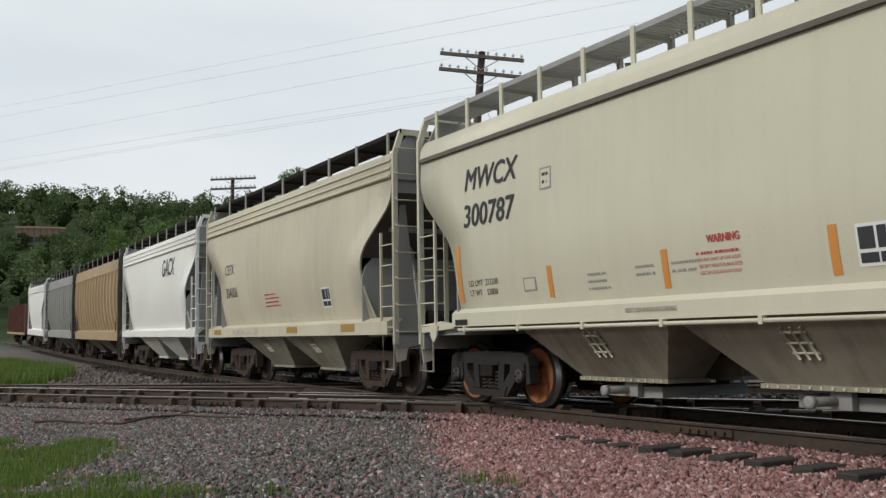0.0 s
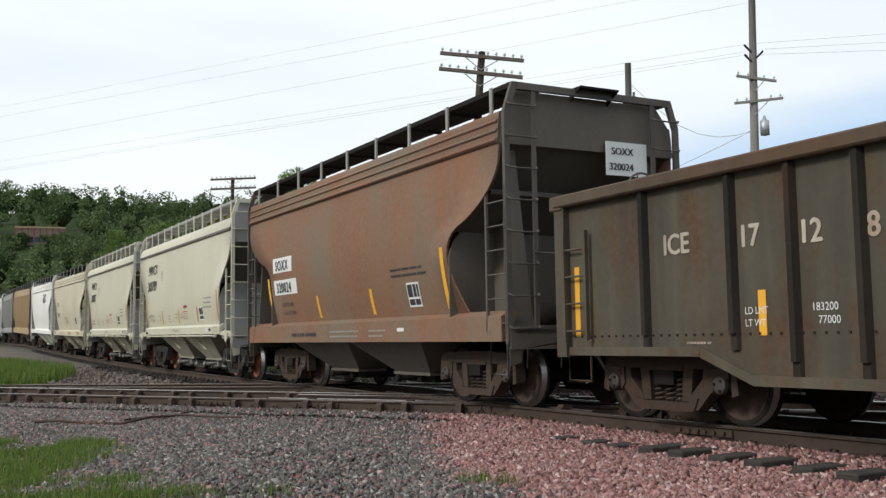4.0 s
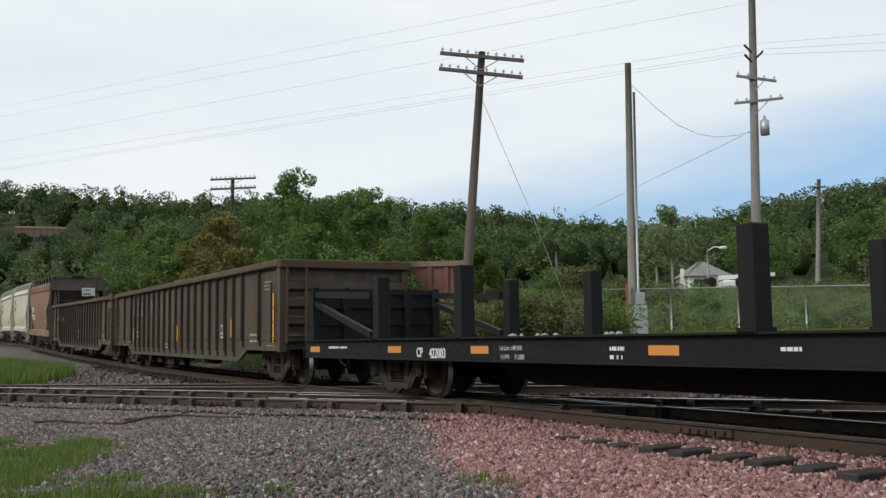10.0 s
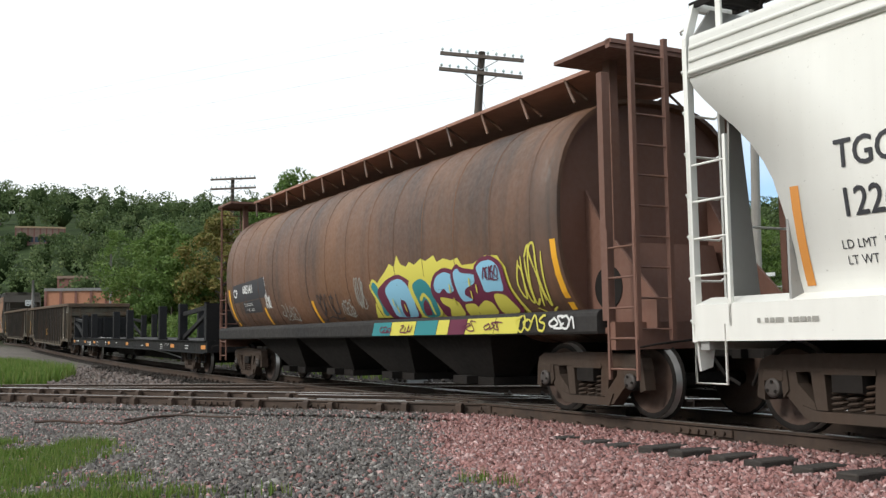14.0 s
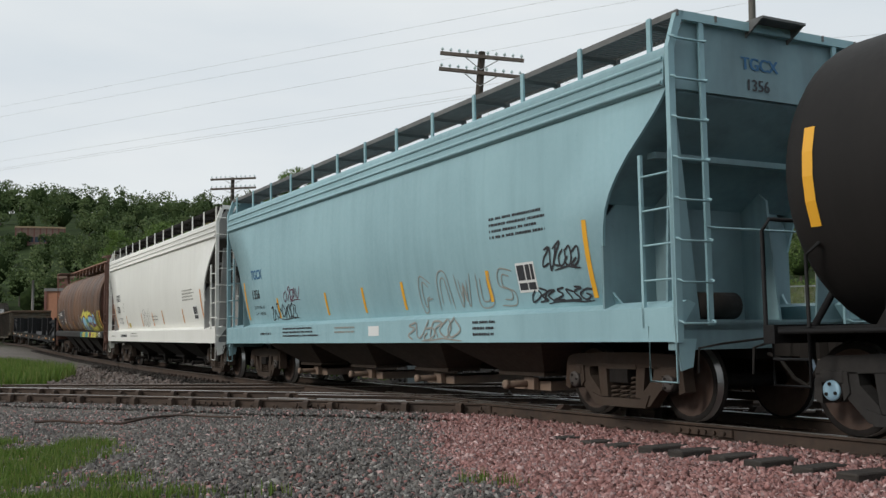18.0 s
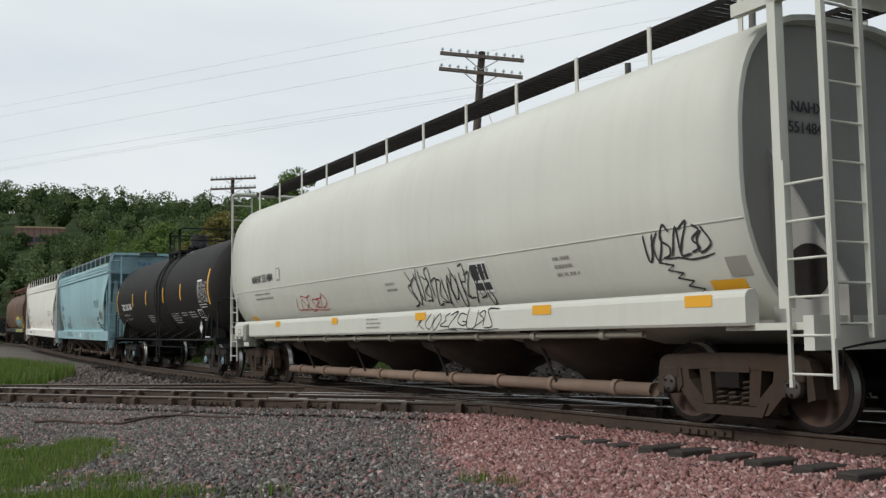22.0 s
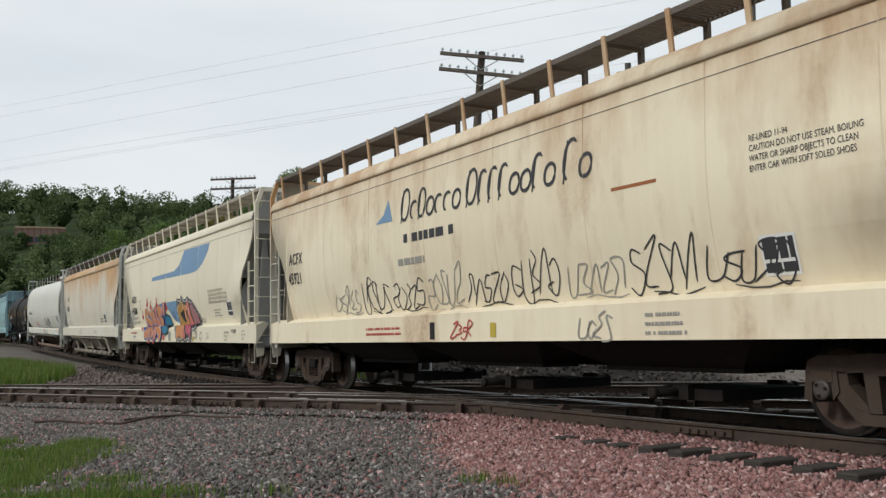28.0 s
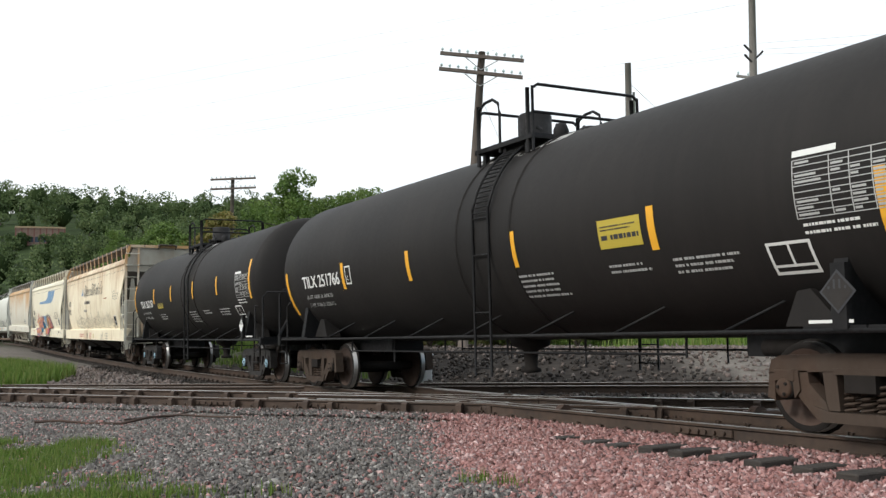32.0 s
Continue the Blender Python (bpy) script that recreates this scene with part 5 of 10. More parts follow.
def rect(car, name, u0, u1, z0, z1, surf, mat, lift=0.005, label="", lean=0.0):
    return patch(car, name, [(u0, z0), (u1, z0), (u1 + lean, z1), (u0 + lean, z1)], surf, mat, lift, label)


def text_bars(car, u, z, width, lines, surf, mat, step=0.085, high=0.04, seed=1):
    """Small print that cannot be read: broken bars."""
    rnd = random.Random(seed)
    V, F = [], []
    for k in range(lines):
        x, z1 = u, z - k * step
        end = u - width * rnd.uniform(0.72, 1.0)
        while x > end:
            w = rnd.uniform(0.5, 1.7) * high
            i = len(V)
            for uu, zz in ((x, z1), (max(x - w, end), z1), (max(x - w, end), z1 + high), (x, z1 + high)):
                zz = z1 + (zz - z1) * 0.78
                V.append((uu, surf(zz) + 0.006, zz))
            F.append((i, i + 1, i + 2, i + 3))
            x -= w + (rnd.uniform(0.2, 0.32) if rnd.random() < 0.8 else 0.9) * high
    return tagged(raw("small_print", V, F, mat, car), kind="stuff")


def data_box(car, u, z, surf, dark=None, size=0.36):
    """The lube and test stencil: a white-edged black plate of four cells."""
    dark = dark or M["letter"]
    s = size
    rect(car, "stencil_plate", u + s * 0.62, u - s * 0.62, z - s * 0.55, z + s * 0.55, surf, M["letterwhite"], 0.005)
    for a, b, c, d in ((0.54, 0.06, -0.1, 0.46), (-0.02, -0.30, -0.1, 0.46), (-0.36, -0.54, -0.1, 0.46), (0.54, 0.0, -0.46, -0.2), (-0.06, -0.54, -0.46, -0.2)):
        rect(car, "stencil_cell", u + s * a, u + s * b, z + s * c, z + s * d, surf, dark, 0.008)


RUNG = {}


def ladder(car, name, x, y, z0, z1, width, mat, along="y", rungs=None, r=0.014, step=0.36, bar=0.026):
    """Two stiles and round rungs; along: the way the rungs run."""
    bm = bmesh.new()
    d = (0, 1) if along == "y" else (1, 0)
    for k in (0, 1):
        cx, cy = x + d[0] * width * k, y + d[1] * width * k
        box(bm, cx - bar, cx + bar, cy - bar, cy + bar, z0, z1)
    ob = part(name, bm, mat, car)
    n = rungs or max(2, round((z1 - z0) / step))
    key = (along, round(width, 3), r, mat.name)
    for i in range(n):
        z = z0 + (z1 - z0) * (i + 0.35) / n
        if key not in RUNG:
            bm = bmesh.new()
            tube(bm, [(0, 0, 0), (d[0] * width, d[1] * width, 0)], r, 6)
            o = part("rung", bm, mat, ob)
            o.location = (x, y, z)
            RUNG[key] = o.data
        else:
            share("rung", RUNG[key], ob, pose(x, y, z))
    return ob


def body_surface(spec):
    """Half width of the side at a height: straight above the knee, tucked in below it."""
    w, knee, tuck, z0, ze, shoulder = spec["w"], spec["knee"], spec["tuck"], spec["sill_top"], spec["eave"], spec.get("shoulder", 0.04)

    def surf(z):
        if z < knee:
            f = min(max((knee - z) / max(knee - z0, 0.01), 0.0), 1.15)
            return w - tuck * f * f
        f = min(max((z - knee) / max(ze - knee, 0.01), 0.0), 1.1)
        return w - shoulder * f * f
    return surf


def rounded(edge):
    """Cut the corners of an outline twice, so that the side sheet's end runs in a curve."""
    for _ in range(2):
        out = [edge[0]]
        for (a, b), (c, d) in zip(edge, edge[1:]):
            out += [(a * 0.75 + c * 0.25, b * 0.75 + d * 0.25), (a * 0.25 + c * 0.75, b * 0.25 + d * 0.75)]
        edge = out + [edge[-1]]
    return edge


def hopper(name, label, front, rear, spec, group="covered hopper cars"):
    """A covered hopper: side sheets, roof, slope-sheet ends, sills, outlet bays, ladders, running boards."""
    car = empty(name, label, "hopper car", group)
    surf = body_surface(spec)
    half, edge = spec["half"], rounded(spec["edge"])   # edge: (z, x) of the side sheet's end, from the sill up
    zs, ze, zr = spec["sill_top"], spec["eave"], spec["roof_edge"]
    mat, trim = M[spec["mat"]], M[spec.get("trim", spec["mat"])]
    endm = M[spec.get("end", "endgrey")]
    top = edge[-1][1]
    ez, ex = [e[0] for e in edge], [e[1] for e in edge]

    def reach(z):
        return float(np.interp(z, ez, ex))
    zrows = sorted(set([zs + (ze - zs) * i / 14 for i in range(15)] + [z for z in ez if zs < z < ze]))
    ribs = spec.get("ribs", 0)
    for k in (1, -1):
        V, F = [], []
        nx = 12
        for layer in (0.0, -0.035):
            for z in zrows:
                for i in range(nx + 1):
                    x = reach(z) * (2 * i / nx - 1)
                    V.append((x, k * (surf(z) + layer), z))
        nr = len(zrows)
        base = nr * (nx + 1)
        for layer in (0, 1):
            for r in range(nr - 1):
                for i in range(nx):
                    a = layer * base + r * (nx + 1) + i
                    q = (a, a + 1, a + nx + 2, a + nx + 1)
                    F.append(q if (layer == 0) == (k == -1) else q[::-1])
        for r in range(nr - 1):
            for i in (0, nx):
                a = r * (nx + 1) + i
                F.append((a, a + nx + 1, a + nx + 1 + base, a + base))
        sheet = raw("side_sheet", V, F, mat, car, smooth=True)
        for p in list(sheet.data.polygons)[2 * (nr - 1) * nx:]:
            p.use_smooth = False
        for i in range(spec.get("seams", 0)):
            x = -top + 2 * top * (i + 0.5) / spec["seams"]
            zl = [q for q in zrows if reach(q) >= abs(x) and q >= zs]
            if len(zl) > 1:
                bm = bmesh.new()
                tube(bm, [(x, k * (surf(q) + 0.001), q) for q in zl], 0.009, 4)
                part("weld_seam", bm, mat, car)
        for i in range(ribs):
            x = -top + 2 * top * (i + 0.5) / ribs
            lo = next((z for z in zrows if reach(z) >= abs(x)), ze)
            bm = bmesh.new()
            for z, z2 in zip([q for q in zrows if q >= lo][:-1], [q for q in zrows if q >= lo][1:]):
                a, b = k * surf(z), k * surf(z2)
                vs = [bm.verts.new(p) for p in ((x - 0.06, a, z), (x + 0.06, a, z), (x + 0.06, b, z2), (x - 0.06, b, z2), (x - 0.04, a + k * 0.07, z), (x + 0.04, a + k * 0.07, z), (x + 0.04, b + k * 0.07, z2), (x - 0.04, b + k * 0.07, z2))]
                for f in ((4, 5, 6, 7), (0, 4, 7, 3), (1, 2, 6, 5)):
                    bm.faces.new([vs[j] for j in f])
            part("rib", bm, mat, car)
    # roof: fascia, rounded shoulder, shallow crown
    we = surf(ze)
    crown = spec["crown"]
    arc = [(we + 0.03, ze - 0.03), (we + 0.035, ze + 0.02), (we + 0.02, ze + 0.06)]
    ys = spec.get("shelf", 1.50)
    for f in (0.3, 0.6, 0.85, 1.0):
        arc.append((we + 0.02 + (ys - we - 0.02) * f ** 2, ze + 0.06 + (zr - 0.03 - ze - 0.06) * f))
    arc += [(ys - 0.10, zr), (0.95, zr + (crown - zr) * 0.35), (0.45, crown - 0.03), (0.0, crown)]
    prof = [(y, z) for y, z in arc] + [(-y, z) for y, z in reversed(arc[:-1])]
    bm = bmesh.new()
    lo = [bm.verts.new((-top, y, z)) for y, z in prof]
    hi = [bm.verts.new((top, y, z)) for y, z in prof]
    for i in range(len(prof) - 1):
        f = bm.faces.new((lo[i], hi[i], hi[i + 1], lo[i + 1]))
        f.smooth = True
    bm.faces.new(list(reversed(lo))).material_index = 1
    bm.faces.new(hi).material_index = 1
    bm.faces.new((lo[0], lo[-1], hi[-1], hi[0]))
    part("roof", bm, [M[spec.get("roof", spec["mat"])], endm], car)
    for j in range(spec.get("beads", 0)):
        z = ze + 0.135 * j + 0.01
        yb = float(np.interp(z, [q[1] for q in arc[:7]], [q[0] for q in arc[:7]]))
        for k in (1, -1):
            bm = bmesh.new()
            tube(bm, [(-top + 0.02, k * yb, z), (top - 0.02, k * yb, z)], 0.026, 6)
            part("bead", bm, trim, car)
    if spec.get("lap"):
        for k in (1, -1):
            bm = bmesh.new()
            z = spec["lap"]
            prism(bm, [(k * (surf(z) - 0.01), z - 0.004), (k * (surf(z) + 0.006), z - 0.004), (k * (surf(z) + 0.002), z + 0.005)], "x", -top + 0.05, top - 0.05)
            part("lap_seam", bm, M["endbrown"], car)
    elif not spec.get("beads", 0):
        for k in (1, -1):
            bm = bmesh.new()
            box(bm, -top, top, min(k * we, k * (we + 0.05)), max(k * we, k * (we + 0.05)), ze - 0.05, ze + 0.01)
            part("eave_angle", bm, M[spec.get("eave_mat", spec["mat"])], car)
    # ends: upright sheet, then the slope sheet running in under the body
    zc = spec.get("slope_top", edge[-1][0] - 0.02)
    zc = min([e[0] for e in edge if abs(e[1] - top) < 1e-6])
    for k in (1, -1):
        bm = bmesh.new()
        zw, xw = zs + (zc - zs) * 0.52, min(ex) + 0.04
        rows = [(top - 0.03, ze + 0.02), (top - 0.03, zc), (xw, zw)]
        rings = []
        for x, z in rows:
            y = surf(z) - 0.03
            rings.append([bm.verts.new((k * x, y, z)), bm.verts.new((k * x, -y, z))])
        for p, q in zip(rings, rings[1:]):
            bm.faces.new((p[0], p[1], q[1], q[0]))
        # the slope sheet's shade is put in as a darker face colour
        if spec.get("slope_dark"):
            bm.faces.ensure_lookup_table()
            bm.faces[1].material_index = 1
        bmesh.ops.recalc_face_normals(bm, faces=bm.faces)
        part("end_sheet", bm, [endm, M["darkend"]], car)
        bm = bmesh.new()                          # upright web plate across the car, its top corners rounded
        yw = surf(zw) - 0.05
        prism(bm, [(-yw, 1.13), (-yw, zw - 0.35), (-yw + 0.06, zw - 0.15), (-yw + 0.2, zw), (yw - 0.2, zw), (yw - 0.06, zw - 0.15), (yw, zw - 0.35), (yw, 1.13)], "x", *sorted((k * xw, k * (xw - 0.03))))
        part("end_web", bm, endm, car)
        if not spec.get("plain_end"):
            for y in (-0.72, 0.72):                  # gussets from the web down to the platform
                bm = bmesh.new()
                prism(bm, [(k * xw, 1.14), (k * xw, zw), (k * (xw + 0.3), zw + 0.2), (k * (xw + 0.42), zw + 0.1), (k * (half - 1.25), 1.14)], "y", y - 0.02, y + 0.02)
                part("gusset", bm, endm, car)
            bm = bmesh.new()
            zm = (zw + zc) / 2
            xm = (xw + top) / 2
            box(bm, *sorted((k * (xm - 0.02), k * (xm + 0.12))), -1.3, 1.3, zm - 0.10, zm - 0.03)
            part("cross_angle", bm, endm, car)
        bm = bmesh.new()
        box(bm, min(k * (half - 0.62), k * (half - 1.9)), max(k * (half - 0.62), k * (half - 1.9)), -1.45, 1.45, 1.05, 1.13)
        box(bm, min(k * (half - 0.62), k * (half - 0.74)), max(k * (half - 0.62), k * (half - 0.74)), -1.52, 1.52, 0.84, 1.16)
        part("end_platform", bm, endm, car)
        bm = bmesh.new()                          # brake cylinder or reservoir on the platform
        lathe(bm, [(-0.3, 0.02), (-0.29, 0.16), (0.29, 0.16), (0.3, 0.02)], "y", 16, None, (k * (half - 1.35), 0.25, 1.34))
        part("air_reservoir", bm, M["under"], car)
    # side sills
    sx, zb = spec["sill_half"], spec["sill_bottom"]
    for k in (1, -1):
        bm = bmesh.new()
        y1 = spec["w"] - spec.get("sill_in", 0.02)
        ya = surf(zs) - 0.02
        prism(bm, [(k * ya, zs + 0.02), (k * y1, zs - 0.06), (k * y1, zb), (k * (y1 - 0.16), zb), (k * (y1 - 0.16), zb + 0.03), (k * (y1 - 0.03), zb + 0.03), (k * (ya - 0.1), zs - 0.02)], "x", -sx, sx)
        part("side_sill", bm, trim, car)
        if spec.get("end_sill", 0):
            for e in (1, -1):
                bm = bmesh.new()
                x0, x1 = sx - 0.05, half - 0.64
                prism(bm, [(e * x0, zb - 0.02), (e * x1, zb - 0.08), (e * x1, zb + 0.04), (e * (x0 + 0.45), zb + 0.09), (e * x0, zb + 0.03)], "y", *sorted((k * (y1 - 0.10), k * (y1 - 0.02))))
                prism(bm, [(e * (x0 + 0.50), zb + 0.03), (e * (x0 + 0.78), zb + 0.03), (e * (x0 + 0.72), zb - 0.16), (e * (x0 + 0.64), zb - 0.22), (e * (x0 + 0.56), zb - 0.16)], "y", *sorted((k * (y1 - 0.02), k * (y1 + 0.005))))
                part("jacking_bracket", bm, trim, car)
        if spec.get("sill_pipe"):
            bm = bmesh.new()
            tube(bm, [(-sx + 0.35, k * (y1 + 0.0), zb - 0.05), (sx - 0.2, k * (y1 + 0.0), zb - 0.05)], 0.026, 6)
            for i in range(7):
                x = -sx + 0.4 + i * (2 * sx - 0.8) / 6
                box(bm, x - 0.025, x + 0.025, k * y1 - 0.035, k * y1 + 0.035, zb - 0.085, zb)
            part("sill_pipe", bm, trim, car)
    # centre sill and outlet bays
    bm = bmesh.new()
    box(bm, -half + 0.7, half - 0.7, -0.28, 0.28, 0.72, 1.08)
    part("centre_sill", bm, M["under"], car)
    bays, bm_mat = spec["bays"], M[spec.get("bay", "under")]
    span = spec.get("bay_span", 2 * (half - 3.2))
    w = span / bays
    for i in range(bays):
        cx = -span / 2 + w * (i + 0.5)
        for k in (1, -1):
            bm = bmesh.new()
            topz, lowz = zb + 0.04, spec.get("bay_low", 0.42)
            a, b = w * 0.5, w * spec.get("bay_neck", 0.22)
            yo, yi = spec["w"] - 0.10, 0.30
            yl = spec["w"] - spec.get("bay_in", 0.72)
            t = [bm.verts.new(p) for p in ((cx - a, k * yi, topz), (cx + a, k * yi, topz), (cx + a, k * yo, topz), (cx - a, k * yo, topz))]
            l = [bm.verts.new(p) for p in ((cx - b, k * yi, lowz), (cx + b, k * yi, lowz), (cx + b, k * yl, lowz), (cx - b, k * yl, lowz))]
            fs = [bm.faces.new(t), bm.faces.new(l)] + [bm.faces.new((t[j], t[(j + 1) % 4], l[(j + 1) % 4], l[j])) for j in range(4)]
            bmesh.ops.recalc_face_normals(bm, faces=fs)
            bay = part("outlet_bay", bm, bm_mat, car)
            bm = bmesh.new()
            box(bm, cx - b - 0.04, cx + b + 0.04, *sorted((k * (yi - 0.02), k * (yl + 0.03))), lowz - 0.05, lowz)
            part("outlet_flange", bm, bm_mat, bay)
        if spec.get("vibrator"):
            for k in (1, -1):
                bm = bmesh.new()
                fy = lambda q: yl + (yo - yl) * (q - lowz) / (topz - lowz) + 0.03
                for q in (0.80, 0.90, 1.0):
                    tube(bm, [(cx - 0.16, k * fy(q), q), (cx + 0.16, k * fy(q), q)], 0.014, 5)
                for x in (-0.12, 0.0, 0.12):
                    tube(bm, [(cx + x, k * fy(0.74), 0.74), (cx + x, k * fy(1.05), 1.05)], 0.016, 5)
                tagged(part("vibrator_bracket", bm, trim, car), kind="stuff")
                bm = bmesh.new()
                for i2 in range(12):
                    x = cx - b + 2 * b * (i2 + 0.5) / 12
                    box(bm, x - 0.012, x + 0.012, *sorted((k * (yl + 0.03), k * (yl + 0.045))), lowz - 0.04, lowz - 0.01)
                tagged(part("flange_bolts", bm, trim, car), kind="stuff")
        bm = bmesh.new()
        g = w * 0.17
        box(bm, cx - g, cx + g, -0.7, 0.7, 0.24, 0.37)
        for k in (1, -1):
            lathe(bm, [(-0.02, 0.03), (0.0, 0.048), (0.40, 0.048), (0.41, 0.03)], "y", 12, None, (cx, k * 0.95 - 0.20, 0.33))
            lathe(bm, [(-0.02, 0.03), (0.0, 0.066), (0.05, 0.066), (0.06, 0.03)], "y", 12, None, (cx, k * 1.14 - 0.02, 0.33))
            box(bm, cx - 0.20, cx + 0.05, *sorted((k * 0.72, k * 0.80)), 0.25, 0.42)
        part("outlet_gate", bm, M[spec.get("gate", "under")], car)
    # running boards and their posts
    zt = spec["board"]
    for k in (1, -1):
        bm = bmesh.new()
        y0, y1 = 0.84, 1.40
        box(bm, -top - 0.1, top + 0.1, *sorted((k * y1, k * (y1 + 0.03))), zt - 0.05, zt + 0.02)
        box(bm, -top - 0.1, top + 0.1, *sorted((k * y0, k * (y0 + 0.03))), zt - 0.05, zt + 0.02)
        n = int(2 * top / 0.075)
        for i in range(n):
            x = -top + 2 * top * i / n
            box(bm, x, x + 0.04, *sorted((k * y0, k * y1)), zt - 0.02, zt + 0.012)
        part("running_board", bm, M[spec.get("board_mat", "grate")], car)
        count = spec.get("posts", 9)
        bm0 = bm1 = None
        yf = spec.get("foot", y1 + 0.03)
        for i in range(count):
            x = -top + 0.35 + (2 * top - 0.7) * i / (count - 1)
            if bm0 is None:
                bm = bmesh.new()
                prism(bm, [(k * (yf - 0.005), zr - 0.16), (k * (yf + 0.025), zr - 0.16), (k * (y1 + 0.055), zt + 0.03), (k * (y1 + 0.03), zt + 0.03)], "x", -0.036, 0.036)
                o = part("board_post", bm, M[spec.get("post_mat", spec.get("trim", spec["mat"]))], car)
                o.location.x, bm0 = x, o.data
                bm = bmesh.new()
                box(bm, -0.025, 0.025, *sorted((k * y0, k * (y1 + 0.03))), zt - 0.10, zt - 0.05)
                box(bm, -0.04, 0.04, *sorted((k * y0, k * (y0 + 0.05))), zr, zt - 0.05)
                o = part("board_bracket", bm, M[spec.get("board_mat", "grate")], car)
                o.location.x, bm1 = x, o.data
            else:
                share("board_post", bm0, car, pose(x, 0, 0))
                share("board_bracket", bm1, car, pose(x, 0, 0))
    for k in (1, -1):                             # small crossover platform at the ridge of each end
        bm = bmesh.new()
        box(bm, *sorted((k * (top - 0.08), k * (top + 0.30))), -0.34, 0.34, zt + 0.015, zt + 0.045)
        for y in (-0.33, 0.33):
            prism(bm, [(k * (top + 0.02), zt + 0.02), (k * (top + 0.28), zt + 0.02), (k * (top + 0.02), zt - 0.14)], "y", y - 0.012, y + 0.012)
        part("crossover_platform", bm, M[spec.get("board_mat", "grate")], car)
    bm = bmesh.new()                              # trough hatch along the ridge
    box(bm, -top + 0.6, top - 0.6, -0.38, 0.38, crown - 0.05, crown + 0.13, bevel=0.04)
    n = int(top * 1.2)
    for i in range(n):
        x = -top + 1 + (2 * top - 2) * i / max(n - 1, 1)
        box(bm, x - 0.03, x + 0.03, -0.44, 0.44, crown + 0.05, crown + 0.17)
    part("trough_hatch", bm, M[spec.get("roof", spec["mat"])], car)
    # end frames: posts that bend in over the eaves to a beam at the running boards, with rungs; short ladders on the sides
    lm = M[spec.get("ladder", spec.get("trim", spec["mat"]))]
    lx, yw = max(half - 0.66, top + 0.06), spec["w"] - 0.02
    zk = zt - 0.40
    for e in (1, -1):
        xs = sorted((e * (lx - 0.035), e * (lx + 0.03)))
        bm = bmesh.new()
        box(bm, *xs, -1.36, 1.36, zt - 0.08, zt + 0.02)
        part("end_beam", bm, lm, car)
        bm = bmesh.new()                              # flat end of the roof, up to the beam
        prism(bm, [(-we + 0.02, ze - 0.04), (-ys + 0.03, zr - 0.04), (-1.24, zt - 0.06), (1.24, zt - 0.06), (ys - 0.03, zr - 0.04), (we - 0.02, ze - 0.04)], "x", *sorted((e * (top - 0.02), e * (top + 0.012))))
        part("end_cap", bm, endm, car)
        bm = bmesh.new()
        tube(bm, [(e * lx, 1.1, 2.18), (e * (lx + 0.05), 1.0, 2.16), (e * (lx + 0.05), -1.0, 2.16), (e * lx, -1.1, 2.18)], 0.014, 6)
        part("cross_grab", bm, lm, car)
        for k in (1, -1):
            bm = bmesh.new()
            prism(bm, [(k * (yw - 0.085), 0.92), (k * yw, 0.92), (k * yw, zk), (k * 1.42, zt + 0.02), (k * 1.32, zt + 0.02), (k * (yw - 0.085), zk - 0.03)], "x", *xs)
            lad = part("end_ladder", bm, lm, car)
            bm = bmesh.new()
            box(bm, *sorted((e * (lx - 0.01), e * (lx + 0.02))), *sorted((k * (yw - 0.53), k * (yw - 0.46))), 1.10, zt - 0.05)
            part("inner_stile", bm, lm, lad)
            n = 8
            for i in range(n):
                z = 1.12 + (zt - 0.32 - 1.12) * i / (n - 1)
                key = ("staple", e, k, round(yw, 3), lm.name)
                if key not in RUNG:
                    bm = bmesh.new()
                    tube(bm, [(e * (lx + 0.02), k * (yw - 0.03), 0.035), (e * (lx + 0.075), k * (yw - 0.03), 0.02), (e * (lx + 0.085), k * (yw - 0.05), 0.0), (e * (lx + 0.085), k * (yw - 0.48), 0.0), (e * (lx + 0.075), k * (yw - 0.50), 0.02), (e * (lx + 0.02), k * (yw - 0.50), 0.035)], 0.0135, 6)
                    RUNG[key] = (part("rung", bm, lm, lad), lx)
                    RUNG[key][0].location.z = z
                else:
                    share("rung", RUNG[key][0].data, lad, pose(e * (lx - RUNG[key][1]), 0, z))
            if not spec.get("plain_end"):             # tapered plate from the sill up to the slope sheet, behind the ladder
                bm = bmesh.new()
                prism(bm, [(k * 0.92, 1.13), (k * 1.40, 1.13), (k * 1.27, zc - 0.1), (k * 1.18, zc - 0.1)], "x", *sorted((e * (lx - 0.34), e * (lx - 0.31))))
                part("corner_gusset", bm, endm, car)
            ladder(car, "side_ladder", e * lx - (0 if e < 0 else 0.52), k * (spec["w"] - 0.04), 1.08, zc - 0.65, 0.52, lm, "x", r=0.013, bar=0.02)
            bm = bmesh.new()
            xa, xb = e * lx, e * (lx - 0.44)
            yy = k * (spec["w"] - 0.03)
            tube(bm, [(xa, yy, 1.1), (xa, yy, 0.50), (xb, yy, 0.50), (xb, yy, 1.1)], 0.016, 6)
            part("sill_step", bm, lm, car)
            bm = bmesh.new()                          # tapered bracket below the corner
            prism(bm, [(k * (yw - 0.02), 0.96), (k * (yw - 0.28), 0.96), (k * (yw - 0.22), 0.66), (k * (yw - 0.06), 0.62)], "x", *sorted((e * (lx - 0.02), e * (lx + 0.01))))
            part("corner_bracket", bm, lm, car)
    couplers(car, half, M["under"])
    bm = bmesh.new()
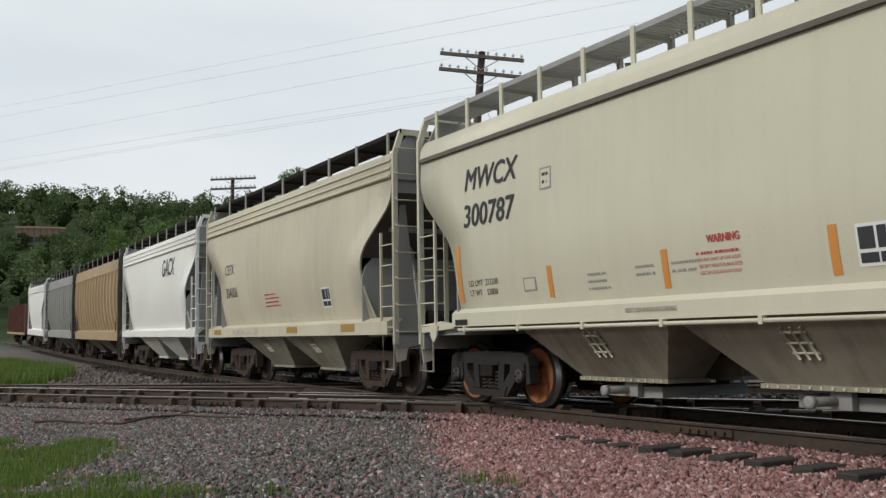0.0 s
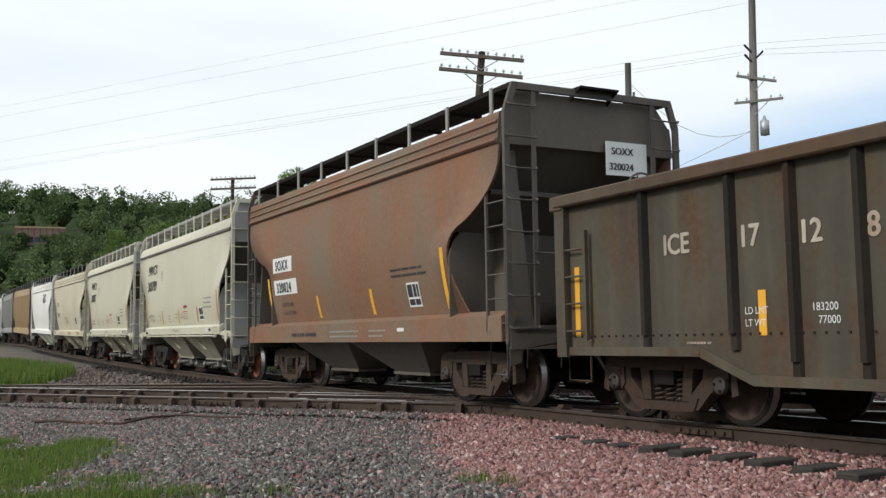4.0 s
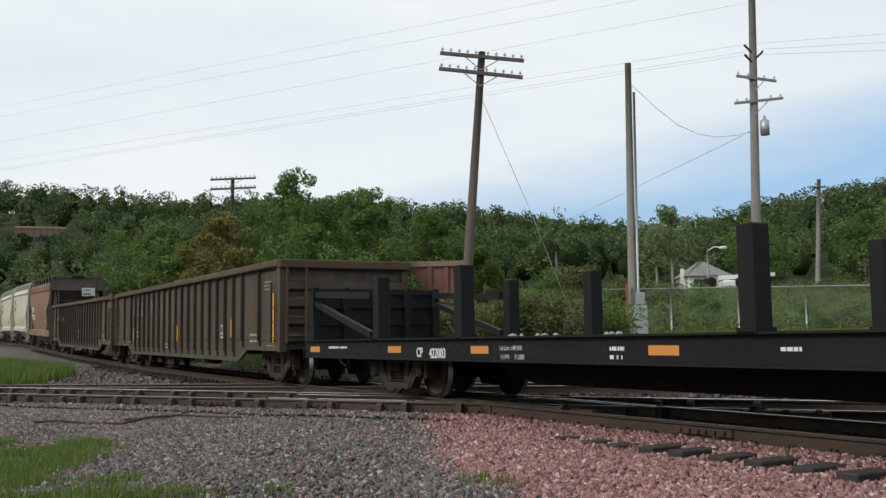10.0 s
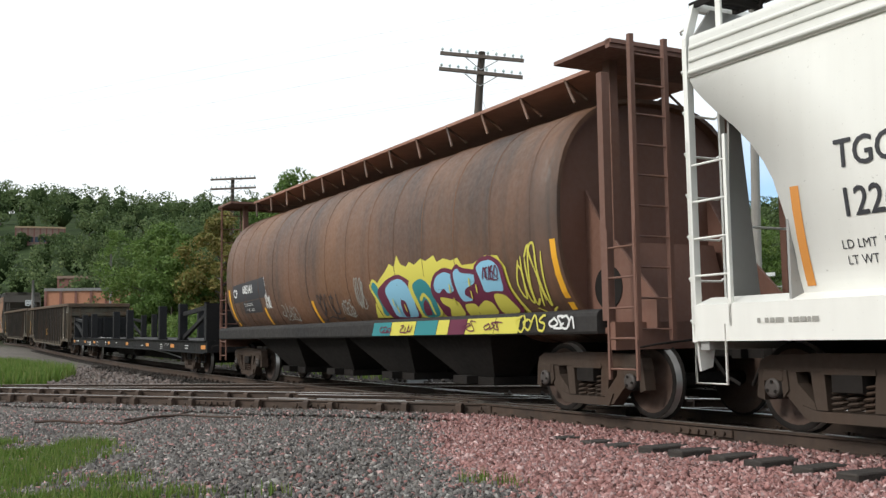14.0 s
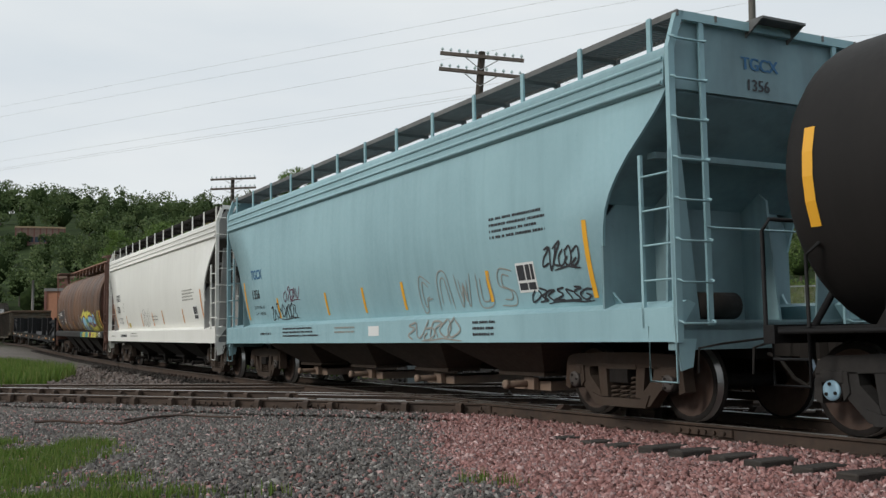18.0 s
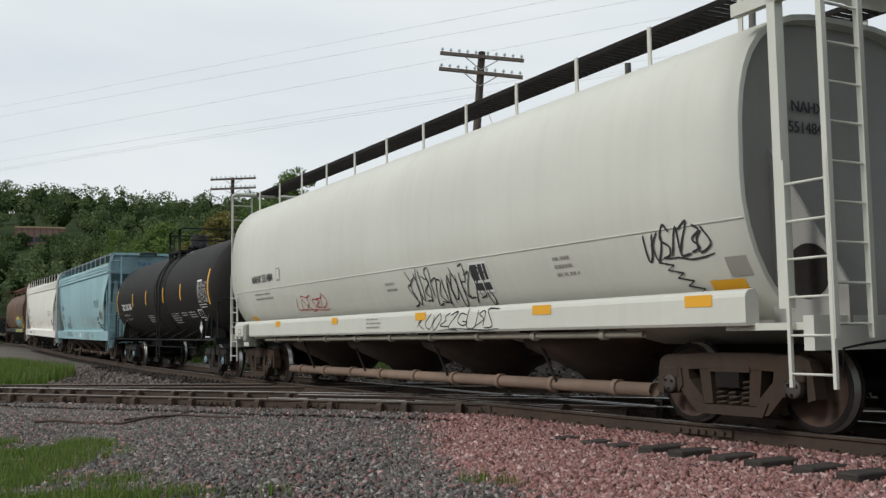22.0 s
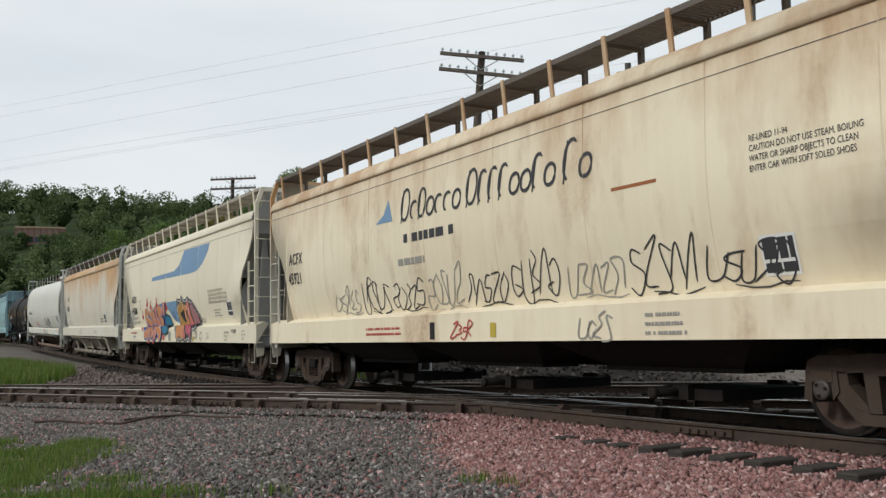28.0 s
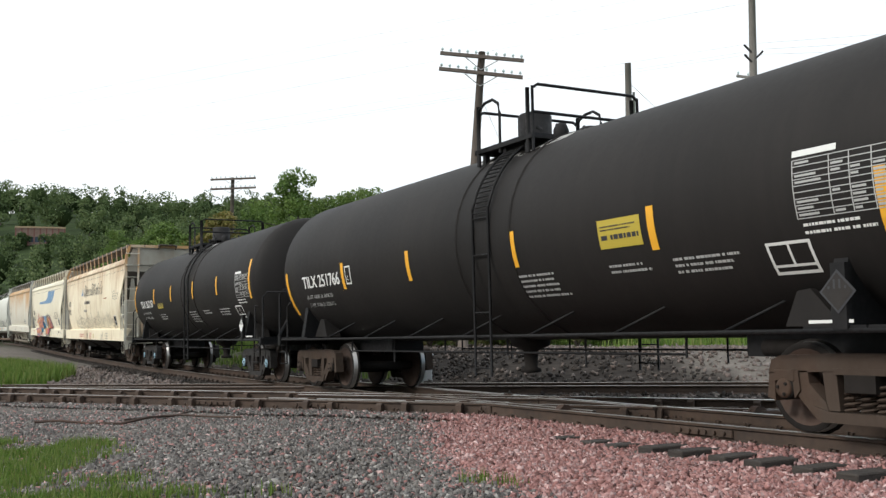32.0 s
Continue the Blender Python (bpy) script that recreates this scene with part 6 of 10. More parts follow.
    tube(bm, [(-half + 0.55, -0.75 + 0.28 * math.cos(a * math.tau / 20), 3.1 + 0.28 * math.sin(a * math.tau / 20)) for a in range(20)], 0.018, 5, closed=True)
    for a in range(5):
        t = a * math.tau / 5
        tube(bm, [(-half + 0.57, -0.75, 3.1), (-half + 0.55, -0.75 + 0.27 * math.cos(t), 3.1 + 0.27 * math.sin(t))], 0.012, 4)
    part("brake_wheel", bm, lm, car)
    register(car, front, rear, spec.get("truck", "brown"))
    return car, surf


def strips(car, spots, surf, mat, w=0.075):
    for u, z0, z1 in spots:
        rect(car, "reflector_strip", u + w / 2, u - w / 2, z0, z1, surf, mat, 0.006)


def gondola(name, label, front, rear, half, body, mat, ribs, top=2.63, group="gondola cars", sill_mat=None, style="brown", low=0.52):
    """An open mill gondola: ribbed fishbelly sides, heavy top chord, corrugated ends."""
    car = empty(name, label, "gondola car", group)
    m = M[mat]
    d = (front - rear) / 2
    e0 = d - 1.45
    flat = lambda z: 1.45
    for k in (1, -1):
        bm = bmesh.new()
        prism(bm, [(-body, 0.80), (-body, top), (body, top), (body, 0.80), (e0 + 0.45, 0.80), (e0 - 0.3, low), (-e0 + 0.3, low), (-e0 - 0.45, 0.80)], "y", *sorted((k * 1.40, k * 1.45)))
        part("side_sheet", bm, m, car)
        bm = bmesh.new()
        box(bm, -body - 0.06, body + 0.06, *sorted((k * 1.36, k * 1.58)), top - 0.02, top + 0.13, bevel=0.02)
        part("top_chord", bm, M["gonchord"], car)
        bm = bmesh.new()                                     # row of rivets along the floor line
        for i in range(150):
            u = -body + 0.2 + (2 * body - 0.4) * i / 149
            box(bm, u - 0.012, u + 0.012, *sorted((k * 1.45, k * 1.462)), 0.985, 1.009)
        tagged(part("rivet_row", bm, M["gonrib"], car), kind="stuff")
        bm = bmesh.new()
        box(bm, -e0 + 0.3, e0 - 0.3, *sorted((k * 1.44, k * 1.50)), low - 0.03, low + 0.07)
        for e in (1, -1):
            prism(bm, [(e * (e0 - 0.3), low - 0.03), (e * (e0 + 0.45), 0.77), (e * (e0 + 0.42), 0.87), (e * (e0 - 0.3), low + 0.07)], "y", *sorted((k * 1.44, k * 1.50)))
            box(bm, *sorted((e * (e0 + 0.42), e * body)), *sorted((k * 1.44, k * 1.50)), 0.77, 0.87)
        part("bottom_chord", bm, M[sill_mat] if sill_mat else m, car)
        mesh_hi = mesh_lo = None
        for u in ribs:
            deep = abs(u) < e0 - 0.1
            z0 = (low + 0.05) if deep else 0.84
            key = mesh_lo if deep else mesh_hi
            if key is None:
                bm = bmesh.new()
                prism(bm, [(-0.062, k * 1.45), (0.062, k * 1.45), (0.032, k * 1.525), (-0.032, k * 1.525)], "z", z0 + 0.16, top - 0.02)
                prism(bm, [(-0.062, k * 1.45), (0.062, k * 1.45), (0.042, k * 1.49), (-0.042, k * 1.49)], "z", z0, z0 + 0.16)
                o = part("side_rib", bm, M["gonrib"], car)
                o.location.x = u
                if deep:
                    mesh_lo = o.data
                else:
                    mesh_hi = o.data
            else:
                share("side_rib", key, car, pose(u, 0, 0))
    for k in (1, -1):
        bm = bmesh.new()
        box(bm, *sorted((k * (body - 0.06), k * body)), -1.4, 1.4, 0.8, top)
        part("end_sheet", bm, m, car)
        for z in (1.05, 1.42, 1.80, 2.18):
            bm = bmesh.new()
            prism(bm, [(k * body, z - 0.12), (k * (body + 0.12), z - 0.06), (k * (body + 0.12), z + 0.06), (k * body, z + 0.12)], "y", -1.38, 1.38)
            part("end_corrugation", bm, m, car)
        bm = bmesh.new()
        box(bm, *sorted((k * (body - 0.1), k * (body + 0.17))), -1.56, 1.56, top - 0.06, top + 0.13, bevel=0.02)
        part("end_chord", bm, M["gonchord"], car)
        for y in (-1.46, 1.46):
            bm = bmesh.new()
            box(bm, *sorted((k * (body - 0.12), k * (body + 0.08))), y - 0.08, y + 0.08, 0.75, top)
            part("corner_post", bm, m, car)
        ladder(car, "side_ladder", k * (body - 0.32) - 0.22, 1.53, 0.95, top - 0.35, 0.44, m, "x", 4)
        ladder(car, "end_ladder", k * (body + 0.14), 0.95, 0.95, top - 0.05, 0.44, M["gonchord"], "y", 4)
        bm = bmesh.new()
        xa, xb = k * (body - 0.05), k * (body - 0.5)
        tube(bm, [(xa, 1.45, 0.8), (xa, 1.45, 0.46), (xb, 1.45, 0.46), (xb, 1.45, 0.8)], 0.018, 6)
        part("sill_step", bm, m, car)
        bm = bmesh.new()
        box(bm, *sorted((k * (body - 0.05), k * (body + 0.32))), -0.3, 0.3, 0.70, 1.0)
        part("striker", bm, M["under"], car)
    bm = bmesh.new()
    box(bm, -body + 0.05, body - 0.05, -1.40, 1.40, 0.98, 1.06)
    part("floor", bm, M["under"], car)
    bm = bmesh.new()
    box(bm, -body + 0.2, body - 0.2, -0.3, 0.3, 0.62, 0.98)
    for x in (-4, 0, 4):
        box(bm, x - 0.06, x + 0.06, -1.38, 1.38, 0.72, 0.98)
    part("centre_sill", bm, M["under"], car)
    bm = bmesh.new()
    lathe(bm, [(-0.45, 0.02), (-0.44, 0.2), (0.44, 0.2), (0.45, 0.02)], "x", 16, None, (-1.5, 0.7, 0.5))
    lathe(bm, [(-0.3, 0.02), (-0.29, 0.13), (0.29, 0.13), (0.3, 0.02)], "x", 16, None, (1.2, -0.6, 0.55))
    part("brake_reservoir", bm, M["under"], car)
    couplers(car, half, M["under"])
    register(car, front, rear, style)
    return car, flat


def bulkhead_flat(name, label, front, rear, half, deck, posts_near, posts_far):
    """A long flat car with end bulkheads, braced side frames and stake posts."""
    car = empty(name, label, "flat car", "flat cars")
    m = M["black"]
    bm = bmesh.new()
    box(bm, -deck, deck, -1.42, 1.42, 0.93, 1.0)
    part("deck", bm, M["charcoal"], car)
    for k in (1, -1):
        bm = bmesh.new()
        prism(bm, [(k * 1.42, 1.01), (k * 1.52, 1.01), (k * 1.52, 0.985), (k * 1.45, 0.975), (k * 1.45, 0.69), (k * 1.52, 0.68), (k * 1.52, 0.655), (k * 1.40, 0.655)], "x", -deck, deck)
        part("side_sill", bm, m, car)
    bm = bmesh.new()
    d = (front - rear) / 2
    prism(bm, [(-deck + 0.2, 0.95), (deck - 0.2, 0.95), (deck - 0.2, 0.70), (d - 1.5, 0.66), (d - 3.2, 0.29), (-d + 3.2, 0.29), (-d + 1.5, 0.66), (-deck + 0.2, 0.70)], "y", -0.32, 0.32)
    part("centre_sill", bm, M["under"], car)
    for i in range(9):
        x = -deck + 2 + i * (2 * deck - 4) / 8
        bm = bmesh.new()
        box(bm, x - 0.05, x + 0.05, -1.42, 1.42, 0.72, 0.94)
        part("crossbearer", bm, M["under"], car)
    for k in (1, -1):
        bm = bmesh.new()
        box(bm, *sorted((k * (deck - 0.05), k * (deck - 0.17))), -1.44, 1.44, 1.0, 2.02)
        part("bulkhead", bm, m, car)
        for y in (-1.38, -0.7, 0, 0.7, 1.38):
            bm = bmesh.new()
            box(bm, *sorted((k * (deck - 0.172), k * (deck - 0.30))), y - 0.06, y + 0.06, 1.0, 2.06)
            part("bulkhead_rib", bm, m, car)
        for z in (1.35, 1.7, 1.98):
            bm = bmesh.new()
            box(bm, *sorted((k * (deck - 0.172), k * (deck - 0.22))), -1.44, 1.44, z - 0.05, z + 0.05)
            part("bulkhead_bar", bm, m, car)
        for y in (-1.36, 1.36):
            bm = bmesh.new()
            x0, x1 = k * (deck - 0.2), k * (deck - 2.95)
            prism(bm, [(x0, 1.86), (x0, 1.98), (x1, 1.84), (x1, 1.72)], "y", y - 0.05, y + 0.05)
            prism(bm, [(x0, 1.80), (x0, 1.70), (x1, 1.02), (x1, 1.14)], "y", y - 0.05, y + 0.05)
            part("side_brace", bm, m, car)
        bm = bmesh.new()
        box(bm, *sorted((k * (deck - 0.02), k * (deck + 0.12))), -1.45, 1.45, 0.68, 1.0)
        part("end_sill", bm, m, car)
        bm = bmesh.new()
        xa, xb = k * (deck - 0.05), k * (deck - 0.5)
        tube(bm, [(xa, 1.45, 0.7), (xa, 1.45, 0.42), (xb, 1.45, 0.42), (xb, 1.45, 0.7)], 0.018, 6)
        part("sill_step", bm, m, car)
    bm = bmesh.new()
    tube(bm, [(-5.0, 1.15, 0.64), (-7.0, 1.16, 0.58), (-9.2, 1.18, 0.47)], 0.018, 5)
    part("brake_rod", bm, M["galv"], car)
    bm = bmesh.new()
    lathe(bm, [(-0.4, 0.03), (-0.39, 0.17), (0.39, 0.17), (0.4, 0.03)], "x", 14, None, (-0.9, 0.9, 0.52))
    part("brake_reservoir", bm, M["under"], car)
    for y, posts in ((1.38, posts_near), (-1.38, posts_far)):
        for u in posts:
            bm = bmesh.new()
            box(bm, u - 0.11, u + 0.11, y - 0.12, y + 0.12, 0.98, 2.08, bevel=0.012)
            box(bm, u - 0.13, u + 0.13, y - 0.14, y + 0.14, 0.985, 1.05)
            part("stake_post", bm, m, car)
    rnd = random.Random(4)
    for i in range(10):
        bm = bmesh.new()
        u = rnd.uniform(3.4, 6.2)
        lathe(bm, [(0, 0.03), (0.02, rnd.uniform(0.03, 0.07)), (0.045, 0.012)], "z", 7, None, (u, rnd.uniform(0.9, 1.3), 1.0))
        part("debris_lump", bm, M["chalk"], car)
    couplers(car, half, M["under"])
    register(car, front, rear, "brown")
    return car, (lambda z: 1.452)


def round_hopper(name, label, front, rear, spec):
    """A cylindrical covered hopper: rounded shell, domed or flat ends, side sills, outlet cones."""
    car = empty(name, label, "hopper car", "covered hopper cars")
    half, L = spec["half"], spec["body"]
    zs, zb = spec["sill_top"], spec["sill_bottom"]
    cz, ry, rz = spec["cz"], spec["w"], spec["rz"]
    mat = M[spec["mat"]]

    def surf(z):
        q, e = min(abs(z - cz) / rz, 1.0), 2 / (shoulder if z > cz else belly)
        return ry * (1 - q ** e) ** (1 / e) if q < 1 else 0.05
    shoulder, belly = spec.get("shoulder", 0.8), spec.get("belly", 0.8)
    n = 40
    ring0 = []
    for i in range(n):
        a = i * math.tau / n
        c, s_ = math.cos(a), math.sin(a)
        e = shoulder if s_ > 0 else belly
        ring0.append((ry * math.copysign(abs(c) ** e, c), cz + rz * math.copysign(abs(s_) ** e, s_)))
    dome = spec.get("dome", 0.0)
    stations = [(-L - dome * math.sqrt(max(0.0, 1 - f * f)), f) for f in (0.02, 0.3, 0.55, 0.75, 0.88, 0.96)] + [(-L + 2 * L * i / 16, 1.0) for i in range(17)]
    stations += [(-x, f) for x, f in reversed(stations[:6])]
    nose = L - spec.get("short", 0.0)                        # where the shell ends at the front
    if spec.get("rim"):
        stations = [(-L + 0.14, 0.955), (-L, 0.965)] + [(-L + (L + nose) * i / 16, 1.0) for i in range(17)] + [(nose, 0.965), (nose - 0.14, 0.955)]
    V, F = [], []
    for x, f in stations:
        for y, z in ring0:
            V.append((x, y * f, cz + (z - cz) * f))
    for j in range(len(stations) - 1):
        for i in range(n):
            a, b = j * n + i, j * n + (i + 1) % n
            F.append((a, b, b + n, a + n))
    if not spec.get("rim"):
        F += [tuple(range(n)), tuple(reversed(range((len(stations) - 1) * n, len(stations) * n)))]
    raw("shell", V, F, mat, car, smooth=not spec.get("rim"))
    if spec.get("rim"):
        for p in car.children[-1].data.polygons:
            p.use_smooth = n * 2 <= p.index < n * 18
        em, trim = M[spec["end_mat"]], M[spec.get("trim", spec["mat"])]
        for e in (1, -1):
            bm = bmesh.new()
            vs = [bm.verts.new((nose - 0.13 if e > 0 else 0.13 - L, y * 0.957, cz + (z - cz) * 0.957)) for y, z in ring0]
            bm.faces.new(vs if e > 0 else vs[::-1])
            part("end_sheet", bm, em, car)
            lx = spec["lad_x"] if e < 0 else spec.get("lad_front", spec["lad_x"])
            for k in (1, -1) if e < 0 else ():
                bm = bmesh.new()                      # corner post from the sill to the fascia
                box(bm, *sorted((e * max(lx - 0.51, L + 0.12), e * max(lx - 0.61, L + 0.02))), *sorted((k * 1.42, k * 1.53)), zb + 0.15, spec["board"] - 0.35)
                part("corner_post", bm, M[spec["ladder"]], car)
                if spec.get("railed"):
                    bm = bmesh.new()
                    box(bm, *sorted((e * (L - 0.1), e * lx)), *sorted((k * 1.44, k * 1.53)), spec["board"] - 0.48, spec["board"] - 0.35)
                    part("fascia", bm, M[spec["ladder"]], car)
                bm = bmesh.new()                      # web plate with its round opening
                prism(bm, [(e * (L - 0.14), 1.08), (e * (L - 0.14), 2.9), (e * (L + 0.12), 2.5), (e * (lx - 0.2), 1.45), (e * (lx - 0.2), 1.08)], "y", *sorted((k * 1.02, k * 1.06)))
                web = part("end_web", bm, em, car)
                bm = bmesh.new()
                lathe(bm, [(-0.012, 0.27), (0.012, 0.27)], "y", 24, None, (e * (L + 0.32), k * 1.062, 1.60))
                part("web_opening", bm, M["under"], web)
    for x in spec.get("seams", []):
        bm = bmesh.new()
        tube(bm, [(x, y * 1.001, cz + (z - cz) * 1.001) for y, z in ring0], 0.012, 4, closed=True)
        part("weld_seam", bm, mat, car)
    trim = M[spec.get("trim", spec["mat"])]
    for k in (1, -1):
        bm = bmesh.new()
        y = spec["w"] - 0.03
        prism(bm, [(k * (y - 0.13), zs + 0.025), (k * (y - 0.05), zs + 0.01), (k * (y - 0.014), zs - 0.02), (k * y, zs - 0.06), (k * y, zb + 0.03), (k * (y - 0.02), zb), (k * (y - 0.18), zb), (k * (y - 0.18), zs - 0.05)], "x", -spec["sill_half"], spec.get("sill_front", spec["sill_half"]))
        part("side_sill", bm, trim, car)
    bm = bmesh.new()
    box(bm, -half + 0.7, half - 0.7, -0.28, 0.28, 0.72, 1.05)
    part("centre_sill", bm, M["under"], car)
    for i in range(spec["bays"]):
        span = spec["bay_span"]
        w = span / spec["bays"]
        cx = -span / 2 + w * (i + 0.5)
        bm = bmesh.new()
        if spec.get("cones"):
            lathe(bm, [(1.2, 1.44), (0.85, 1.30), (0.48, 0.55), (0.32, 0.40), (0.30, 0.05)], "z", 28, None, (cx, 0, 0))
            part("outlet_cone", bm, M[spec.get("bay", "under")], car)
        else:
            for k in (1, -1):
                t = [bm.verts.new(p) for p in ((cx - w * 0.5, k * 0.3, zb + 0.06), (cx + w * 0.5, k * 0.3, zb + 0.06), (cx + w * 0.5, k * 1.45, zb + 0.06), (cx - w * 0.5, k * 1.45, zb + 0.06))]
                l = [bm.verts.new(p) for p in ((cx - w * 0.2, k * 0.3, 0.40), (cx + w * 0.2, k * 0.3, 0.40), (cx + w * 0.2, k * 0.9, 0.40), (cx - w * 0.2, k * 0.9, 0.40))]
                fs = [bm.faces.new(t), bm.faces.new(l)] + [bm.faces.new((t[j], t[(j + 1) % 4], l[(j + 1) % 4], l[j])) for j in range(4)]
                bmesh.ops.recalc_face_normals(bm, faces=fs)
                part("outlet_bay", bm, M[spec.get("bay", "under")], car)
                bm = bmesh.new()
            box(bm, cx - w * 0.22, cx + w * 0.22, -0.95, 0.95, 0.28, 0.40)
            gate = part("outlet_gate", bm, M[spec.get("bay", "under")], car)
            for k in (1, -1):
                bm = bmesh.new()
                box(bm, cx - 0.12, cx + 0.3, *sorted((k * 0.95, k * 1.15)), 0.30, 0.42)
                part("gate_capstan", bm, M["under"], gate)
    if spec.get("pipes"):
        for z, y, r, a, b, pm in ((zb - 0.07, 1.42, 0.042, 6.3, -6.9, "pipetan"), (0.36, 1.05, 0.085, 5.6, -6.6, spec["pipes"])):
            bm = bmesh.new()
            tube(bm, [(a, y, z), (b, y, z)], r, 8)
            for i in range(9):
                x = a + (b - a) * (i + 0.5) / 9
                lathe(bm, [(-0.05, r + 0.025), (0.05, r + 0.025)], "x", 10, None, (x, y, z))
            part("air_pipe", bm, M[pm], car)
        for x in (4.2, 1.6, -1.6, -4.6):
            bm = bmesh.new()
            tube(bm, [(x, 1.36, zb), (x - 0.12, 1.12, 0.40)], 0.022, 5)
            box(bm, x - 0.15, x - 0.09, 0.6, 1.12, 0.25, 0.28)
            part("pipe_hanger", bm, M["under"], car)
    if spec.get("crease"):
        for k in (1, -1):
            bm = bmesh.new()
            tube(bm, [(-L + 0.02, k * (surf(spec["crease"]) - 0.004), spec["crease"]), (nose - 0.02, k * (surf(spec["crease"]) - 0.004), spec["crease"])], 0.012, 5)
            part("lap_seam", bm, mat, car)
    zt = spec["board"]
    wm = M[spec.get("board_mat", spec["mat"])]
    bw = spec.get("board_half", 0.45)
    bm = bmesh.new()
    bl = spec["board_len"]
    if spec.get("railed"):
        for k in (1, -1):
            box(bm, -bl, bl, *sorted((k * 0.95, k * 0.98)), zt - 0.04, zt + 0.02)
            box(bm, -bl, bl, *sorted((k * 0.45, k * 0.48)), zt - 0.04, zt + 0.02)
            for i in range(int(bl / 0.06)):
                x = -bl + 2 * bl * i / int(bl / 0.06)
                box(bm, x, x + 0.05, *sorted((k * 0.46, k * 0.96)), zt - 0.02, zt + 0.01)
    else:
        box(bm, -bl, bl, -bw, bw, zt - 0.03, zt + 0.02)
    part("running_board", bm, wm, car)
    npst = spec["posts"]
    for k in (1, -1):
        for i in range(npst):
            x = -L + 0.5 + (2 * L - 1.0) * i / (npst - 1)
            bm = bmesh.new()
            if spec.get("railed"):
                box(bm, x - 0.03, x + 0.03, *sorted((k * 0.98, k * 1.0)), zt - 0.60, zt + 0.03)
            else:
                tube(bm, [(x + 0.2, k * bw, zt - 0.03), (x - 0.15, k * 1.02, zt - 0.42)], 0.022, 5)
                tube(bm, [(x + 0.2, k * bw, zt - 0.03), (x + 0.2, k * 0.55, zt - 0.25)], 0.022, 5)
            part("board_post", bm, trim if spec.get("railed") else mat, car)
    lm = M[spec.get("ladder", spec["mat"])]
    for e in (1, -1):
        for k in (1, -1):
            x = e * (half - 0.68)
            if spec.get("lad_x"):
                x = -spec["lad_x"] if e < 0 else spec.get("lad_front", spec["lad_x"])
            ladder(car, "end_ladder", x, k * 1.50 - (0.5 if k > 0 else 0), 0.95, zt - 0.03, 0.5, lm, bar=0.02 if e > 0 else 0.03)
            ladder(car, "side_ladder", x - (0.5 if e > 0 else 0), k * 1.52, 0.5, 2.25 if not spec.get("railed") else 2.62, 0.5, lm, "x", bar=0.018)
        hx = half if e < 0 or not spec.get("lad_front") else spec["lad_front"] + 0.68
        bm = bmesh.new()
        box(bm, *sorted((e * (hx - 0.62), e * (hx - 0.74))), -1.52, 1.52, 0.84, 1.16)
        box(bm, *sorted((e * (hx - 0.7), e * (hx - 1.8))), -1.45, 1.45, 1.03, 1.10)
        part("end_platform", bm, lm, car)
        bm = bmesh.new()
        if spec.get("railed"):
            box(bm, *sorted((e * (bl - 0.05), e * (hx - 0.62))), -1.5, 1.5, zt - 0.03, zt + 0.01)
        else:
            box(bm, *sorted((e * (L - 0.1), e * (half - 0.55))), -1.52, 1.52, zt - 0.04, zt + 0.01)
            box(bm, *sorted((e * (half - 0.58), e * (half - 0.66))), -1.52, 1.52, zt - 0.09, zt + 0.02)
        part("end_board", bm, lm, car)
        for k in (1, -1) if not spec.get("railed") else ():
            bm = bmesh.new()
            x = e * (half - 1.25)
            box(bm, x - 0.07, x + 0.07, k * 1.0 - 0.06, k * 1.0 + 0.06, 1.1, zt - 0.04)
            part("end_post", bm, lm, car)
        bm = bmesh.new()
        prism(bm, [(e * (L - 0.1), 2.2), (e * (L + 0.1), 2.2), (e * (half - 1.2), 1.1), (e * (half - 2.6), 1.1)], "y", -0.9, 0.9)
        part("end_brace", bm, M[spec["end_mat"]], car)
    couplers(car, half, M["under"])
    register(car, front, rear, spec.get("truck", "brown"))
    return car, surf


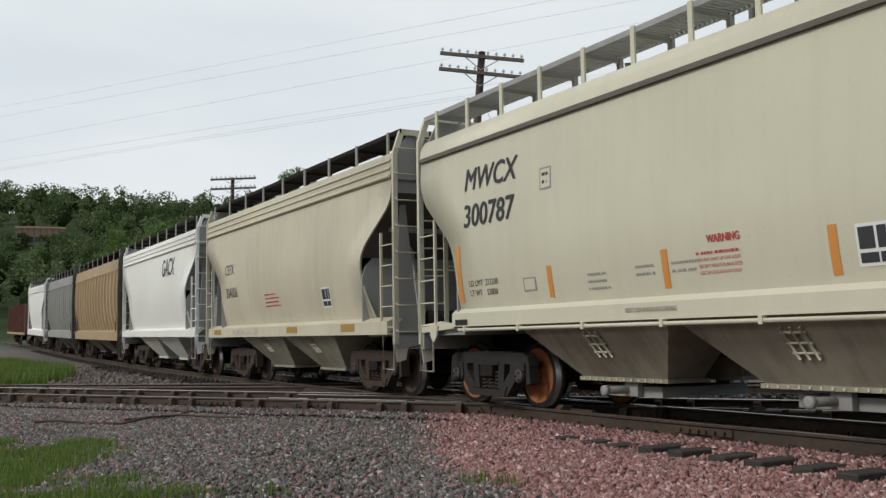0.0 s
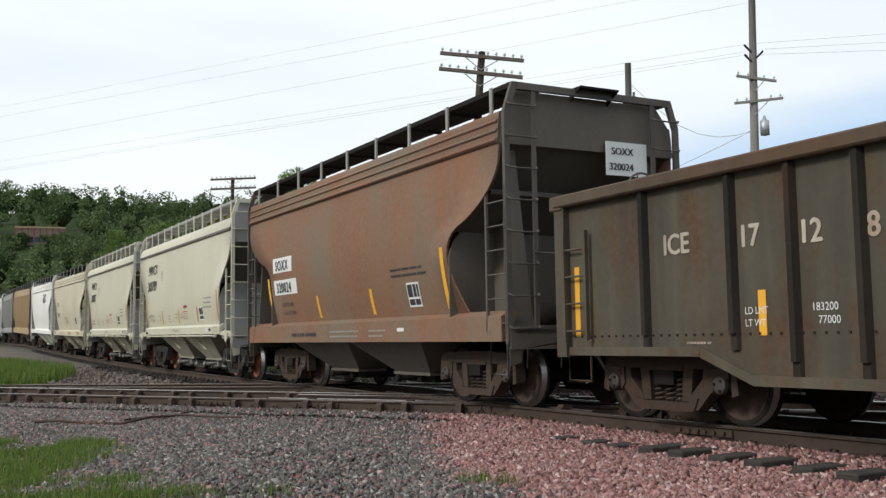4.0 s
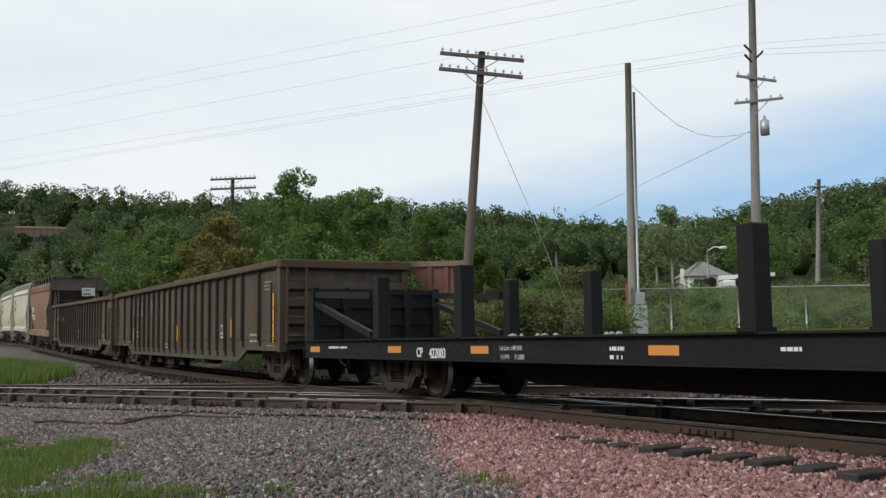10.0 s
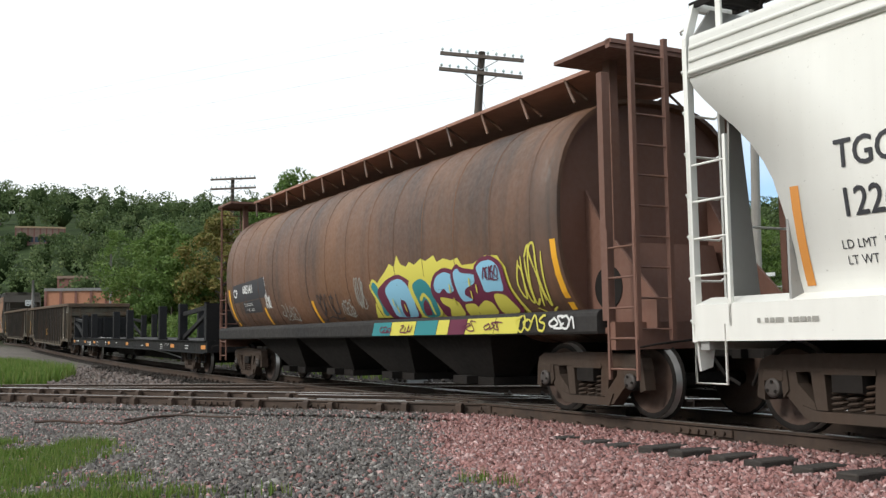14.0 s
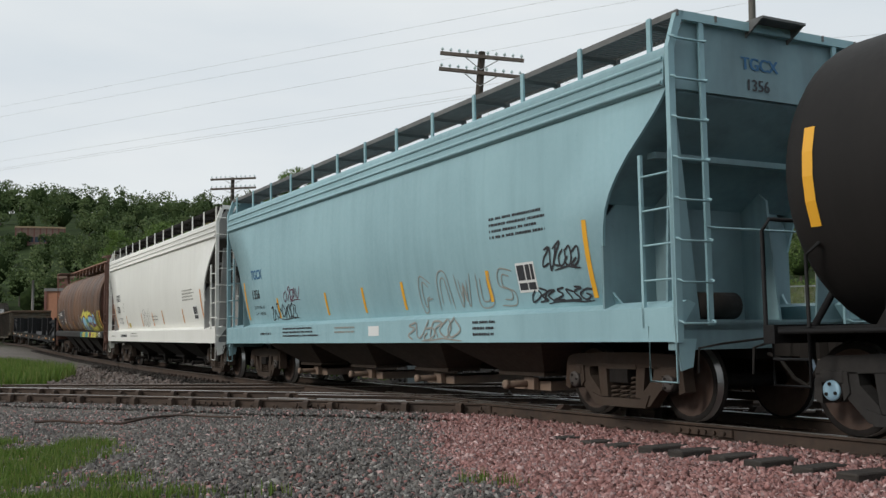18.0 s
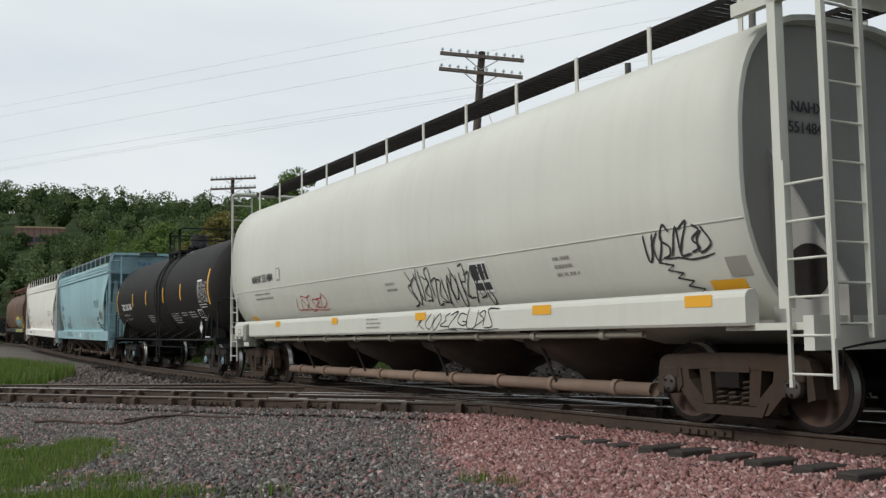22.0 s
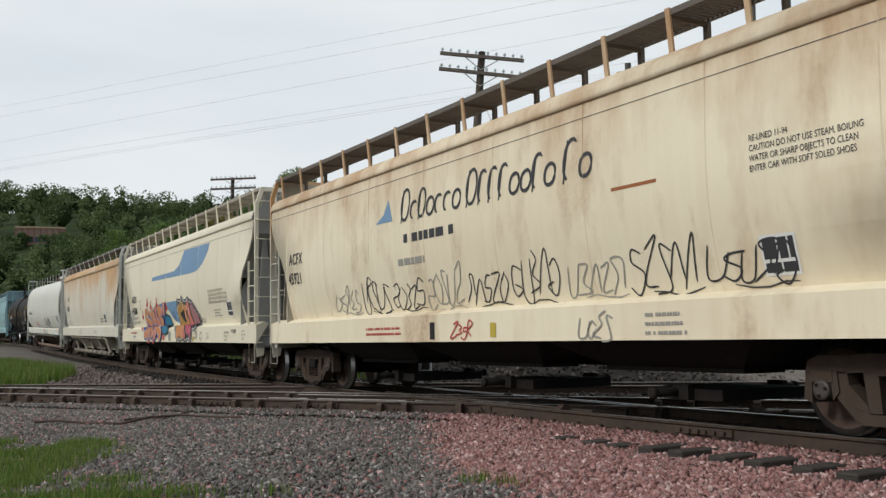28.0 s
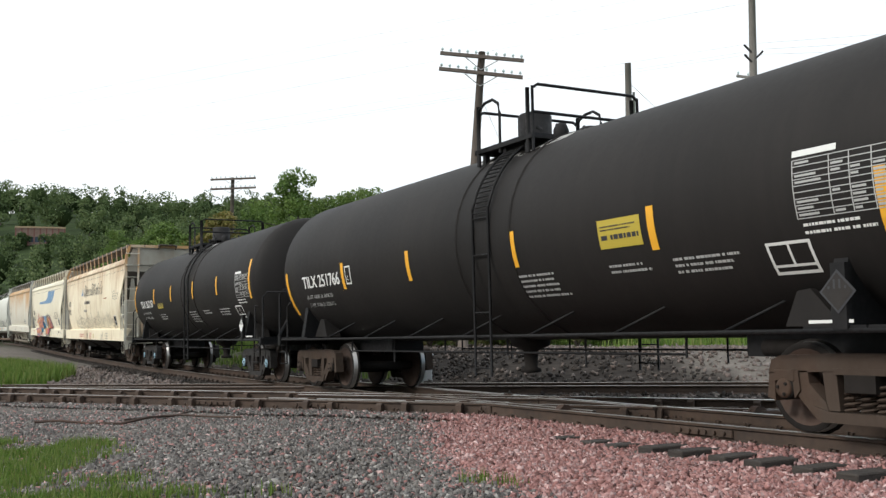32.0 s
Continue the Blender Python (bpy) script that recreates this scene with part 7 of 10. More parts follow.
def tank_car(name, label, front, rear, half, R, cz, body, caps, platform_u, cage=0.94):
    """A black tank car: shell with elliptical heads, saddles, side handrail, ladder, top platform and manway."""
    car = empty(name, label, "tank car", "tank cars")
    m = M["tank"]
    n, V, F = 48, [], []
    hd = 0.52
    st = [(-body - hd * math.sqrt(max(0.0, 1 - f * f)), f) for f in (0.03, 0.25, 0.45, 0.62, 0.76, 0.87, 0.94, 0.985)]
    st = st + [(-body + 2 * body * i / 10, 1.0) for i in range(11)] + [(-x, f) for x, f in reversed(st)]
    for x, f in st:
        for i in range(n):
            a = i * math.tau / n
            V.append((x, R * f * math.cos(a), cz + R * f * math.sin(a)))
    for j in range(len(st) - 1):
        for i in range(n):
            a, b = j * n + i, j * n + (i + 1) % n
            F.append((a, b, b + n, a + n))
    F += [tuple(range(n)), tuple(reversed(range((len(st) - 1) * n, len(st) * n)))]
    raw("tank_shell", V, F, m, car, smooth=True)

    def surf(z):
        return math.sqrt(max(R * R - (z - cz) ** 2, 0.01))
    for x in (platform_u - 0.75, platform_u + 0.75):      # jacket straps beside the ladder
        bm = bmesh.new()
        tube(bm, [(x, R * 1.004 * math.cos(i * math.tau / 40), cz + R * 1.004 * math.sin(i * math.tau / 40)) for i in range(40)], 0.016, 4, closed=True)
        part("jacket_band", bm, m, car)
    for k in (1, -1):
        bm = bmesh.new()                                     # stub sill and saddle
        box(bm, *sorted((k * (half - 0.6), k * (half - 4.1))), -0.34, 0.34, 0.74, 1.08)
        d = (front - rear) / 2
        prism(bm, [(-1.25, 1.86), (-1.38, 1.02), (1.38, 1.02), (1.25, 1.86), (0.9, 1.35), (0, 1.12), (-0.9, 1.35)], "x", *sorted((k * (d - 0.08), k * (d + 0.08))))
        box(bm, *sorted((k * (d - 0.35), k * (d + 0.35))), -1.42, 1.42, 1.0, 1.06)
        part("saddle", bm, M["black"], car)
        bm = bmesh.new()
        box(bm, *sorted((k * (half - 0.62), k * (half - 0.76))), -1.45, 1.45, 0.90, 1.08)
        box(bm, *sorted((k * (half - 0.6), k * (half - 1.9))), -1.40, 1.40, 1.02, 1.06)
        part("end_sill", bm, M["black"], car)
        bm = bmesh.new()                                     # end handrail hoop
        x = k * (half - 0.61)
        tube(bm, [(x, -1.4, 1.06), (x, -1.4, 2.0), (x, -1.3, 2.12), (x, 1.3, 2.12), (x, 1.4, 2.0), (x, 1.4, 1.06)], 0.022, 6)
        part("end_handrail", bm, M["black"], car)
        for y in (1.43, -1.43):
            bm = bmesh.new()
            xa, xb = k * (half - 0.72), k * (half - 1.16)
            tube(bm, [(xa, y, 1.0), (xa, y, 0.5), (xb, y, 0.5), (xb, y, 1.0)], 0.018, 6)
            tube(bm, [(xa, y, 0.75), (xb, y, 0.75)], 0.016, 6)
            part("sill_step", bm, M["black"], car)
            bm = bmesh.new()
            tube(bm, [(k * (half - 1.15), y * 0.99, 1.05), (k * (half - 1.15), y * 0.99, 1.72), (k * (half - 1.28), y * 0.97, 1.82), (k * (body + 0.10), y * 0.80, 1.82)], 0.018, 6)
            part("grab_iron", bm, M["black"], car)
    for k in (1, -1):
        bm = bmesh.new()
        tube(bm, [(-half + 0.8, k * 1.42, 1.01), (half - 0.8, k * 1.42, 1.01)], 0.027, 6)
        part("side_handrail", bm, M["black"], car)
        for i in range(7):
            u = -5.4 + i * 1.8
            bm = bmesh.new()
            tube(bm, [(u, k * 1.41, 1.02), (u - 0.42, k * (surf(1.32) - 0.02), 1.32)], 0.018, 5)
            part("rail_strut", bm, M["black"], car)
        bm = bmesh.new()                                     # low safety rails under the belly
        tube(bm, [(-4.6, k * 1.2, 0.78), (4.6, k * 1.2, 0.78)], 0.016, 5)
        for i in range(6):
            u = -4.6 + i * 1.84
            tube(bm, [(u, k * 1.2, 0.60 if i % 3 == 1 else 0.74), (u, k * 1.2, 0.98)], 0.016, 5)
        part("belly_rail", bm, M["black"], car)
        # ladder over the shoulder
        bm = bmesh.new()
        pts = [(1.50, 0.45), (1.50, 1.02)]
        for a in range(8, 66, 6):
            t = radians(a)
            pts.append((R * 1.0 * math.cos(t) + 0.06 if a > 8 else 1.52, cz + (R + 0.07) * math.sin(t)))
        for e in (-0.22, 0.22):
            tube(bm, [(platform_u + e, k * y, z) for y, z in pts], 0.022, 5)
        lad, rung = part("side_ladder", bm, M["black"], car), None
        for i in range(len(pts) - 1):
            for f in (0.2, 0.7):
                y = pts[i][0] + (pts[i + 1][0] - pts[i][0]) * f
                z = pts[i][1] + (pts[i + 1][1] - pts[i][1]) * f
                if rung is None:
                    bm = bmesh.new()
                    tube(bm, [(-0.22, 0, 0), (0.22, 0, 0)], 0.013, 5)
                    o = part("rung", bm, M["black"], lad)
                    o.location, rung = (platform_u, k * y, z), o.data
                else:
                    share("rung", rung, lad, pose(platform_u, k * y, z))
    top = cz + R
    bm = bmesh.new()                                         # belly outlet valve
    lathe(bm, [(cz - R + 0.05, 0.34), (0.86, 0.30), (0.78, 0.12), (0.52, 0.10), (0.50, 0.16), (0.44, 0.16), (0.43, 0.03)], "z", 20, None, (0.3, 0, 0))
    part("bottom_outlet", bm, M["under"], car)
    bm = bmesh.new()
    lathe(bm, [(-0.30, 0.02), (-0.29, 0.10), (0.29, 0.10), (0.30, 0.02)], "x", 16, None, (-5.2, 0.3, 0.84))
    part("brake_reservoir", bm, M["under"], car)
    bm = bmesh.new()                                         # manway nozzle
    xa = platform_u + cage                                   # the platform runs from here back
    xb, pu = xa - 1.38, xa - 0.15
    lathe(bm, [(top - 0.12, 0.27), (top + 0.10, 0.27), (top + 0.10, 0.34), (top + 0.17, 0.34), (top + 0.17, 0.27), (top + 0.52, 0.27), (top + 0.56, 0.24), (top + 0.58, 0.05)], "z", 24, None, (pu, 0, 0))
    for i in range(8):
        t = i * math.tau / 8
        lathe(bm, [(top + 0.04, 0.03), (top + 0.16, 0.03)], "z", 6, None, (pu + 0.36 * math.cos(t), 0.36 * math.sin(t), 0))
    part("manway", bm, M["black"], car)
    bm = bmesh.new()
    lathe(bm, [(top - 0.1, 0.12), (top + 0.14, 0.12), (top + 0.24, 0.08)], "z", 12, None, (pu - 0.85, 0.1, 0))
    part("safety_valve", bm, M["black"], car)
    bm = bmesh.new()
    lathe(bm, [(top - 0.1, 0.20), (top + 0.06, 0.20), (top + 0.12, 0.12)], "z", 12, None, (pu - 1.3, -0.1, 0))
    part("vent_nozzle", bm, M["black"], car)
    for x, y in ((pu - 0.7, 0.35), (pu - 1.0, -0.3), (pu + 0.62, 0.2)):
        bm = bmesh.new()
        tube(bm, [(x, y, top - 0.1), (x, y, top + 0.16), (x + 0.12, y, top + 0.22)], 0.03, 6)
        part("valve", bm, M["black"], car)
    bm = bmesh.new()                                         # platform frame and gratings round the manway
    for k in (1, -1):
        box(bm, xb - 0.15, xa + 0.08, *sorted((k * 0.60, k * 0.98)), top - 0.13, top - 0.06)
        for x in (xa - 0.1, (xa + xb) / 2, xb + 0.1):
            box(bm, x - 0.04, x + 0.04, *sorted((k * 0.84, k * 0.92)), top - 0.42, top - 0.10)
    box(bm, xa - 0.3, xa + 0.08, -0.98, 0.98, top - 0.13, top - 0.06)
    part("platform", bm, M["black"], car)
    for k in (1, -1):                                        # posts, and a hoop on each side of the ladder
        y = k * 0.95
        for x, r in ((xa, 0.036), (xb, 0.034), (xb - 0.13, 0.024)):
            bm = bmesh.new()
            tube(bm, [(x, y, top - 0.32), (x, y, top + 0.62)], r, 6)
            part("rail_post", bm, M["black"], car)
        bm = bmesh.new()
        tube(bm, [(xa, y, top + 0.56), (xa - 0.2, y, top + 0.64), (xa - 0.42, y, top + 0.65), (xa - 0.58, y, top + 0.56), (xa - 0.62, y, top + 0.4), (xa - 0.62, y, top - 0.2)], 0.024, 6)
        part("grab_hoop", bm, M["black"], car)
    for x, z in ((xa, 0.54), (xb - 0.13, 0.65), (xb, 0.28)):
        bm = bmesh.new()                                     # rails across the tank
        tube(bm, [(x, -0.95, top + z - 0.06), (x, -0.86, top + z), (x, 0.86, top + z), (x, 0.95, top + z - 0.06)], 0.024, 6)
        part("cross_rail", bm, M["black"], car)
    for k in (1, -1):                                        # pale dust spilt round the platform
        V, F, nn = [], [], 24
        rnd = random.Random(int(abs(front)) + k)
        for i in range(nn + 1):
            x = xa + 0.22 - 2.3 * i / nn
            e = math.sin(math.pi * i / nn) ** 0.5
            for a in (58 - 7 * e * rnd.uniform(0.35, 1.2), 66, 74):
                t = radians(a)
                V.append((x, k * (R + 0.004) * math.cos(t), cz + (R + 0.004) * math.sin(t)))
        for i in range(nn):
            for j in (0, 1):
                q = (i * 3 + j, i * 3 + 3 + j, i * 3 + 4 + j, i * 3 + 1 + j)
                F.append(q if k < 0 else q[::-1])
        raw("dust_stain", V, F, M["chalk"], car)
    couplers(car, half, M["under"])
    register(car, front, rear, caps)
    return car, surf


def boxcar(name, label, front, rear, half, body, mat, sill):
    """A plain-sided box car, far off."""
    car = empty(name, label, "box car", "box cars")
    bm = bmesh.new()
    box(bm, -body, body, -1.5, 1.5, 1.0, 3.1, bevel=0.03)
    part("body", bm, M[mat], car)
    for k in (1, -1):
        for i in range(18):
            x = -body + 0.4 + i * (2 * body - 0.8) / 17
            bm = bmesh.new()
            box(bm, x - 0.05, x + 0.05, *sorted((k * 1.5, k * 1.56)), 1.02, 3.08)
            part("side_rib", bm, M[mat], car)
        bm = bmesh.new()
        box(bm, -body, body, *sorted((k * 1.46, k * 1.58)), 0.85, 1.02)
        part("side_sill", bm, M[sill], car)
    bm = bmesh.new()
    box(bm, -body + 0.1, body - 0.1, -0.3, 0.3, 0.65, 1.0)
    part("centre_sill", bm, M["under"], car)
    couplers(car, half, M["under"])
    register(car, front, rear, "brown")
    return car


# ---------------------------------------------------------------- the cars, front to rear
SMALL = dict(half=6.38, w=1.58, knee=2.35, tuck=0.10, sill_top=1.42, sill_bottom=1.17, eave=3.82, roof_edge=4.14, crown=4.30, board=4.53, shelf=1.46,
             edge=[(1.42, 4.52), (2.30, 4.54), (2.72, 5.02), (3.22, 5.62), (3.90, 5.62)], sill_half=4.66, bays=2, bay_span=6.3, posts=12, end_sill=1, sill_pipe=1,
             mat="beige", plain_end=1, board_mat="galvgrate", vibrator=1, bay="beigebay", gate="grey", end="endgrey", truck="grey", eave_mat="endbrown", slope_dark=1, ladder="beige", bay_neck=0.26, bay_low=0.48)
CENTRE2 = dict(half=6.40, w=1.58, knee=2.7, tuck=0.20, sill_top=1.36, sill_bottom=0.95, eave=3.73, roof_edge=4.17, crown=4.34, board=4.52, shelf=1.53,
               edge=[(1.36, 4.42), (2.05, 4.02), (2.55, 4.12), (2.80, 4.95), (3.25, 5.56), (3.75, 5.60)], sill_half=5.60, bays=2, bay_span=6.0, posts=9, beads=3,
               mat="rust", bay="endbrown", end="endbrown", truck="brown", post_mat="grey", board_mat="under", ladder="darkend")
CENTRE4 = dict(half=8.85, w=1.58, knee=2.75, tuck=0.22, sill_top=1.36, sill_bottom=0.93, eave=3.73, roof_edge=4.17, crown=4.34, board=4.53, shelf=1.53,
               edge=[(1.36, 7.15), (1.55, 6.98), (2.0, 7.0), (2.73, 7.20), (3.58, 8.22), (3.80, 8.22)], sill_half=8.25, bays=4, bay_span=11.2, posts=13, beads=3,
               mat="white", end="endgrey", truck="brown", slope_dark=1, board_mat="under", bay_low=0.50, bay_neck=0.2)
PIPED = dict(half=9.0, w=1.58, knee=2.6, tuck=0.16, sill_top=1.54, sill_bottom=1.10, eave=3.95, roof_edge=4.24, crown=4.38, board=4.62, shelf=1.46, foot=1.28,
             edge=[(1.54, 7.42), (2.1, 7.10), (3.05, 8.36), (3.98, 8.36)], sill_half=8.45, bays=3, bay_span=11.4, posts=12, ribs=0, seams=9,
             mat="grey_rust", end="endgrey", truck="brown", trim="grey_rust", post_mat="white2", bay="beigebay", eave_mat="tan", bay_low=0.55, bay_neck=0.3, ladder="white2")
CENTRE3 = dict(half=8.92, w=1.58, knee=2.7, tuck=0.20, sill_top=1.42, sill_bottom=0.94, eave=3.86, roof_edge=4.12, crown=4.34, board=4.56, lap=3.64, shelf=1.42, foot=1.37,
               edge=[(1.42, 7.2), (2.3, 6.92), (3.28, 8.07), (3.9, 8.07)], sill_half=8.40, bays=3, bay_span=11.4, posts=15, seams=8,
               mat="cream", end="endgrey", truck="brown", board_mat="under", bay_low=0.62, bay_neck=0.3, ladder="cream", eave_mat="cream")


def vary(base, **kw):
    d = dict(base)
    d.update(kw)
    return d


LT, LW, LB, LR, LG = M["letter"], M["letterwhite"], M["letterblue"], M["letterred"], M["lettergrey"]

# cars already past when the clip opens
boxcar("box_car", "dark red box car with an orange lower sill", 83.2, 72.8, 7.6, 7.1, "red", "tan")
hopper("hopper_car", "small white covered hopper car", 66.6, 60.2, vary(CENTRE2, mat="white", half=5.5, sill_half=4.8, edge=[(1.36, 3.6), (2.43, 3.4), (3.3, 4.8), (3.75, 4.8)], bay_span=4.6, end="endgrey", ladder="white"))
hopper("hopper_car", "grey ribbed covered hopper car", 54.8, 47.7, vary(CENTRE2, mat="grey", half=5.75, sill_half=5.0, ribs=12, beads=0, edge=[(1.36, 4.9), (3.75, 5.0)], bay_span=5.2))
hopper("hopper_car", "tan ribbed covered hopper car", 43.1, 34.7, vary(CENTRE2, mat="tan", half=6.7, sill_half=6.0, ribs=15, beads=0, edge=[(1.36, 5.9), (3.75, 6.0)], bay_span=6.4))
gc, sf = hopper("hopper_car", "white covered hopper car with dark reporting marks", 30.1, 22.0, vary(CENTRE2, mat="white", end="endgrey", ladder="white", half=6.2, sill_bottom=1.1, bay="white2", edge=[(1.36, 4.5), (2.1, 4.3), (2.55, 4.4), (2.95, 5.0), (3.3, 5.6), (3.75, 5.6)]))
letters(gc, "GACX", -1.3, 3.0, 0.75, sf, LT, 0.8, 0.2, 0.01)
ec, sf = hopper("hopper_car", "tan beige covered hopper car with yellow strips on the sill", 17.4, 9.33, vary(CENTRE2, mat="beige2", end="endgrey", ladder="beige2", slope_dark=1, half=6.5, sill_bottom=1.08, bay="beigebay", vibrator=1, edge=[(1.36, 4.75), (2.1, 4.42), (2.55, 4.52), (2.95, 5.2), (3.3, 5.8), (3.75, 5.8)]))
letters(ec, "CEFX", 4.0, 2.62, 0.36, sf, LT, 0.9)
letters(ec, "304006", 4.0, 2.05, 0.36, sf, LT, 0.9)
data_box(ec, -2.7, 1.82, sf)
text_bars(ec, 1.0, 2.0, 1.0, 4, sf, LR, seed=3)
strips(ec, [(4.7, 1.15, 1.27), (-0.9, 1.15, 1.27), (-3.9, 1.15, 1.28)], lambda z: 1.565, M["dullyellow"], 0.62)
strips(ec, [(2.4, 1.16, 1.25)], lambda z: 1.565, M["letterworn"], 1.9)

# two alike beige hoppers
for lab, marks, fr, re in (("beige two-bay covered hopper car with orange strips", "300787", 5.31, -3.57), ("beige two-bay covered hopper car with orange strips", "300789", -7.45, -16.33)):
    c, sf = hopper("hopper_car", lab, fr, re, SMALL)
    letters(c, "MWCX", 4.22, 3.13, 0.45, sf, LT, 0.95, 0.22, 0.006)
    letters(c, marks, 4.24, 2.60, 0.46, sf, LT, 0.98, 0.08, 0.007)
    rect(c, "stencil_frame", 2.26, 2.00, 2.88, 3.17, sf, LG, 0.004)
    rect(c, "stencil_frame", 2.235, 2.025, 2.905, 3.145, sf, M["beige"], 0.007)
    text_bars(c, 2.20, 3.06, 0.15, 2, lambda z: sf(z) + 0.004, LT, 0.1, 0.05, 5)
    strips(c, [(4.42, 1.52, 2.35)], sf, M["orange"], 0.12)
    strips(c, [(2.13, 1.50, 1.90), (-0.05, 1.50, 1.92), (-2.28, 1.50, 1.95), (-4.40, 1.52, 2.32)], sf, M["orange"], 0.10)
    letters(c, "LD LMT  233200", 4.16, 1.74, 0.12, sf, LT, 0.95)
    letters(c, "LT WT    53800", 4.16, 1.60, 0.12, sf, LT, 0.95)
    rect(c, "stencil_frame", 2.75, 2.45, 1.60, 1.78, sf, LG, 0.004)
    rect(c, "stencil_frame", 2.72, 2.48, 1.62, 1.76, sf, M["beige"], 0.007)
    letters(c, "WARNING", -0.72, 1.93, 0.115, sf, LR, 0.82, 0, 0.003)
    text_bars(c, -0.54, 1.815, 0.72, 1, sf, LR, 0.062, 0.036, 11)
    for i, s in enumerate(("TO ANY PART OF CAR BODY", "EXCEPT VIBRATOR BRACKETS", "USE ON LOADED CAR ONLY")):
        letters(c, s, -0.57, 1.745 - 0.068 * i, 0.052, sf, LR, 0.86)
    text_bars(c, 1.35, 1.72, 0.45, 3, sf, LG, 0.085, 0.035, 7)
    text_bars(c, 0.45, 1.75, 0.4, 2, sf, LG, 0.085, 0.035, 8)
    text_bars(c, -0.15, 1.75, 0.5, 2, sf, LG, 0.085, 0.035, 9)
    text_bars(c, -3.05, 2.12, 0.95, 3, sf, LG, 0.12, 0.05, 10)
    data_box(c, -2.73, 1.74, sf, None, 0.34)
    sill = lambda z: 1.565
    letters(c, "VENT CAR WHEN UNLOADING", 0.62, 1.255, 0.075, sill, LT, 0.8)
    letters(c, "2 INCH HF", -4.02, 1.30, 0.10, sill, LG, 0.9)
    letters(c, "COMP SHOES", -3.98, 1.20, 0.10, sill, LG, 0.9)
    rect(c, "placard", -3.30, -3.50, 1.22, 1.33, sill, LW)
    rect(c, "placard", -3.62, -3.82, 1.25, 1.32, sill, M["charcoal"])
    rect(c, "placard", 4.55, 4.2, 1.19, 1.27, sill, M["charcoal"])

hc, sf = hopper("hopper_car", "rust-brown covered hopper car with yellow strips", -20.66, -28.82, CENTRE2)
for z, s in ((2.52, "SOXX"), (2.04, "320024")):
    w = 1.18 if len(s) == 4 else 1.40
    rect(hc, "number_patch", 3.86, 3.86 - w, z - 0.07, z + 0.25, sf, LW, 0.005)
    letters(hc, s, 3.70, z - 0.02, 0.30, lambda q, f=sf: f(q) + 0.004, LT, 0.92, 0, 0.006, spacing=1.12)
strips(hc, [(4.2, 1.43, 2.35), (1.41, 1.43, 1.87), (-1.15, 1.43, 1.88), (-3.9, 1.45, 2.38)], sf, M["stripe"], 0.11)
data_box(hc, -2.8, 1.71, sf)
text_bars(hc, -2.06, 2.12, 1.5, 2, sf, LT, 0.1, 0.05, 21)
letters(hc, "LD LMT 223200", 3.55, 1.72, 0.11, sf, LT, 1.0)
letters(hc, "LT WT   52800", 3.45, 1.54, 0.11, sf, LT, 1.0)
text_bars(hc, 2.69, 1.07, 1.45, 1, lambda z: 1.565, LT, 0.1, 0.09, 22)
text_bars(hc, 0.6, 1.13, 1.4, 2, lambda z: 1.565, LG, 0.09, 0.04, 23)
text_bars(hc, -1.2, 1.13, 0.8, 2, lambda z: 1.565, LG, 0.09, 0.04, 24)
rect(hc, "placard", -2.35, -2.6, 1.12, 1.18, lambda z: 1.565, LW)
for k in (1, -1):
    bm = bmesh.new()
    box(bm, *sorted((k * 5.66, k * 5.68)), -1.0, -0.25, 3.35, 3.85)
    part("number_patch", bm, LW, hc)
    end_letters(hc, "SOXX", k, 5.68, -0.34 if k < 0 else 0.98, 3.66, 0.15, LT, 0.004)
    end_letters(hc, "320024", k, 5.68, -0.29 if k < 0 else 1.0, 3.43, 0.15, LT, 0.004)

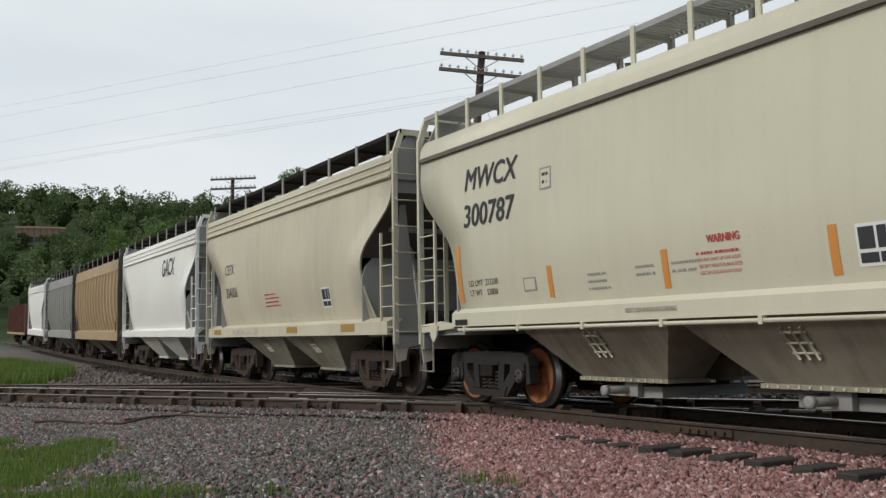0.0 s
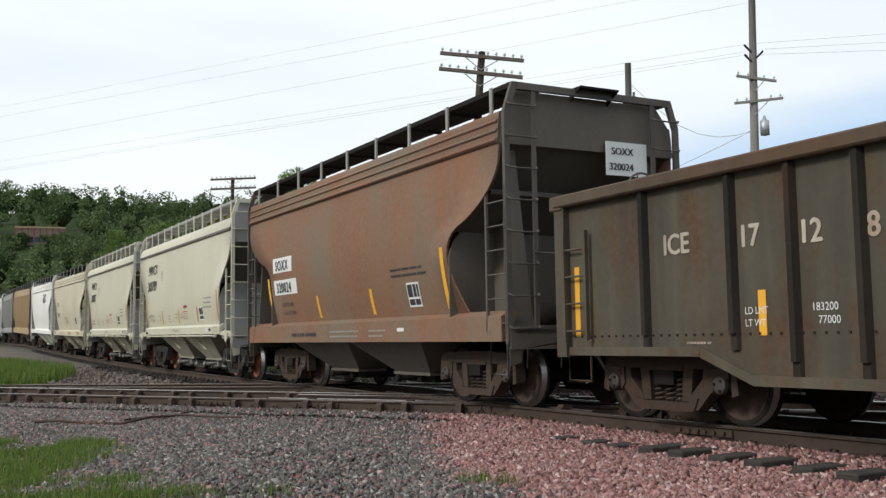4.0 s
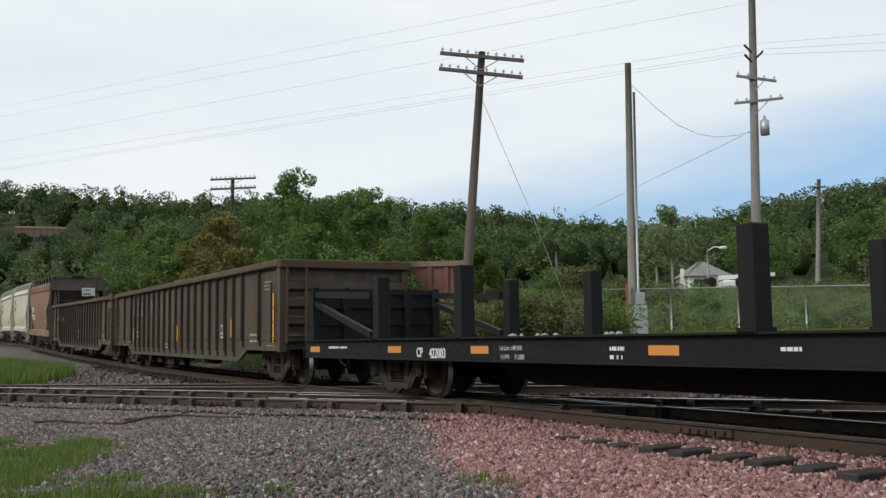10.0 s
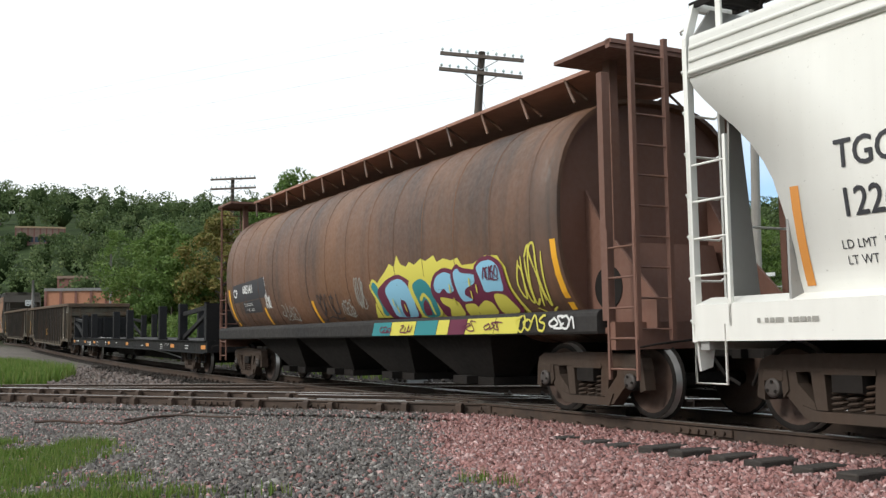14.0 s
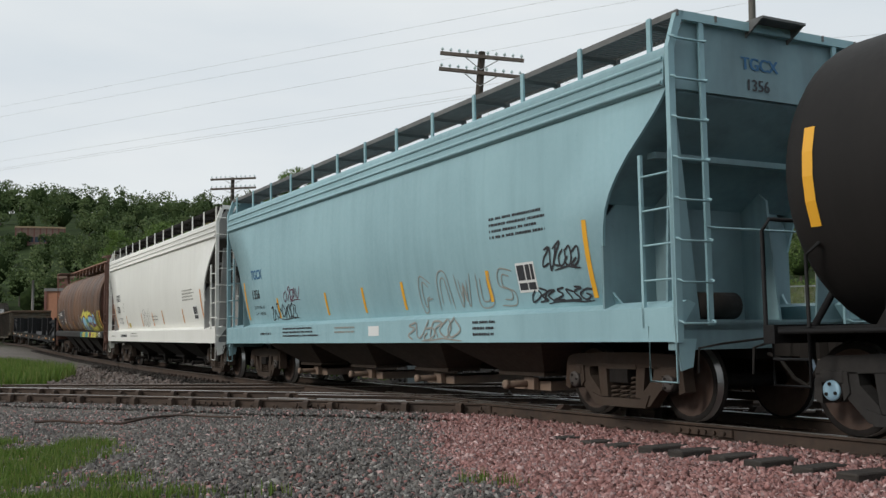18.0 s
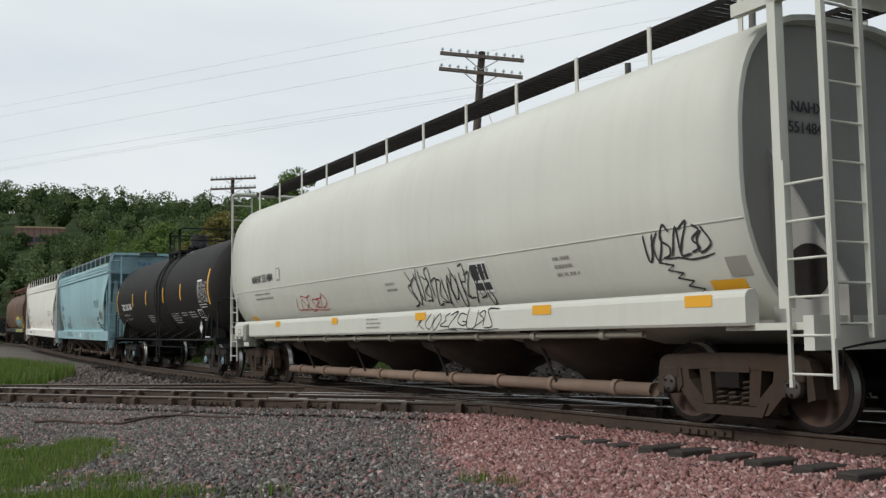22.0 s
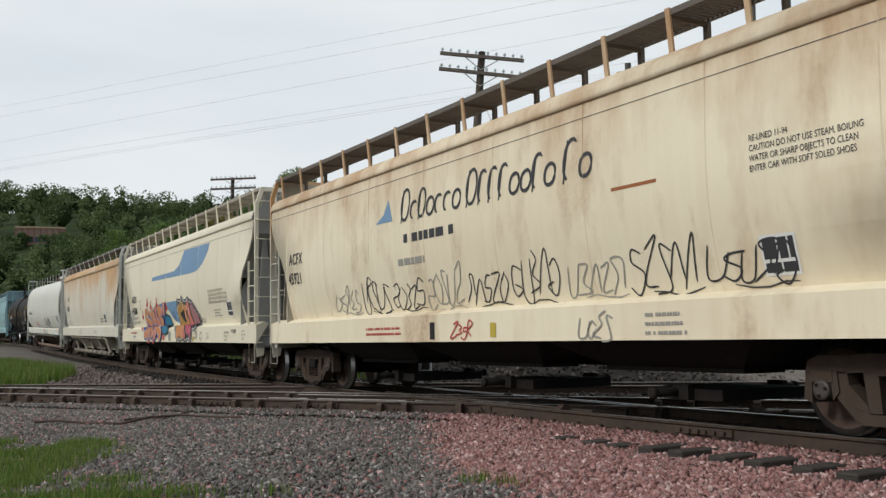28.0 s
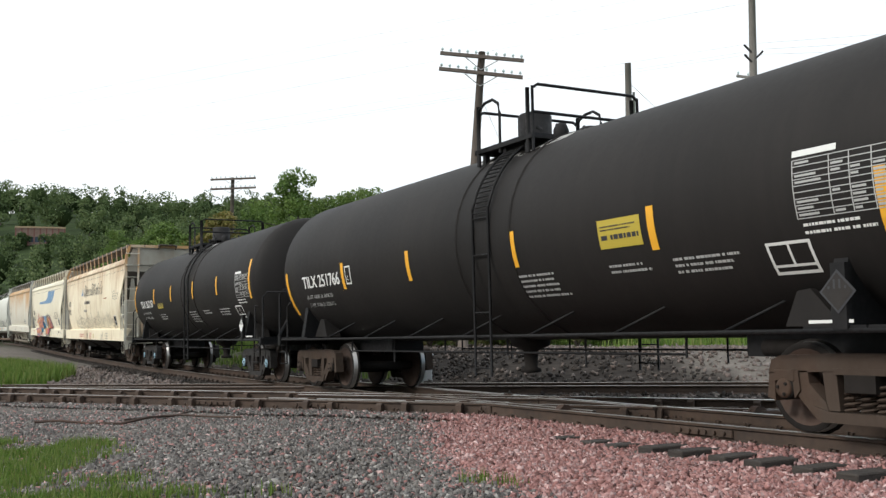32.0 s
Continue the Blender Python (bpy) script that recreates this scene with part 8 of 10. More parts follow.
R1 = [8.42, 7.08, 6.30, 5.53, 4.76, 3.98, 3.2, 2.4, 1.6, 0.8, 0.0]
RIBS = sorted(set(R1 + [-u for u in R1]))
for lab, marks, fr, re in (("weathered black-brown ribbed gondola car with yellow strips", "1712 8", -33.08, -50.25), ("weathered black-brown ribbed gondola car with white markings", "17115", -54.39, -71.43)):
    g, sf = gondola("gondola_car", lab, fr, re, 10.6, 9.98, "gon", RIBS)
    if marks == "17115":
        cells = [(6.76, "I", 2.13), (5.98, "C", 2.12), (5.24, "E", 2.12), (6.84, "17", 1.84), (6.06, "1", 1.84), (5.82, "1", 1.84), (5.30, "5", 1.84)]
    else:
        cells = [(8.12, "ICE", 1.87), (7.0, "17", 1.86), (6.24, "12", 1.83), (5.48, "8", 1.82)]
    for u, s, z in cells:
        letters(g, s, u, z, 0.31, sf, M["letterworn"], 0.92, 0, 0.006)
    ylw = [(9.72, 1.0, 1.85), (6.72, 0.98, 1.42), (3.5, 1.02, 1.5), (-0.1, 0.95, 1.42), (-3.2, 0.95, 1.45), (-6.0, 1.08, 1.52), (-9.35, 0.95, 2.05)]
    strips(g, ylw, sf, M["stripe"], 0.10)
    letters(g, "LD LMT", 6.95, 1.19, 0.10, sf, LW, 0.9)
    letters(g, "LT WT", 6.95, 1.07, 0.10, sf, LW, 0.9)
    letters(g, "183200", 6.12, 1.20, 0.105, sf, LW, 0.95)
    letters(g, "77000", 6.05, 1.08, 0.105, sf, LW, 0.95)
    text_bars(g, 7.8, 0.90, 0.5, 1, sf, M["letterworn"], 0.1, 0.03, 31)
    text_bars(g, 1.6, 0.85, 0.5, 2, sf, M["letterworn"], 0.1, 0.04, 33)
    letters(g, "M-KR", 5.12, 1.06, 0.10, sf, M["letterworn"], 0.9)
    letters(g, "5-94", 4.42, 1.10, 0.09, sf, M["letterworn"], 0.9)
    data_box(g, -5.2, 1.22, sf, M["gon"], 0.3)
    rect(g, "stencil_frame", 3.62, 3.32, 1.88, 2.22, sf, LW, 0.004)
    rect(g, "stencil_frame", 3.59, 3.35, 1.91, 2.19, sf, M["gon"], 0.007)
    letters(g, "C", 3.53, 1.96, 0.17, lambda z: 1.46, LW)
    text_bars(g, -7.6, 1.10, 0.6, 2, sf, M["letterworn"], 0.14, 0.06, 34)
    text_bars(g, -8.9, 0.86, 0.6, 1, sf, M["letterworn"], 0.1, 0.035, 35)
    text_bars(g, -8.7, 2.3, 0.6, 3, sf, LG, 0.08, 0.04, 36)

NEAR, FAR = [9.95, 7.05, 1.27, -1.67, -7.42, -10.28], [10.08, 7.55, 1.92, -1.25, -7.1, -10.35]
kc, sf = bulkhead_flat("flat_car", "long black bulkhead flat car with stake posts", -77.81, -97.73, 14.15, 13.35, NEAR, FAR)
letters(kc, "CP", 8.48, 0.71, 0.21, sf, LW, 0.85, 0, 0.006)
letters(kc, "422003", 8.04, 0.70, 0.21, sf, LW, 0.85, 0, 0.006)
letters(kc, "Ld Lmt 149,000", 5.95, 0.82, 0.09, sf, LW)
letters(kc, "Lt Wt     71,000", 5.92, 0.70, 0.09, sf, LW)
for u in (12.92, 9.3, 6.5, 2.56, -1.55, -5.39, -9.22, -13.04):
    rect(kc, "reflector_strip", u + 0.25, u - 0.25, 0.77, 0.88, sf, M["orange"])
text_bars(kc, 12.2, 0.84, 1.1, 1, sf, LW, 0.1, 0.05, 41)
text_bars(kc, 3.5, 0.82, 0.3, 2, sf, LW, 0.1, 0.06, 42)
text_bars(kc, -4.4, 0.77, 0.3, 1, sf, LW, 0.1, 0.05, 45)
text_bars(kc, -7.45, 0.84, 0.35, 3, sf, LW, 0.06, 0.035, 46)
letters(kc, "2 INCH HF COMP SHOES", -8.1, 0.84, 0.075, sf, LW, 0.8)
text_bars(kc, 0.9, 0.82, 0.35, 1, sf, LW, 0.1, 0.05, 43)
text_bars(kc, -10.9, 0.84, 0.5, 2, sf, LW, 0.08, 0.04, 44)

lc, lsf = round_hopper("hopper_car", "rust-brown cylindrical covered hopper car with bright graffiti", -103.66, -117.8,
                      dict(half=8.85, rim=1, end_mat="brownend", lad_x=8.62, lad_front=8.0, board_mat="boardbrown", body=7.22, cz=2.52, w=1.60, rz=1.62, sill_top=1.30, sill_bottom=1.03, sill_half=7.95, bays=4, bay_span=10.6, board=4.49, board_len=7.6, posts=13, mat="brown", trim="charcoal",
                           seams=[-6.6, -5.57, -4.54, -3.51, -2.48, -1.46, -0.43, 0.6, 1.63, 2.65, 3.68, 4.7, 5.74, 6.7], dome=0.12, truck="brown", ladder="brownend", board_half=0.92))
ic, isf = hopper("hopper_car", "clean white four-bay covered hopper car with orange strips", -121.8, -135.35, CENTRE4)
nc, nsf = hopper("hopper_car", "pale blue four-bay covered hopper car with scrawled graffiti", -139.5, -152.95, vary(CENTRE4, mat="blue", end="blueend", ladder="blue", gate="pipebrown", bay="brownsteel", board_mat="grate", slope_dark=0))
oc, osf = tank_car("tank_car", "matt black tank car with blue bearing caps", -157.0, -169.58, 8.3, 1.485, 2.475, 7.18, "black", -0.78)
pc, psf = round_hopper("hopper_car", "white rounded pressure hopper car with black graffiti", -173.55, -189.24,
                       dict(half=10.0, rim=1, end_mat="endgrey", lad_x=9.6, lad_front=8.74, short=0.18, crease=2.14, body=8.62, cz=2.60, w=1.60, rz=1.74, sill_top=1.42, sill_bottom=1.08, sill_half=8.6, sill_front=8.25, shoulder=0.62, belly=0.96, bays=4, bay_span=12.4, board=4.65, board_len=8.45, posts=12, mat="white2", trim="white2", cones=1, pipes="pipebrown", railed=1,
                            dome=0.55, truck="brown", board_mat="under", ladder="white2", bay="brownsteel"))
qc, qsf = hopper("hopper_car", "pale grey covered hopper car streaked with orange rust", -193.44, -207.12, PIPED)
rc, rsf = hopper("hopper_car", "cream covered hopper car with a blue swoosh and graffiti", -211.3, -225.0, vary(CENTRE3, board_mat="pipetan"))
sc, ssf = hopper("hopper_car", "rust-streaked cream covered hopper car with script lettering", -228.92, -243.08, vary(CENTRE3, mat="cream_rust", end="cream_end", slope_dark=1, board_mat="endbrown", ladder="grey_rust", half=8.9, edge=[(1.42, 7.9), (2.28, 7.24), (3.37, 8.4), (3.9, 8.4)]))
tc_, tsf = tank_car("tank_car", "matt black tank car with a yellow placard", -247.05, -259.5, 8.35, 1.49, 2.47, 7.12, "black", -0.78, 1.93)
uc, usf = tank_car("tank_car", "matt black tank car with brown trucks", -263.55, -277.1, 8.75, 1.50, 2.45, 7.52, "dark", -0.75)

# ---------------------------------------------------------------- paint on the later cars
M["gyellow"] = material("yellow_spray_paint", (0.62, 0.56, 0.09), 0.6)
M["gblue"] = material("light_blue_spray_paint", (0.24, 0.50, 0.66), 0.6)
M["gteal"] = material("teal_spray_paint", (0.03, 0.22, 0.24), 0.6)
M["gmaroon"] = material("maroon_spray_paint", (0.13, 0.02, 0.05), 0.6)
M["gorange"] = material("orange_spray_paint", (0.56, 0.24, 0.09), 0.6)
M["gred"] = material("red_spray_paint", (0.52, 0.05, 0.05), 0.6)
M["gcoral"] = material("coral_spray_paint", (0.55, 0.18, 0.13), 0.6)
M["gnavy"] = material("navy_spray_paint", (0.06, 0.09, 0.26), 0.6)
M["gcyan"] = material("deep_cyan_spray_paint", (0.03, 0.19, 0.31), 0.6)
M["swoosh"] = paint("sky_blue_livery_paint", (0.165, 0.30, 0.47), dirty=0.25)
M["placard"] = material("yellow_placard", (0.48, 0.37, 0.05), 0.5)
SILL = lambda z: 1.563


def weld(ob, reach):
    """Join the bands of a painted area into one sheet."""
    bm = bmesh.new()
    bm.from_mesh(ob.data)
    bmesh.ops.remove_doubles(bm, verts=bm.verts, dist=reach)
    bm.to_mesh(ob.data)
    bm.free()
    return ob


def shape(car, name, outline, surf, mat, lift=0.006, label=""):
    """A painted area with any outline of (u, z), laid on the curved side in narrow bands."""
    zs = [p[1] for p in outline]
    lo, hi = min(zs), max(zs)
    n = max(2, int((hi - lo) / 0.03))
    levels = sorted({round(z, 4) for z in zs} | {round(lo + (hi - lo) * i / n, 4) for i in range(n + 1)})
    V, F = [], []

    def cuts(z):
        out = []
        for (u1, z1), (u2, z2) in zip(outline, outline[1:] + outline[:1]):
            if (z1 <= z) != (z2 <= z):
                out.append(u1 + (u2 - u1) * (z - z1) / (z2 - z1))
        return sorted(out)
    for za, zb in zip(levels, levels[1:]):
        e = (zb - za) * 0.02
        a, b, m = cuts(za + e), cuts(zb - e), cuts((za + zb) / 2)
        if len(a) != len(b):
            a = b = m
        for k in range(0, len(a) - 1, 2):
            j = len(V)
            for u, z in ((a[k], za), (a[k + 1], za), (b[k + 1], zb), (b[k], zb)):
                V.append((u, surf(z) + lift, z))
            F.append((j, j + 1, j + 2, j + 3))
    return weld(raw(name, V, F, mat, car, label), 0.004)


def soft_corners(pts, times=2):
    """The outline with its corners cut round, as a spray can leaves them."""
    pts = list(pts)
    for _ in range(times):
        out = []
        for (a, b), (c, d) in zip(pts, pts[1:] + pts[:1]):
            out += [(a * 0.82 + c * 0.18, b * 0.82 + d * 0.18), (a * 0.18 + c * 0.82, b * 0.18 + d * 0.82)]
        pts = out
    return pts


def blob(u, z, w, h, lean=0.0, p=2.6, n=22):
    """A rounded outline about (u, z)."""
    pts = []
    for i in range(n):
        a = i * math.tau / n
        c, s = math.cos(a), math.sin(a)
        x, y = math.copysign(abs(c) ** (2 / p), c) * w / 2, math.copysign(abs(s) ** (2 / p), s) * h / 2
        pts.append((u - x - lean * y, z + y))
    return pts


def ribbon(car, pts, width, surf, mat, name="graffiti_stroke", lift=0.009):
    V, F = [], []
    n = len(pts)
    for i, (u, z) in enumerate(pts):
        a, b = pts[max(i - 1, 0)], pts[min(i + 1, n - 1)]
        d = Vector((b[0] - a[0], b[1] - a[1]))
        d = d.normalized() if d.length > 1e-6 else Vector((1, 0))
        w = width / 2 * (0.55 if i in (0, n - 1) else 1)
        for k in (1, -1):
            uu, zz = u - d.y * w * k, z + d.x * w * k
            V.append((uu, surf(zz) + lift, zz))
    for i in range(n - 1):
        F.append((2 * i, 2 * i + 1, 2 * i + 3, 2 * i + 2))
    return raw(name, V, F, mat, car)


def fat(pts, width):
    """A thick stroke with rounded ends and smooth bends, as an outline strip."""
    P = [Vector(p) for p in pts]
    P = [P[0] * 2 - P[1]] + P + [P[-1] * 2 - P[-2]]
    line = []
    for i in range(1, len(P) - 2):
        for k in range(6):
            f = k / 6
            line.append(0.5 * (2 * P[i] + (P[i + 1] - P[i - 1]) * f + (2 * P[i - 1] - 5 * P[i] + 4 * P[i + 1] - P[i + 2]) * f * f + (3 * P[i] - P[i - 1] - 3 * P[i + 1] + P[i + 2]) * f ** 3))
    line.append(P[-2])
    d0, d1 = (line[0] - line[1]).normalized(), (line[-1] - line[-2]).normalized()
    r = width / 2
    cap = ((0.98, 0.2), (0.87, 0.5), (0.6, 0.8), (0.25, 0.97))
    rows = [(line[0] + d0 * r * c, r * s) for c, s in cap] + [(p, r) for p in line] + [(line[-1] + d1 * r * c, r * s) for c, s in reversed(cap)]
    return rows


def fat_stroke(car, pts, width, surf, mat, name, lift, shift=(0, 0)):
    """The stroke laid on the side in thin level rows, so that it follows the car's curve."""
    line = [p for p, r in fat(pts, width)[4:-4]]
    line = [a.lerp(b, k / 3) + Vector(shift) for a, b in zip(line, line[1:]) for k in range(3)] + [line[-1] + Vector(shift)]
    r, step = width / 2, 0.02

    def spans(z):
        runs = []
        for lo, hi in sorted((p.x - math.sqrt(r * r - (z - p.y) ** 2), p.x + math.sqrt(r * r - (z - p.y) ** 2)) for p in line if abs(z - p.y) < r):
            if runs and lo <= runs[-1][1] + 0.004:
                runs[-1][1] = max(runs[-1][1], hi)
            else:
                runs.append([lo, hi])
        return runs
    V, F = [], []
    for i in range(int((min(p.y for p in line) - r) / step), int((max(p.y for p in line) + r) / step) + 1):
        za, zb = max(i * step, 0.95), max((i + 1) * step, 0.95)
        if zb <= 0.951:
            continue
        A, B, C = spans(za), spans(zb), spans((za + zb) / 2)
        if len(A) != len(B):
            A = B = C
        for (a0, a1), (b0, b1) in zip(A, B):
            j = len(V)
            V += [(a0, surf(za) + lift, za), (a1, surf(za) + lift, za), (b1, surf(zb) + lift, zb), (b0, surf(zb) + lift, zb)]
            F.append((j, j + 1, j + 2, j + 3))
    return weld(raw(name, V, F, mat, car), 0.003)


HOOKS = (((0, 0.1), (0.1, 1), (0.6, 0.9), (0.2, 0.5), (0.7, 0)), ((0.7, 0.9), (0.2, 1), (0.1, 0.6), (0.6, 0.45), (0.55, 0.05), (0, 0.1)), ((0, 1), (0.1, 0.1), (0.6, 0.1), (0.7, 0.9)), ((0, 0), (0.35, 1), (0.7, 0)),
         ((0.7, 0.8), (0.2, 0.9), (0, 0.4), (0.3, 0), (0.7, 0.2), (0.35, 0.4)), ((0, 0.9), (0.6, 1), (0.1, 0.1), (0.8, 0)), ((0.6, 1), (0.1, 0.8), (0.5, 0.5), (0.05, 0.15), (0.7, 0.05)), ((0.3, 1), (0, 0.5), (0.3, 0), (0.7, 0.5), (0.35, 1)))


def scribble(car, u0, u1, z0, z1, seed, mat, surf, width=0.03, loops=6):
    """A quick spray-can tag: a row of slanted hooks and loops, crowded together, no letters."""
    rnd = random.Random(seed)
    n = max(3, loops)
    step = (u1 - u0) / n
    for i in range(n):
        lo, hi = rnd.uniform(-0.12, 0.12), rnd.uniform(0.85, 1.25)
        flip = rnd.random() < 0.5
        pts = [(u0 + step * (i + ((0.75 - x if flip else x) + rnd.uniform(-0.15, 0.15) + 0.3 * (y - 0.5)) * 1.6), z0 + (z1 - z0) * (lo + y * hi + rnd.uniform(-0.12, 0.12))) for x, y in HOOKS[rnd.randrange(len(HOOKS))]]
        line = [tuple(p) for p, r in fat(pts, width)[4:-4]]
        ribbon(car, line, width, surf, mat, "graffiti_tag")
    if n > 4:
        tail = [(u0 + step * n * f, z0 - (z1 - z0) * (0.10 + 0.08 * math.sin(f * 9 + seed))) for f in (0.3, 0.5, 0.7, 0.9, 1.05)]
        ribbon(car, tail, width * 0.8, surf, mat, "graffiti_tag")


# cylindrical hopper: number panels, strips, bright lettering in rounded shapes
shape(lc, "number_panel", [(6.72, 1.90), (6.66, 2.32), (4.28, 2.42), (4.20, 1.97)], lsf, LT, 0.005)
shape(lc, "number_panel", [(6.05, 1.64), (6.02, 1.90), (4.64, 1.94), (4.72, 1.64)], lsf, LT, 0.005)
ribbon(lc, [(4.30, 2.42), (4.18, 1.95)], 0.05, lsf, LW, "panel_edge")
up = lambda q: lsf(q) + 0.004
letters(lc, "CP", 6.62, 2.03, 0.27, up, LW, 0.95, 0, 0.006)
letters(lc, "605141", 5.88, 2.10, 0.27, up, LW, 0.95, 0, 0.006)
letters(lc, "LD LMT 201700", 5.92, 1.80, 0.10, up, LW, 0.95)
letters(lc, "LT WT   61300", 5.85, 1.68, 0.10, up, LW, 0.95)
strips(lc, [(6.98, 1.35, 2.24), (4.50, 1.35, 1.73), (1.50, 1.33, 1.77), (-7.10, 1.34, 2.23)], lsf, M["stripe"], 0.12)
shape(lc, "graffiti_halo", [(-1.19, 1.37), (-1.75, 1.96), (-2.15, 2.15), (-2.3, 2.25), (-2.48, 2.18), (-2.6, 2.37), (-2.74, 2.21), (-2.92, 2.16), (-3.05, 2.23), (-3.22, 2.17), (-3.46, 2.25), (-3.62, 2.2), (-3.9, 2.27), (-3.99, 2.16), (-4.2, 2.2), (-4.44, 2.15), (-4.64, 2.18), (-4.75, 2.06), (-5.07, 2.06), (-5.43, 2.15), (-5.75, 2.13), (-5.92, 1.95), (-5.94, 1.67), (-6.1, 1.33), (-5.94, 1.28)], lsf, M["gyellow"], 0.005)
LETTERS = (
    ("gyellow", ((-1.36, 1.91), (-1.56, 2.05), (-1.75, 1.96), (-1.91, 1.72), (-1.83, 1.35), (-1.45, 1.38), (-1.57, 1.59))),
    ("gteal", ((-1.45, 1.9), (-1.58, 1.99), (-1.71, 1.92), (-1.82, 1.69), (-1.76, 1.39), (-1.54, 1.4), (-1.65, 1.61))),
    ("gmaroon", ((-1.62, 1.81), (-2.1, 1.99), (-2.58, 2.07), (-3.0, 1.93), (-3.09, 1.67), (-2.96, 1.32), (-1.80, 1.33), (-1.72, 1.5))),
    ("gblue", ((-1.97, 1.83), (-2.29, 1.96), (-2.63, 1.99), (-2.86, 1.88), (-2.96, 1.66), (-2.83, 1.35), (-2.37, 1.35), (-1.99, 1.37), (-2.03, 1.57))),
    ("gmaroon", ((-2.45, 1.65), (-2.64, 1.61), (-2.51, 1.36), (-2.30, 1.36))),
    ("gyellow", ((-2.88, 1.90), (-3.35, 2.02), (-3.64, 1.93), (-3.82, 1.69), (-3.67, 1.33), (-2.90, 1.32), (-2.95, 1.52))),
    ("gteal", ((-3.02, 1.86), (-3.35, 1.95), (-3.57, 1.88), (-3.72, 1.68), (-3.59, 1.34), (-3.0, 1.33), (-3.08, 1.57))),
    ("gyellow", ((-3.14, 1.62), (-3.36, 1.74), (-3.52, 1.60), (-3.44, 1.37), (-3.38, 1.37), (-3.44, 1.58), (-3.35, 1.67), (-3.19, 1.58))),
    ("gmaroon", ((-3.20, 1.54), (-3.35, 1.62), (-3.40, 1.54), (-3.33, 1.37), (-3.06, 1.36))),
    ("gmaroon", ((-3.68, 1.82), (-3.87, 1.99), (-4.22, 2.07), (-4.63, 1.97), (-4.50, 1.58), (-4.49, 1.29), (-3.72, 1.3), (-3.71, 1.49), (-3.63, 1.68))),
    ("gblue", ((-3.79, 1.83), (-3.94, 1.95), (-4.21, 2.0), (-4.54, 1.91), (-4.46, 1.72), (-4.17, 1.66), (-4.07, 1.76), (-3.89, 1.68), (-3.77, 1.72))),
    ("gyellow", ((-3.84, 1.64), (-4.38, 1.56), (-4.39, 1.33), (-3.84, 1.31), (-4.04, 1.46), (-3.86, 1.52))),
    ("gmaroon", ((-4.37, 1.96), (-4.62, 2.10), (-4.74, 2.02), (-5.21, 1.96), (-5.18, 1.72), (-5.05, 1.31), (-4.61, 1.28), (-4.44, 1.46), (-4.38, 1.58))),
    ("gblue", ((-4.46, 1.97), (-4.63, 2.03), (-4.68, 1.95), (-5.12, 1.9), (-5.02, 1.77), (-4.73, 1.72), (-4.64, 1.63), (-4.85, 1.54), (-4.52, 1.53), (-4.47, 1.64))),
    ("gyellow", ((-4.5, 1.5), (-4.85, 1.5), (-4.86, 1.32), (-4.45, 1.3))),
    ("gmaroon", ((-5.08, 1.99), (-5.29, 2.12), (-5.59, 2.15), (-5.88, 2.02), (-5.89, 1.66), (-6.04, 1.33), (-5.48, 1.28), (-4.66, 1.28), (-5.05, 1.55))),
    ("gblue", ((-5.16, 1.99), (-5.33, 2.07), (-5.6, 2.08), (-5.79, 1.97), (-5.77, 1.63), (-5.51, 1.65), (-5.24, 1.63), (-5.23, 1.83))),
    ("gyellow", ((-5.43, 1.62), (-5.76, 1.59), (-5.94, 1.33), (-5.4, 1.31))),
    ("gyellow", ((-4.83, 1.43), (-5.16, 1.54), (-5.33, 1.49), (-5.35, 1.33), (-4.77, 1.3))),
)
for i, (m, pts) in enumerate(LETTERS):
    shape(lc, "graffiti_letter", soft_corners(pts), lsf, M[m], 0.007 + 0.0016 * i)
for u, z in ((-2.2, 1.60), (-2.25, 1.48), (-2.55, 1.50), (-4.28, 1.74), (-4.28, 1.55), (-4.9, 1.80), (-5.05, 1.70), (-4.85, 1.62)):
    fat_stroke(lc, [(u, z - 0.04), (u - 0.03, z + 0.04)], 0.035, lsf, M["gyellow"], "graffiti_dash", 0.044)
scribble(lc, -5.32, -5.72, 1.82, 1.98, 51, M["gmaroon"], lambda z: lsf(z) + 0.036, 0.022, 5)
edges = [-1.6, -2.32, -3.22, -3.96, -4.33, -4.85, -5.65, -6.28]
for i, m in enumerate(("gteal", "gyellow", "gteal", "gyellow", "gmaroon", "gyellow", "gyellow")):
    shape(lc, "graffiti_band", [(edges[i] + 0.05, 1.05), (edges[i] - 0.06, 1.27), (edges[i + 1] - 0.04, 1.27), (edges[i + 1] + 0.06, 1.05)], lambda z: 1.575, M[m], 0.004)
for i, s in enumerate((-2.1, -2.9, -4.9, -5.6)):
    scribble(lc, s + 0.2, s - 0.2, 1.10, 1.20, 60 + i, M["gmaroon"], lambda z: 1.58, 0.02, 3)
scribble(lc, -6.15, -6.75, 1.40, 2.05, 52, M["gyellow"], lsf, 0.035, 5)
scribble(lc, -6.2, -6.9, 1.08, 1.25, 53, M["gyellow"], lambda z: 1.578, 0.03, 4)
scribble(lc, -7.0, -7.5, 1.10, 1.24, 54, LW, lambda z: 1.578, 0.03, 4)
for u0, u1, z0, z1, sd, m in ((4.35, 4.0, 1.75, 1.98, 55, LW), (3.45, 2.6, 1.45, 1.72, 56, LG), (1.35, 0.25, 1.45, 1.85, 57, LT), (0.1, -0.4, 1.45, 1.7, 58, LG), (-0.75, -1.1, 1.6, 2.0, 59, LG)):
    scribble(lc, u0, u1, z0, z1, sd, m, lsf, 0.025, 5)

